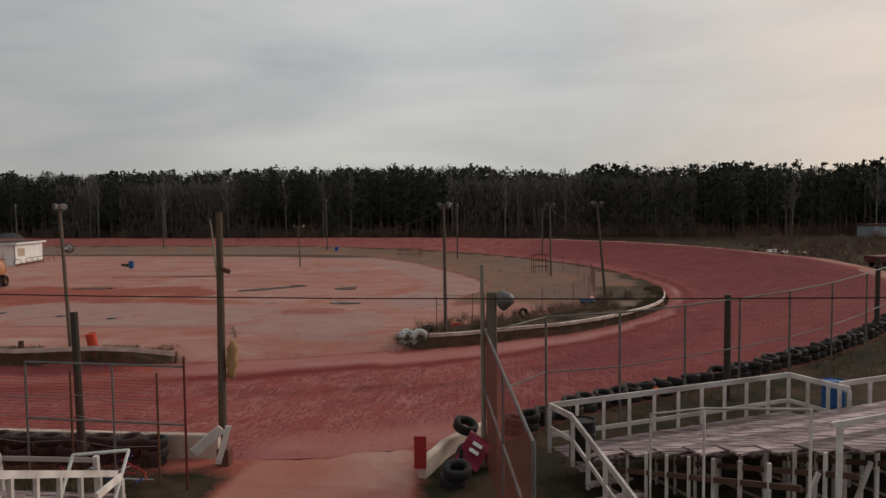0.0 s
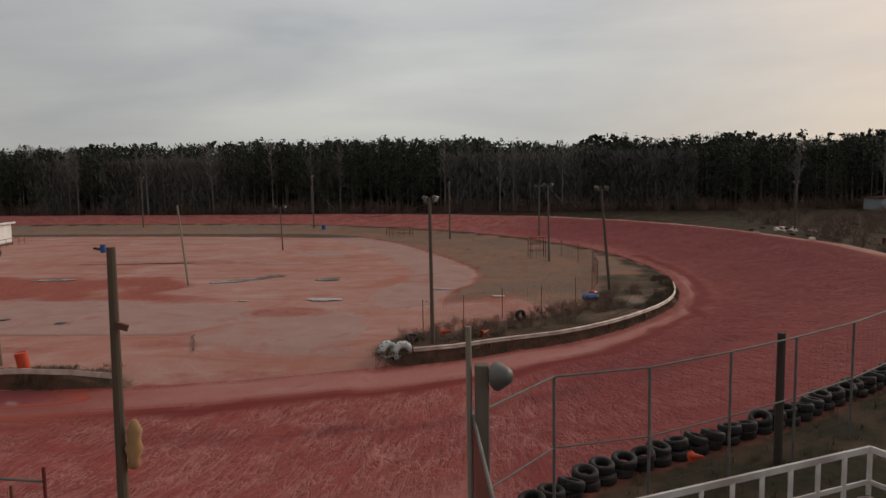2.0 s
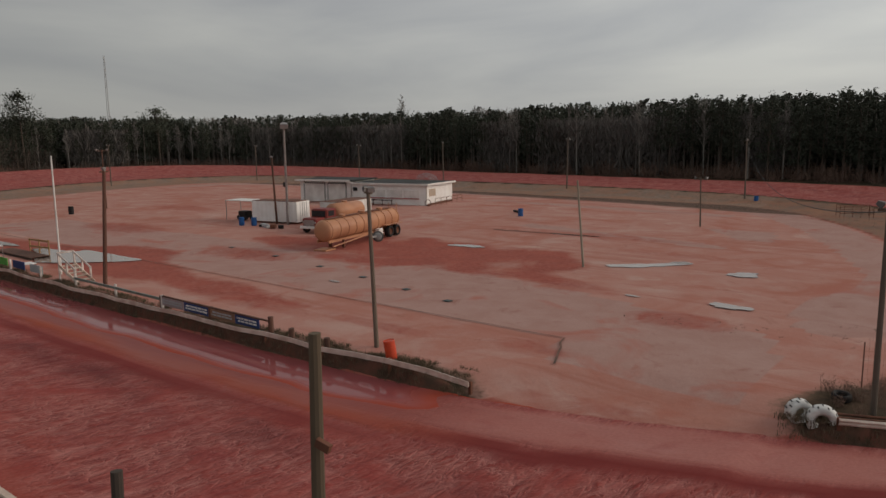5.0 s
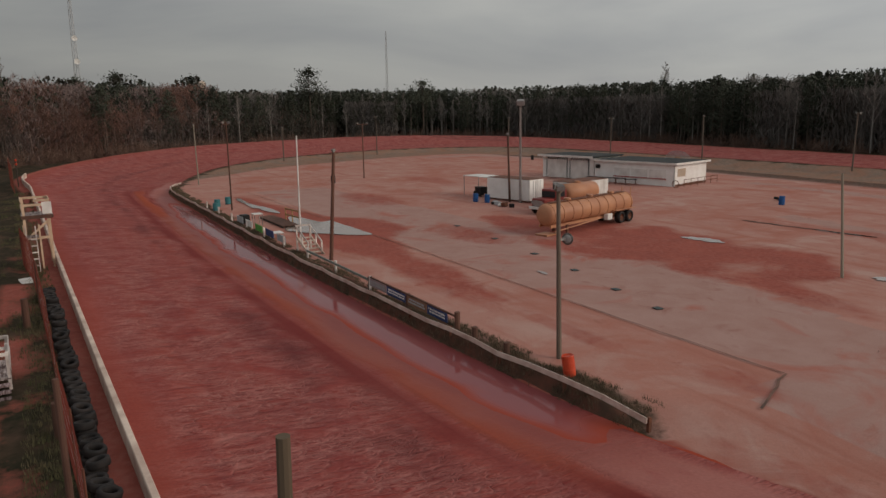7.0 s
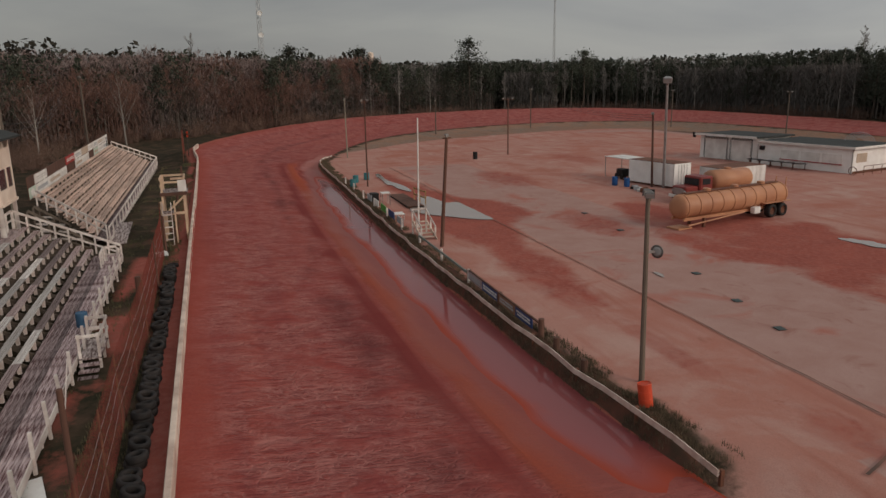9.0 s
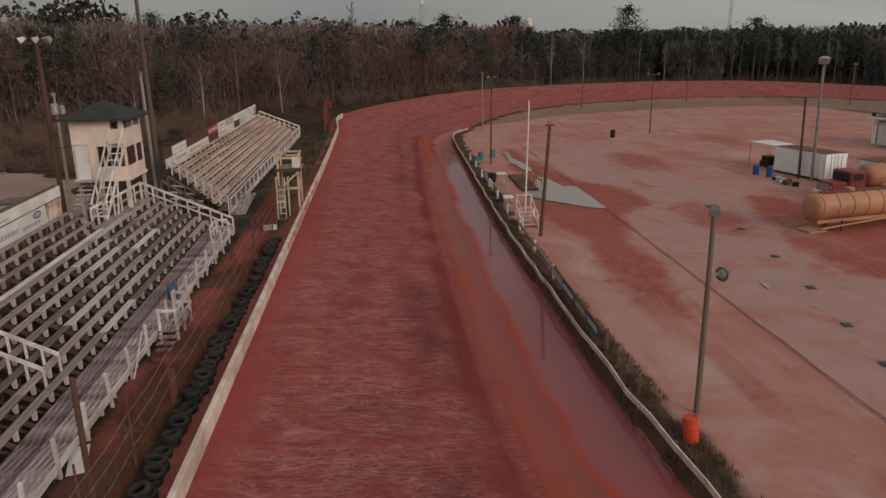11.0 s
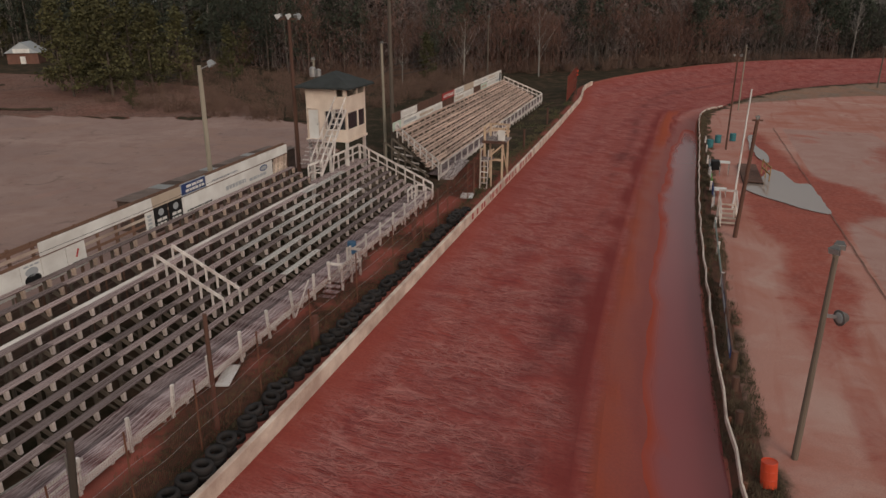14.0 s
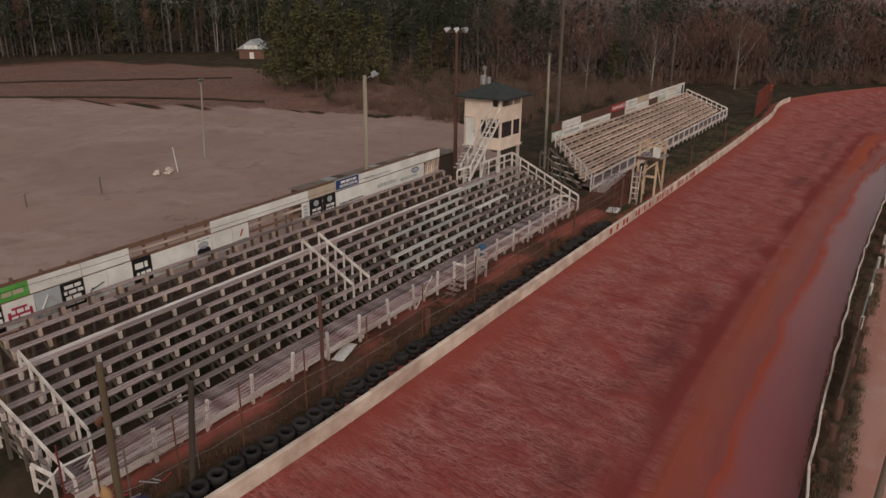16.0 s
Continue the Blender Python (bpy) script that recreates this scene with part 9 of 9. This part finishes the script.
def bare_proto(seed, h=14.5, full=True, spread=1.0, low=0.35):
    r = random.Random(seed)
    tr, cr = Heap(), Heap()
    bend = np.array((r.uniform(-0.6, 0.6), r.uniform(-0.6, 0.6), 0))
    m1, tip = bend * 0.4 + (0, 0, h * 0.5), bend + (0, 0, h * 0.96)
    tr.stick((0, 0, -0.3), m1, 0.15, 0.1, 6), tr.stick(m1, tip, 0.1, 0.015, 5)
    for i in range(16 if full else 11):
        f = low + (0.97 - low) * (i + r.random()) / (16 if full else 11)
        p = m1 + (tip - m1) * ((f - 0.5) / 0.46) if f > 0.5 else m1 * (f / 0.5)
        a = r.uniform(0, math.tau)
        ln = (1.15 - f) * h * 0.3 * spread * r.uniform(0.6, 1.1)
        q = p + np.array((math.cos(a) * ln * 0.55, math.sin(a) * ln * 0.55, ln * r.uniform(0.7, 1.1)))
        tr.stick(p, q, 0.05, 0.02, 4)
        for j in range(7 if full else 5):
            g = p + (q - p) * r.uniform(0.25, 1.0)
            b = r.uniform(0, math.tau)
            l2 = ln * r.uniform(0.3, 0.6)
            e = g + np.array((math.cos(b) * l2 * 0.6, math.sin(b) * l2 * 0.6, l2 * r.uniform(0.4, 1.0)))
            cr.stick(g, e, 0.026, 0.012, 3)
            for _ in range(5 if full else 3):
                k = g + (e - g) * r.uniform(0.3, 1.0)
                c = r.uniform(0, math.tau)
                l3 = l2 * r.uniform(0.4, 0.8)
                cr.stick(k, k + np.array((math.cos(c) * l3 * 0.6, math.sin(c) * l3 * 0.6, l3 * r.uniform(0.3, 1.0))), 0.017, 0.008, 3)
    return tr, cr


def cedar_proto(seed, h=9.0):
    r = random.Random(seed)
    tr, cr = Heap(), Heap()
    tr.stick((0, 0, -0.3), (0, 0, h * 0.95), 0.16, 0.02, 6)
    for i in range(44):
        f = 0.06 + 0.94 * (i + r.random()) / 44
        a = r.uniform(0, math.tau)
        ln = (2.3 * (1 - f) ** 0.7 + 0.25) * r.uniform(0.7, 1.15)
        p, q = np.array((0, 0, h * f)), np.array((math.cos(a) * ln, math.sin(a) * ln, h * f + ln * 0.35))
        tr.stick(p, q, 0.03, 0.01, 3)
        for c in range(4):
            g = p + (q - p) * (0.3 + 0.7 * (c + 0.5) / 4)
            for _ in range(11):
                cr.tuft(g + np.array((r.gauss(0, 0.26), r.gauss(0, 0.26), r.gauss(0, 0.24))), 0.36 * r.uniform(0.6, 1.2), r)
    return tr, cr


PROTO = {}
for s_ in range(3):
    t_, c_ = pine_proto(40 + s_, 15.0, True, (0.3, 0.42, 0.2)[s_])
    PROTO["pine", s_] = (t_.mesh("trunk", BARK_PINE), c_.mesh("crown", NEEDLE))
    t_, c_ = bare_proto(60 + s_)
    PROTO["bare", s_] = (t_.mesh("trunk", BARK_GREY), c_.mesh("crown", TWIG_GREY))
    t_, c_ = bare_proto(80 + s_, 12.5, True, 1.35, 0.25)
    PROTO["red", s_] = (t_.mesh("trunk", BARK_RED), c_.mesh("crown", TWIG_RED))
t_, c_ = cedar_proto(5)
PROTO["cedar", 0] = (t_.mesh("trunk", BARK_PINE), c_.mesh("crown", CEDAR))
t_, c_ = bare_proto(99, 13, True, 2.0, 0.22)
PROTO["oak", 0] = (t_.mesh("trunk", BARK_GREY), c_.mesh("crown", TWIG_RED))
# dark colours for the inner layers stand in for shade inside the woods
DEEP_SHADE = material("deep_wood_mass", (0.05, 0.046, 0.038), (0.028, 0.027, 0.022), 0.2, 4, 1.0, bump=0, spec=0.0)
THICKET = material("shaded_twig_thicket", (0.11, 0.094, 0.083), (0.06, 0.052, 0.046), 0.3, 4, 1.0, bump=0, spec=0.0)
LABEL = {"pine": "tall dark pine at the edge of the woods", "bare": "bare grey winter tree at the edge of the woods", "red": "bare reddish winter tree at the edge of the woods",
         "cedar": "olive green cedar at the edge of the field", "oak": "broad bare oak beyond the second stand"}


def tree(kind, k, x, y, s, rz, z=None):
    ob = thing("tree", (x, y, 0), LABEL[kind], "tree", "trees at the edge of the woods" if kind != "oak" else "")
    z = height_at(x, y) if z is None else z
    ob.matrix_basis = Matrix.LocRotScale((x, y, z - 0.05), Euler((0, 0, rz)), (s, s, s * 1.0))
    tm, cm = PROTO[kind, k]
    a, b = new("trunk", tm), new("crown", cm)
    a.parent = b.parent = ob
    return ob


# the line of the wood's edge, clockwise from beyond the first turn
WOOD_EDGE = [(170, 70), (130, 125), (80, 146), (30, 148), (-30, 149), (-75, 150), (-120, 152), (-165, 148), (-195, 128), (-203, 95), (-195, 58), (-178, 32), (-158, 12), (-142, -4), (-128, -18), (-118, -40)]
LOT_EDGE = [(-118, -40), (-128, -62), (-140, -90), (-128, -125), (-100, -142), (-60, -152), (-10, -160)]


def along(line, step, rnd, depth0, depth1, jitter=1.0):
    sides = []
    for (ax, ay), (bx, by) in zip(line, line[1:]):
        n = Vector((by - ay, ax - bx, 0)).normalized()
        sides.append(-n if n.dot(Vector((ax + 70, ay - 60, 0))) < 0 else n)
    corners = [(sides[max(0, i - 1)] + sides[min(i, len(sides) - 1)]).normalized() for i in range(len(line))]
    for i, ((ax, ay), (bx, by)) in enumerate(zip(line, line[1:])):
        d = math.hypot(bx - ax, by - ay)
        s = 0.0
        while s < d:
            f = s / d
            n = corners[i].lerp(corners[i + 1], f)
            dep = rnd.uniform(depth0, depth1)
            yield ax + (bx - ax) * f + n.x * dep + rnd.uniform(-jitter, jitter), ay + (by - ay) * f + n.y * dep + rnd.uniform(-jitter, jitter), dep
            s += step


rw_ = random.Random(21)


def kind_at(x, y, rnd):
    if y > 100 and x > -150:                                # behind the back straight: dark pines, with groves of bare grey trees
        grove = math.sin(x * 0.075 + 0.6) + 0.6 * math.sin(x * 0.19 + 2.0)
        if x > 20:
            return "pine" if rnd.random() < 0.78 else "bare"
        return "bare" if rnd.random() < 0.42 + 0.28 * grove else "pine"
    if x < -130 and y > 55:
        return "pine" if rnd.random() < 0.62 else "bare"
    if y < -50:
        return ("pine", "red", "bare", "cedar")[rnd.choice((0, 0, 0, 0, 1, 1, 2, 3))]
    return "pine" if rnd.random() < 0.2 else "red"


count = 0
for x, y, dep in along(WOOD_EDGE[1:], 3.0, rw_, 0, 4, 0.8):
    k = kind_at(x, y, rw_)
    s = rw_.uniform(0.76, 0.96) * (1.15 if y < 60 and x < 0 else (1.07 if x < 0 else 1.02))
    tree(k, 0 if k == "cedar" else rw_.randrange(3), x, y, s, rw_.uniform(0, 6.28))
    count += 1
for x, y, dep in along(LOT_EDGE, 3.6, rw_, 0, 6, 1.5):
    k = kind_at(x, y, rw_)
    tree(k, 0 if k == "cedar" else rw_.randrange(3), x, y, rw_.uniform(0.8, 1.15) * (1.1 if k == "cedar" else 1), rw_.uniform(0, 6.28))
for x, y, s in ((-72.5, -37, 0.5), (-80, -47, 1.4), (-83, -51, 1.5), (-87, -46, 1.35), (-91, -53, 1.5), (-96, -48, 1.3), (-82, -58, 1.45), (-89, -59, 1.5), (-100, -56, 1.3), (-86, -54, 1.2), (-78, -52, 1.1), (-124, -16, 0.9), (-104, -44, 1.0), (-94, -66, 1.2)):
    tree("cedar", 0, x, y, s, s * 9)
tree("oak", 0, -137, 2, 1.0, 1.0)
tree("oak", 0, -124, -9, 0.85, 3.0)
tree("oak", 0, -112, -16, 0.7, 5.0)
# emergent trees on the skyline
t_, c_ = pine_proto(51, 15.0, True, 0.66, 1.35)
PROTO["tall", 0] = (t_.mesh("trunk", BARK_PINE), c_.mesh("crown", NEEDLE))
LABEL["tall"] = "tall pine with a flat crown above the woods"
for x, y, h in ((-203, 88, 21.8), (-187, 117, 17.8), (-214, 37, 20.5), (-204, -42, 20.8), (-222, 28, 19.5), (-230, 60, 20.5)):
    tree("tall", 0, x, y, h / 15.2, x * 0.3)
tree("bare", 1, -145, 171, 1.45, 0.4)
tree("bare", 0, -214, 11, 1.68, 0.9)


# ---- the depth of the woods: joined ----
def joined(name, protos, places, mat_name):
    """Copies of light prototype meshes laid at many places, in one mesh for each material."""
    vs, fs, n = [], [], 0
    for (pv, pf), x, y, z, s, a in places:
        c, sn = math.cos(a) * s, math.sin(a) * s
        q = np.empty_like(pv)
        q[:, 0], q[:, 1], q[:, 2] = pv[:, 0] * c - pv[:, 1] * sn + x, pv[:, 0] * sn + pv[:, 1] * c + y, pv[:, 2] * s + z
        vs.append(q)
        fs.append(pf + n)
        n += len(pv)
    v, f = np.vstack(vs), np.vstack(fs)
    me = bpy.data.meshes.new(name)
    me.vertices.add(len(v)), me.vertices.foreach_set("co", v.astype(np.float32).ravel())
    me.loops.add(len(f) * 4), me.loops.foreach_set("vertex_index", f.astype(np.int32).ravel())
    me.polygons.add(len(f)), me.polygons.foreach_set("loop_start", (np.arange(len(f)) * 4).astype(np.int32))
    me.update(calc_edges=True)
    me.materials.append(mat_name)
    return new(name, me)


def arrays(h):
    return np.vstack(h.v), np.array(h.f)


LIGHT = {"pine": [tuple(map(arrays, pine_proto(140 + i, 15.0, False, (0.22, 0.4, 0.12, 0.3)[i], 1.35))) for i in range(4)], "bare": [tuple(map(arrays, bare_proto(160 + i, 14.5, False))) for i in range(4)],
         "red": [tuple(map(arrays, bare_proto(180 + i, 12.5, False, 1.3, 0.25))) for i in range(3)]}
bins = {"trunk": [], "needles": [], "twigs": [], "red": []}
spots = []
for d0, d1, st in ((3, 8, 1.9), (8, 14, 1.9), (14, 22, 2.1)):
    spots += list(along(WOOD_EDGE, st, rw_, d0, d1, 1.5))
for d0, d1, st in ((3, 9, 2.2), (9, 16, 2.2), (16, 26, 2.2)):
    spots += list(along(LOT_EDGE, st, rw_, d0, d1, 2.0))
for x, y, dep in spots:
    k = kind_at(x, y, rw_)
    if dep > 8 and rw_.random() < (0.7 if y > 62 else (0.08 if y > -50 else 0.5)):
        k = "pine"
    k = "pine" if k == "cedar" else k
    tr, cr = rw_.choice(LIGHT[k])
    z = 0.4 + min(1.5, 0.05 * dep)
    s, a = rw_.uniform(0.78, 0.97) * (1.2 if y < 60 and x < 0 else (1.09 if x < 0 else 1.03)) * (1.12 if y < -50 else 1), rw_.uniform(0, 6.28)
    bins["trunk"].append((tr, x, y, z, s, a))
    bins["needles" if k == "pine" else ("twigs" if k == "bare" else "red")].append((cr, x, y, z, s, a))


woods = new("woods")
tagged(woods, "deep woods of dark pines and bare grey trees", "woods", kind="stuff")
for nm, key, mt in (("trunks", "trunk", BARK_DEEP), ("needles", "needles", NEEDLE), ("twigs", "twigs", TWIG_GREY), ("reddish_twigs", "red", TWIG_RED)):
    o = joined(nm, None, bins[key], mt)
    o.parent = woods


# the dense twigs and saplings deep inside, which close the view between the trunks
THICKET_MAUVE = material("mauve_grey_twig_thicket", (0.24, 0.185, 0.175), (0.15, 0.113, 0.106), 0.1, 3, 1.0, bump=0, spec=0.0)
THICKET_RED = material("reddish_twig_thicket", (0.19, 0.105, 0.085), (0.1, 0.064, 0.054), 0.1, 3, 1.0, bump=0, spec=0.0)
rt_ = random.Random(33)
clouds = {"dark": ([], []), "reddish": ([], []), "mauve": ([], [])}
for line, lo, hi, st, ht in ((WOOD_EDGE[9:], -2, 4, 0.006, 9.5), (WOOD_EDGE[9:], 3, 10, 0.005, 13.0), (WOOD_EDGE, 3, 10, 0.02, 7.5), (WOOD_EDGE, 10, 17, 0.02, 10.0), (WOOD_EDGE, 17.1, 30, 0.009, 15.5), (WOOD_EDGE, 26, 36, 0.006, 15.5), (LOT_EDGE, 0, 5, 0.012, 7.0), (LOT_EDGE, 4, 11, 0.01, 11.0), (LOT_EDGE, 10, 17, 0.012, 13.0), (LOT_EDGE, 17.1, 30, 0.009, 17.0)):
    for x, y, dep in along(line, st, rt_, lo, hi, 1.0):
        hue = noise.noise((x * 0.05, y * 0.05, 40.0)) + rt_.uniform(-0.25, 0.25)
        left_ = -60 < y < 62 and x < -90
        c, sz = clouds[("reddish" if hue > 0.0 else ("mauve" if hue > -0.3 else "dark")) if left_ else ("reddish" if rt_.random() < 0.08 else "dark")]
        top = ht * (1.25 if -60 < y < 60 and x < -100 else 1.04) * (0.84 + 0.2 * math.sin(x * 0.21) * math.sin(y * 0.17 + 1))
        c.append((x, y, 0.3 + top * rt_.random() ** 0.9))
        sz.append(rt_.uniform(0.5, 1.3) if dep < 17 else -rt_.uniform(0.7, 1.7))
# groves of bare grey trees before the pines: fine upright twigs
clouds["grove"] = ([], [])
for x, y, dep in along(WOOD_EDGE[1:10], 0.0035, rt_, 0, 6, 1.0):
    g = math.sin(x * 0.075 + 0.6) + 0.6 * math.sin(x * 0.19 + 2.0) + 0.8 * noise.noise((x * 0.06, y * 0.06, 11.0))
    if g > -0.25 and x < 40:
        clouds["grove"][0].append((x, y, 1.0 + 11.5 * rt_.random() ** 0.8))
        clouds["grove"][1].append(rt_.uniform(0.9, 2.4))
# the closed canopy of the deep woods, its top gently uneven
clouds["needles"], clouds["grey"], clouds["olive"] = ([], []), ([], []), ([], [])
for line, lo, hi, st, ht in ((WOOD_EDGE, 8, 26, 0.0055, 14.2), (WOOD_EDGE[8:], 5, 22, 0.0045, 13.8), (LOT_EDGE, 3, 24, 0.003, 16.0)):
    for x, y, dep in along(line, st, rt_, lo, hi, 1.2):
        left = x < -100 and -60 < y < 62
        top = ht * (1.18 if left else (1.1 if x < -5 else 1.0)) + (2.4 if left else 1.3) * noise.noise((x * 0.12, y * 0.12, 2.0)) + (1.6 if left else 1.1) * noise.noise((x * 0.45, y * 0.45, 6.0)) - 0.05 * (dep < 12)
        grove = noise.noise((x * 0.045, y * 0.045, 20.0))
        if left:
            key = ("reddish", "mauve", "needles")[0 if grove > 0.1 else (1 if grove > -0.33 else 2)]
        else:
            key = ("olive" if line is LOT_EDGE and rt_.random() < 0.6 else "needles") if grove > -0.15 else ("reddish" if line is LOT_EDGE else "grey")
        if rt_.random() < 0.1 and not left:
            key = "grey"
        c, sz = clouds[key]
        c.append((x, y, top - (top - 4.0) * rt_.random() ** 1.5))
        sz.append(rt_.uniform(0.25, 0.6) if line is LOT_EDGE else rt_.uniform(0.4, 0.95) if key in ("needles", "olive") else rt_.uniform(0.8, 2.0))
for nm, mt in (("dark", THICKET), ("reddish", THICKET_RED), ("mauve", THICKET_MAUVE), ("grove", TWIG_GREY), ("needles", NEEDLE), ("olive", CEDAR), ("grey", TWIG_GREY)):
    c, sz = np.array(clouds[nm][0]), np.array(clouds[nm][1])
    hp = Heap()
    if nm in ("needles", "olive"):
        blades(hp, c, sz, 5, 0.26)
    else:                                                  # fine upright twigs in front, blades coloured dark as shade deep inside
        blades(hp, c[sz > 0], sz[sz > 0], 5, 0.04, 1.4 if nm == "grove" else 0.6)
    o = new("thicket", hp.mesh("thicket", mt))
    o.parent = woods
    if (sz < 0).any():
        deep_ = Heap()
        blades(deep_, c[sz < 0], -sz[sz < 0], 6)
        o = new("thicket", deep_.mesh("thicket", DEEP_SHADE))
        o.parent = woods

# ---- undergrowth ----
def brush_heap(seed, n=26, h=1.6):
    r = random.Random(seed)
    hp = Heap()
    for i in range(n):
        a, rad = r.uniform(0, 6.28), r.uniform(0, 0.9)
        p = np.array((rad * math.cos(a), rad * math.sin(a), 0))
        q = p + np.array((r.uniform(-0.6, 0.6), r.uniform(-0.6, 0.6), r.uniform(0.4, 1.0) * h))
        hp.stick(p, q, 0.02, 0.005, 3)
        for _ in range(3):
            g = p + (q - p) * r.uniform(0.4, 1)
            hp.stick(g, g + np.array((r.uniform(-0.4, 0.4), r.uniform(-0.4, 0.4), r.uniform(0.1, 0.5))), 0.012, 0.004, 3)
    for i in range(n * 4):
        hp.tuft((r.gauss(0, 0.55), r.gauss(0, 0.55), abs(r.gauss(0.3, 0.35)) * h), r.uniform(0.07, 0.2), r)
    return arrays(hp)


BR = [brush_heap(200 + i) for i in range(4)]
pl = []
for x, y, dep in list(along(WOOD_EDGE, 1.1, rw_, -3, 3, 1.2)) + list(along(WOOD_EDGE, 1.6, rw_, 3, 9, 1.2)) + list(along(LOT_EDGE[:2], 1.0, rw_, -25, 0, 2)):
    pl.append((rw_.choice(BR), x, y, 0.45, rw_.uniform(0.7, 2.2), rw_.uniform(0, 6.28)))
for i in range(260):                                       # scrub outside the first turn
    x, y = rw_.uniform(24, 70), rw_.uniform(58, 135)
    if abs(x - 26 - 0.1 * (y - 60)) > 5 and x > 33:
        pl.append((rw_.choice(BR), x, y, 0.45, rw_.uniform(0.5, 1.3), rw_.uniform(0, 6.28)))
for i in range(420):                                       # scrub behind the tower and the second stand
    x, y = rw_.uniform(-128, -72), rw_.uniform(-46, -4)
    if y > -8 and x > -100:
        continue
    pl.append((rw_.choice(BR), x, y, 0.5, rw_.uniform(0.5, 1.5), rw_.uniform(0, 6.28)))
for i in range(150):                                       # dead weeds between the corner fence and the rail
    f = rw_.random()
    x, y = -3.5 + 13.5 * f + rw_.uniform(-1, 1), 39.0 + 4.5 * f + 9.5 * f * f + rw_.uniform(-0.6, 3.4)
    q = near_line(np.array([[x, y]]), INNER)
    if q[2][0] and q[0][0] > 1.0 and math.hypot(x - 9.3, y - 51.5) > 1.7:
        pl.append((rw_.choice(BR), x, y, 0.0, rw_.uniform(0.18, 0.42), rw_.uniform(0, 6.28)))
tagged(joined("undergrowth", None, pl, BRUSH), "dry brown brush along the foot of the woods", "undergrowth", kind="stuff")

# ---- far things on the skyline ----
def mast(az, dist, h, label, w=0.8):
    x, y = dist * math.cos(radians(az)), 17 + dist * math.sin(radians(az))
    ob = thing("radio_mast", (x, y, 0), label, "mast")
    for i in range(3):
        a = i * math.tau / 3
        part("leg", tube(bm_new(), (w * math.cos(a), w * math.sin(a), 0), (0.3 * w * math.cos(a), 0.3 * w * math.sin(a), h), 0.12, 0.08, 6), GALV, ob)
    bm = bm_new()
    n = int(h / 3)
    for j in range(n):
        for i in range(3):
            a, b = i * math.tau / 3, (i + 1) * math.tau / 3
            k0, k1 = w * (1 - 0.7 * j / n), w * (1 - 0.7 * (j + 1) / n)
            beam(bm, (k0 * math.cos(a), k0 * math.sin(a), j * h / n), (k1 * math.cos(b), k1 * math.sin(b), (j + 1) * h / n), 0.07)
    part("lattice", bm, GALV, ob)
    return ob


m1 = mast(154.7, 420, 54, "tall lattice radio mast far beyond the woods", 1.0)
m2 = mast(177.0, 330, 62, "lattice radio mast with round dishes beyond the woods", 1.6)
for z in (31, 40):
    part("dish", lathe(bm_new(), [(0.001, 0), (1.0, 0.3), (1.1, 0.5), (0.001, 0.35)], 16, pose(1.2, 0.4, z, 90, 0, 90)), WHITE_METAL, m2)
wx, wy = 300 * math.cos(radians(168.7)), 17 + 300 * math.sin(radians(168.7))
wt_ = thing("water_tank", (wx, wy, 0), "pale yellow standpipe water tank beyond the woods", "water tank")
part("shell", lathe(bm_new(), [(1.25, 0), (1.25, 21.6), (1.1, 22.0), (0.01, 22.4)], 18), TOWER_PAINT, wt_)
# a small house beyond the field
hs = thing("house", (-110, -118, 0), "small brick house with a white gable in the trees", "house")
hs.matrix_basis = pose(-120, -107, 0.9, 0, 0, 35)
part("wall", box(bm_new(), -4, -3, 0, 4, 3, 2.7), HOUSE_BRICK, hs, "dull brick walls")
bm = bm_new()
vv = [bm.verts.new(p) for p in ((-4.4, -3.4, 2.7), (4.4, -3.4, 2.7), (4.4, 3.4, 2.7), (-4.4, 3.4, 2.7), (-4.4, 0, 4.9), (4.4, 0, 4.9))]
for f in ((0, 1, 5, 4), (2, 3, 4, 5), (0, 4, 3), (1, 2, 5), (0, 3, 2, 1)):
    bm.faces.new([vv[i] for i in f])
part("roof", bm, SIGN_GREY, hs)
part("gable", box(bm_new(), 4.41, -1.6, 2.72, 4.44, 1.6, 3.6), SIGN_WHITE, hs)
part("door", box(bm_new(), 4.0, -0.5, 0, 4.04, 0.5, 2.0), SIGN_WHITE, hs)
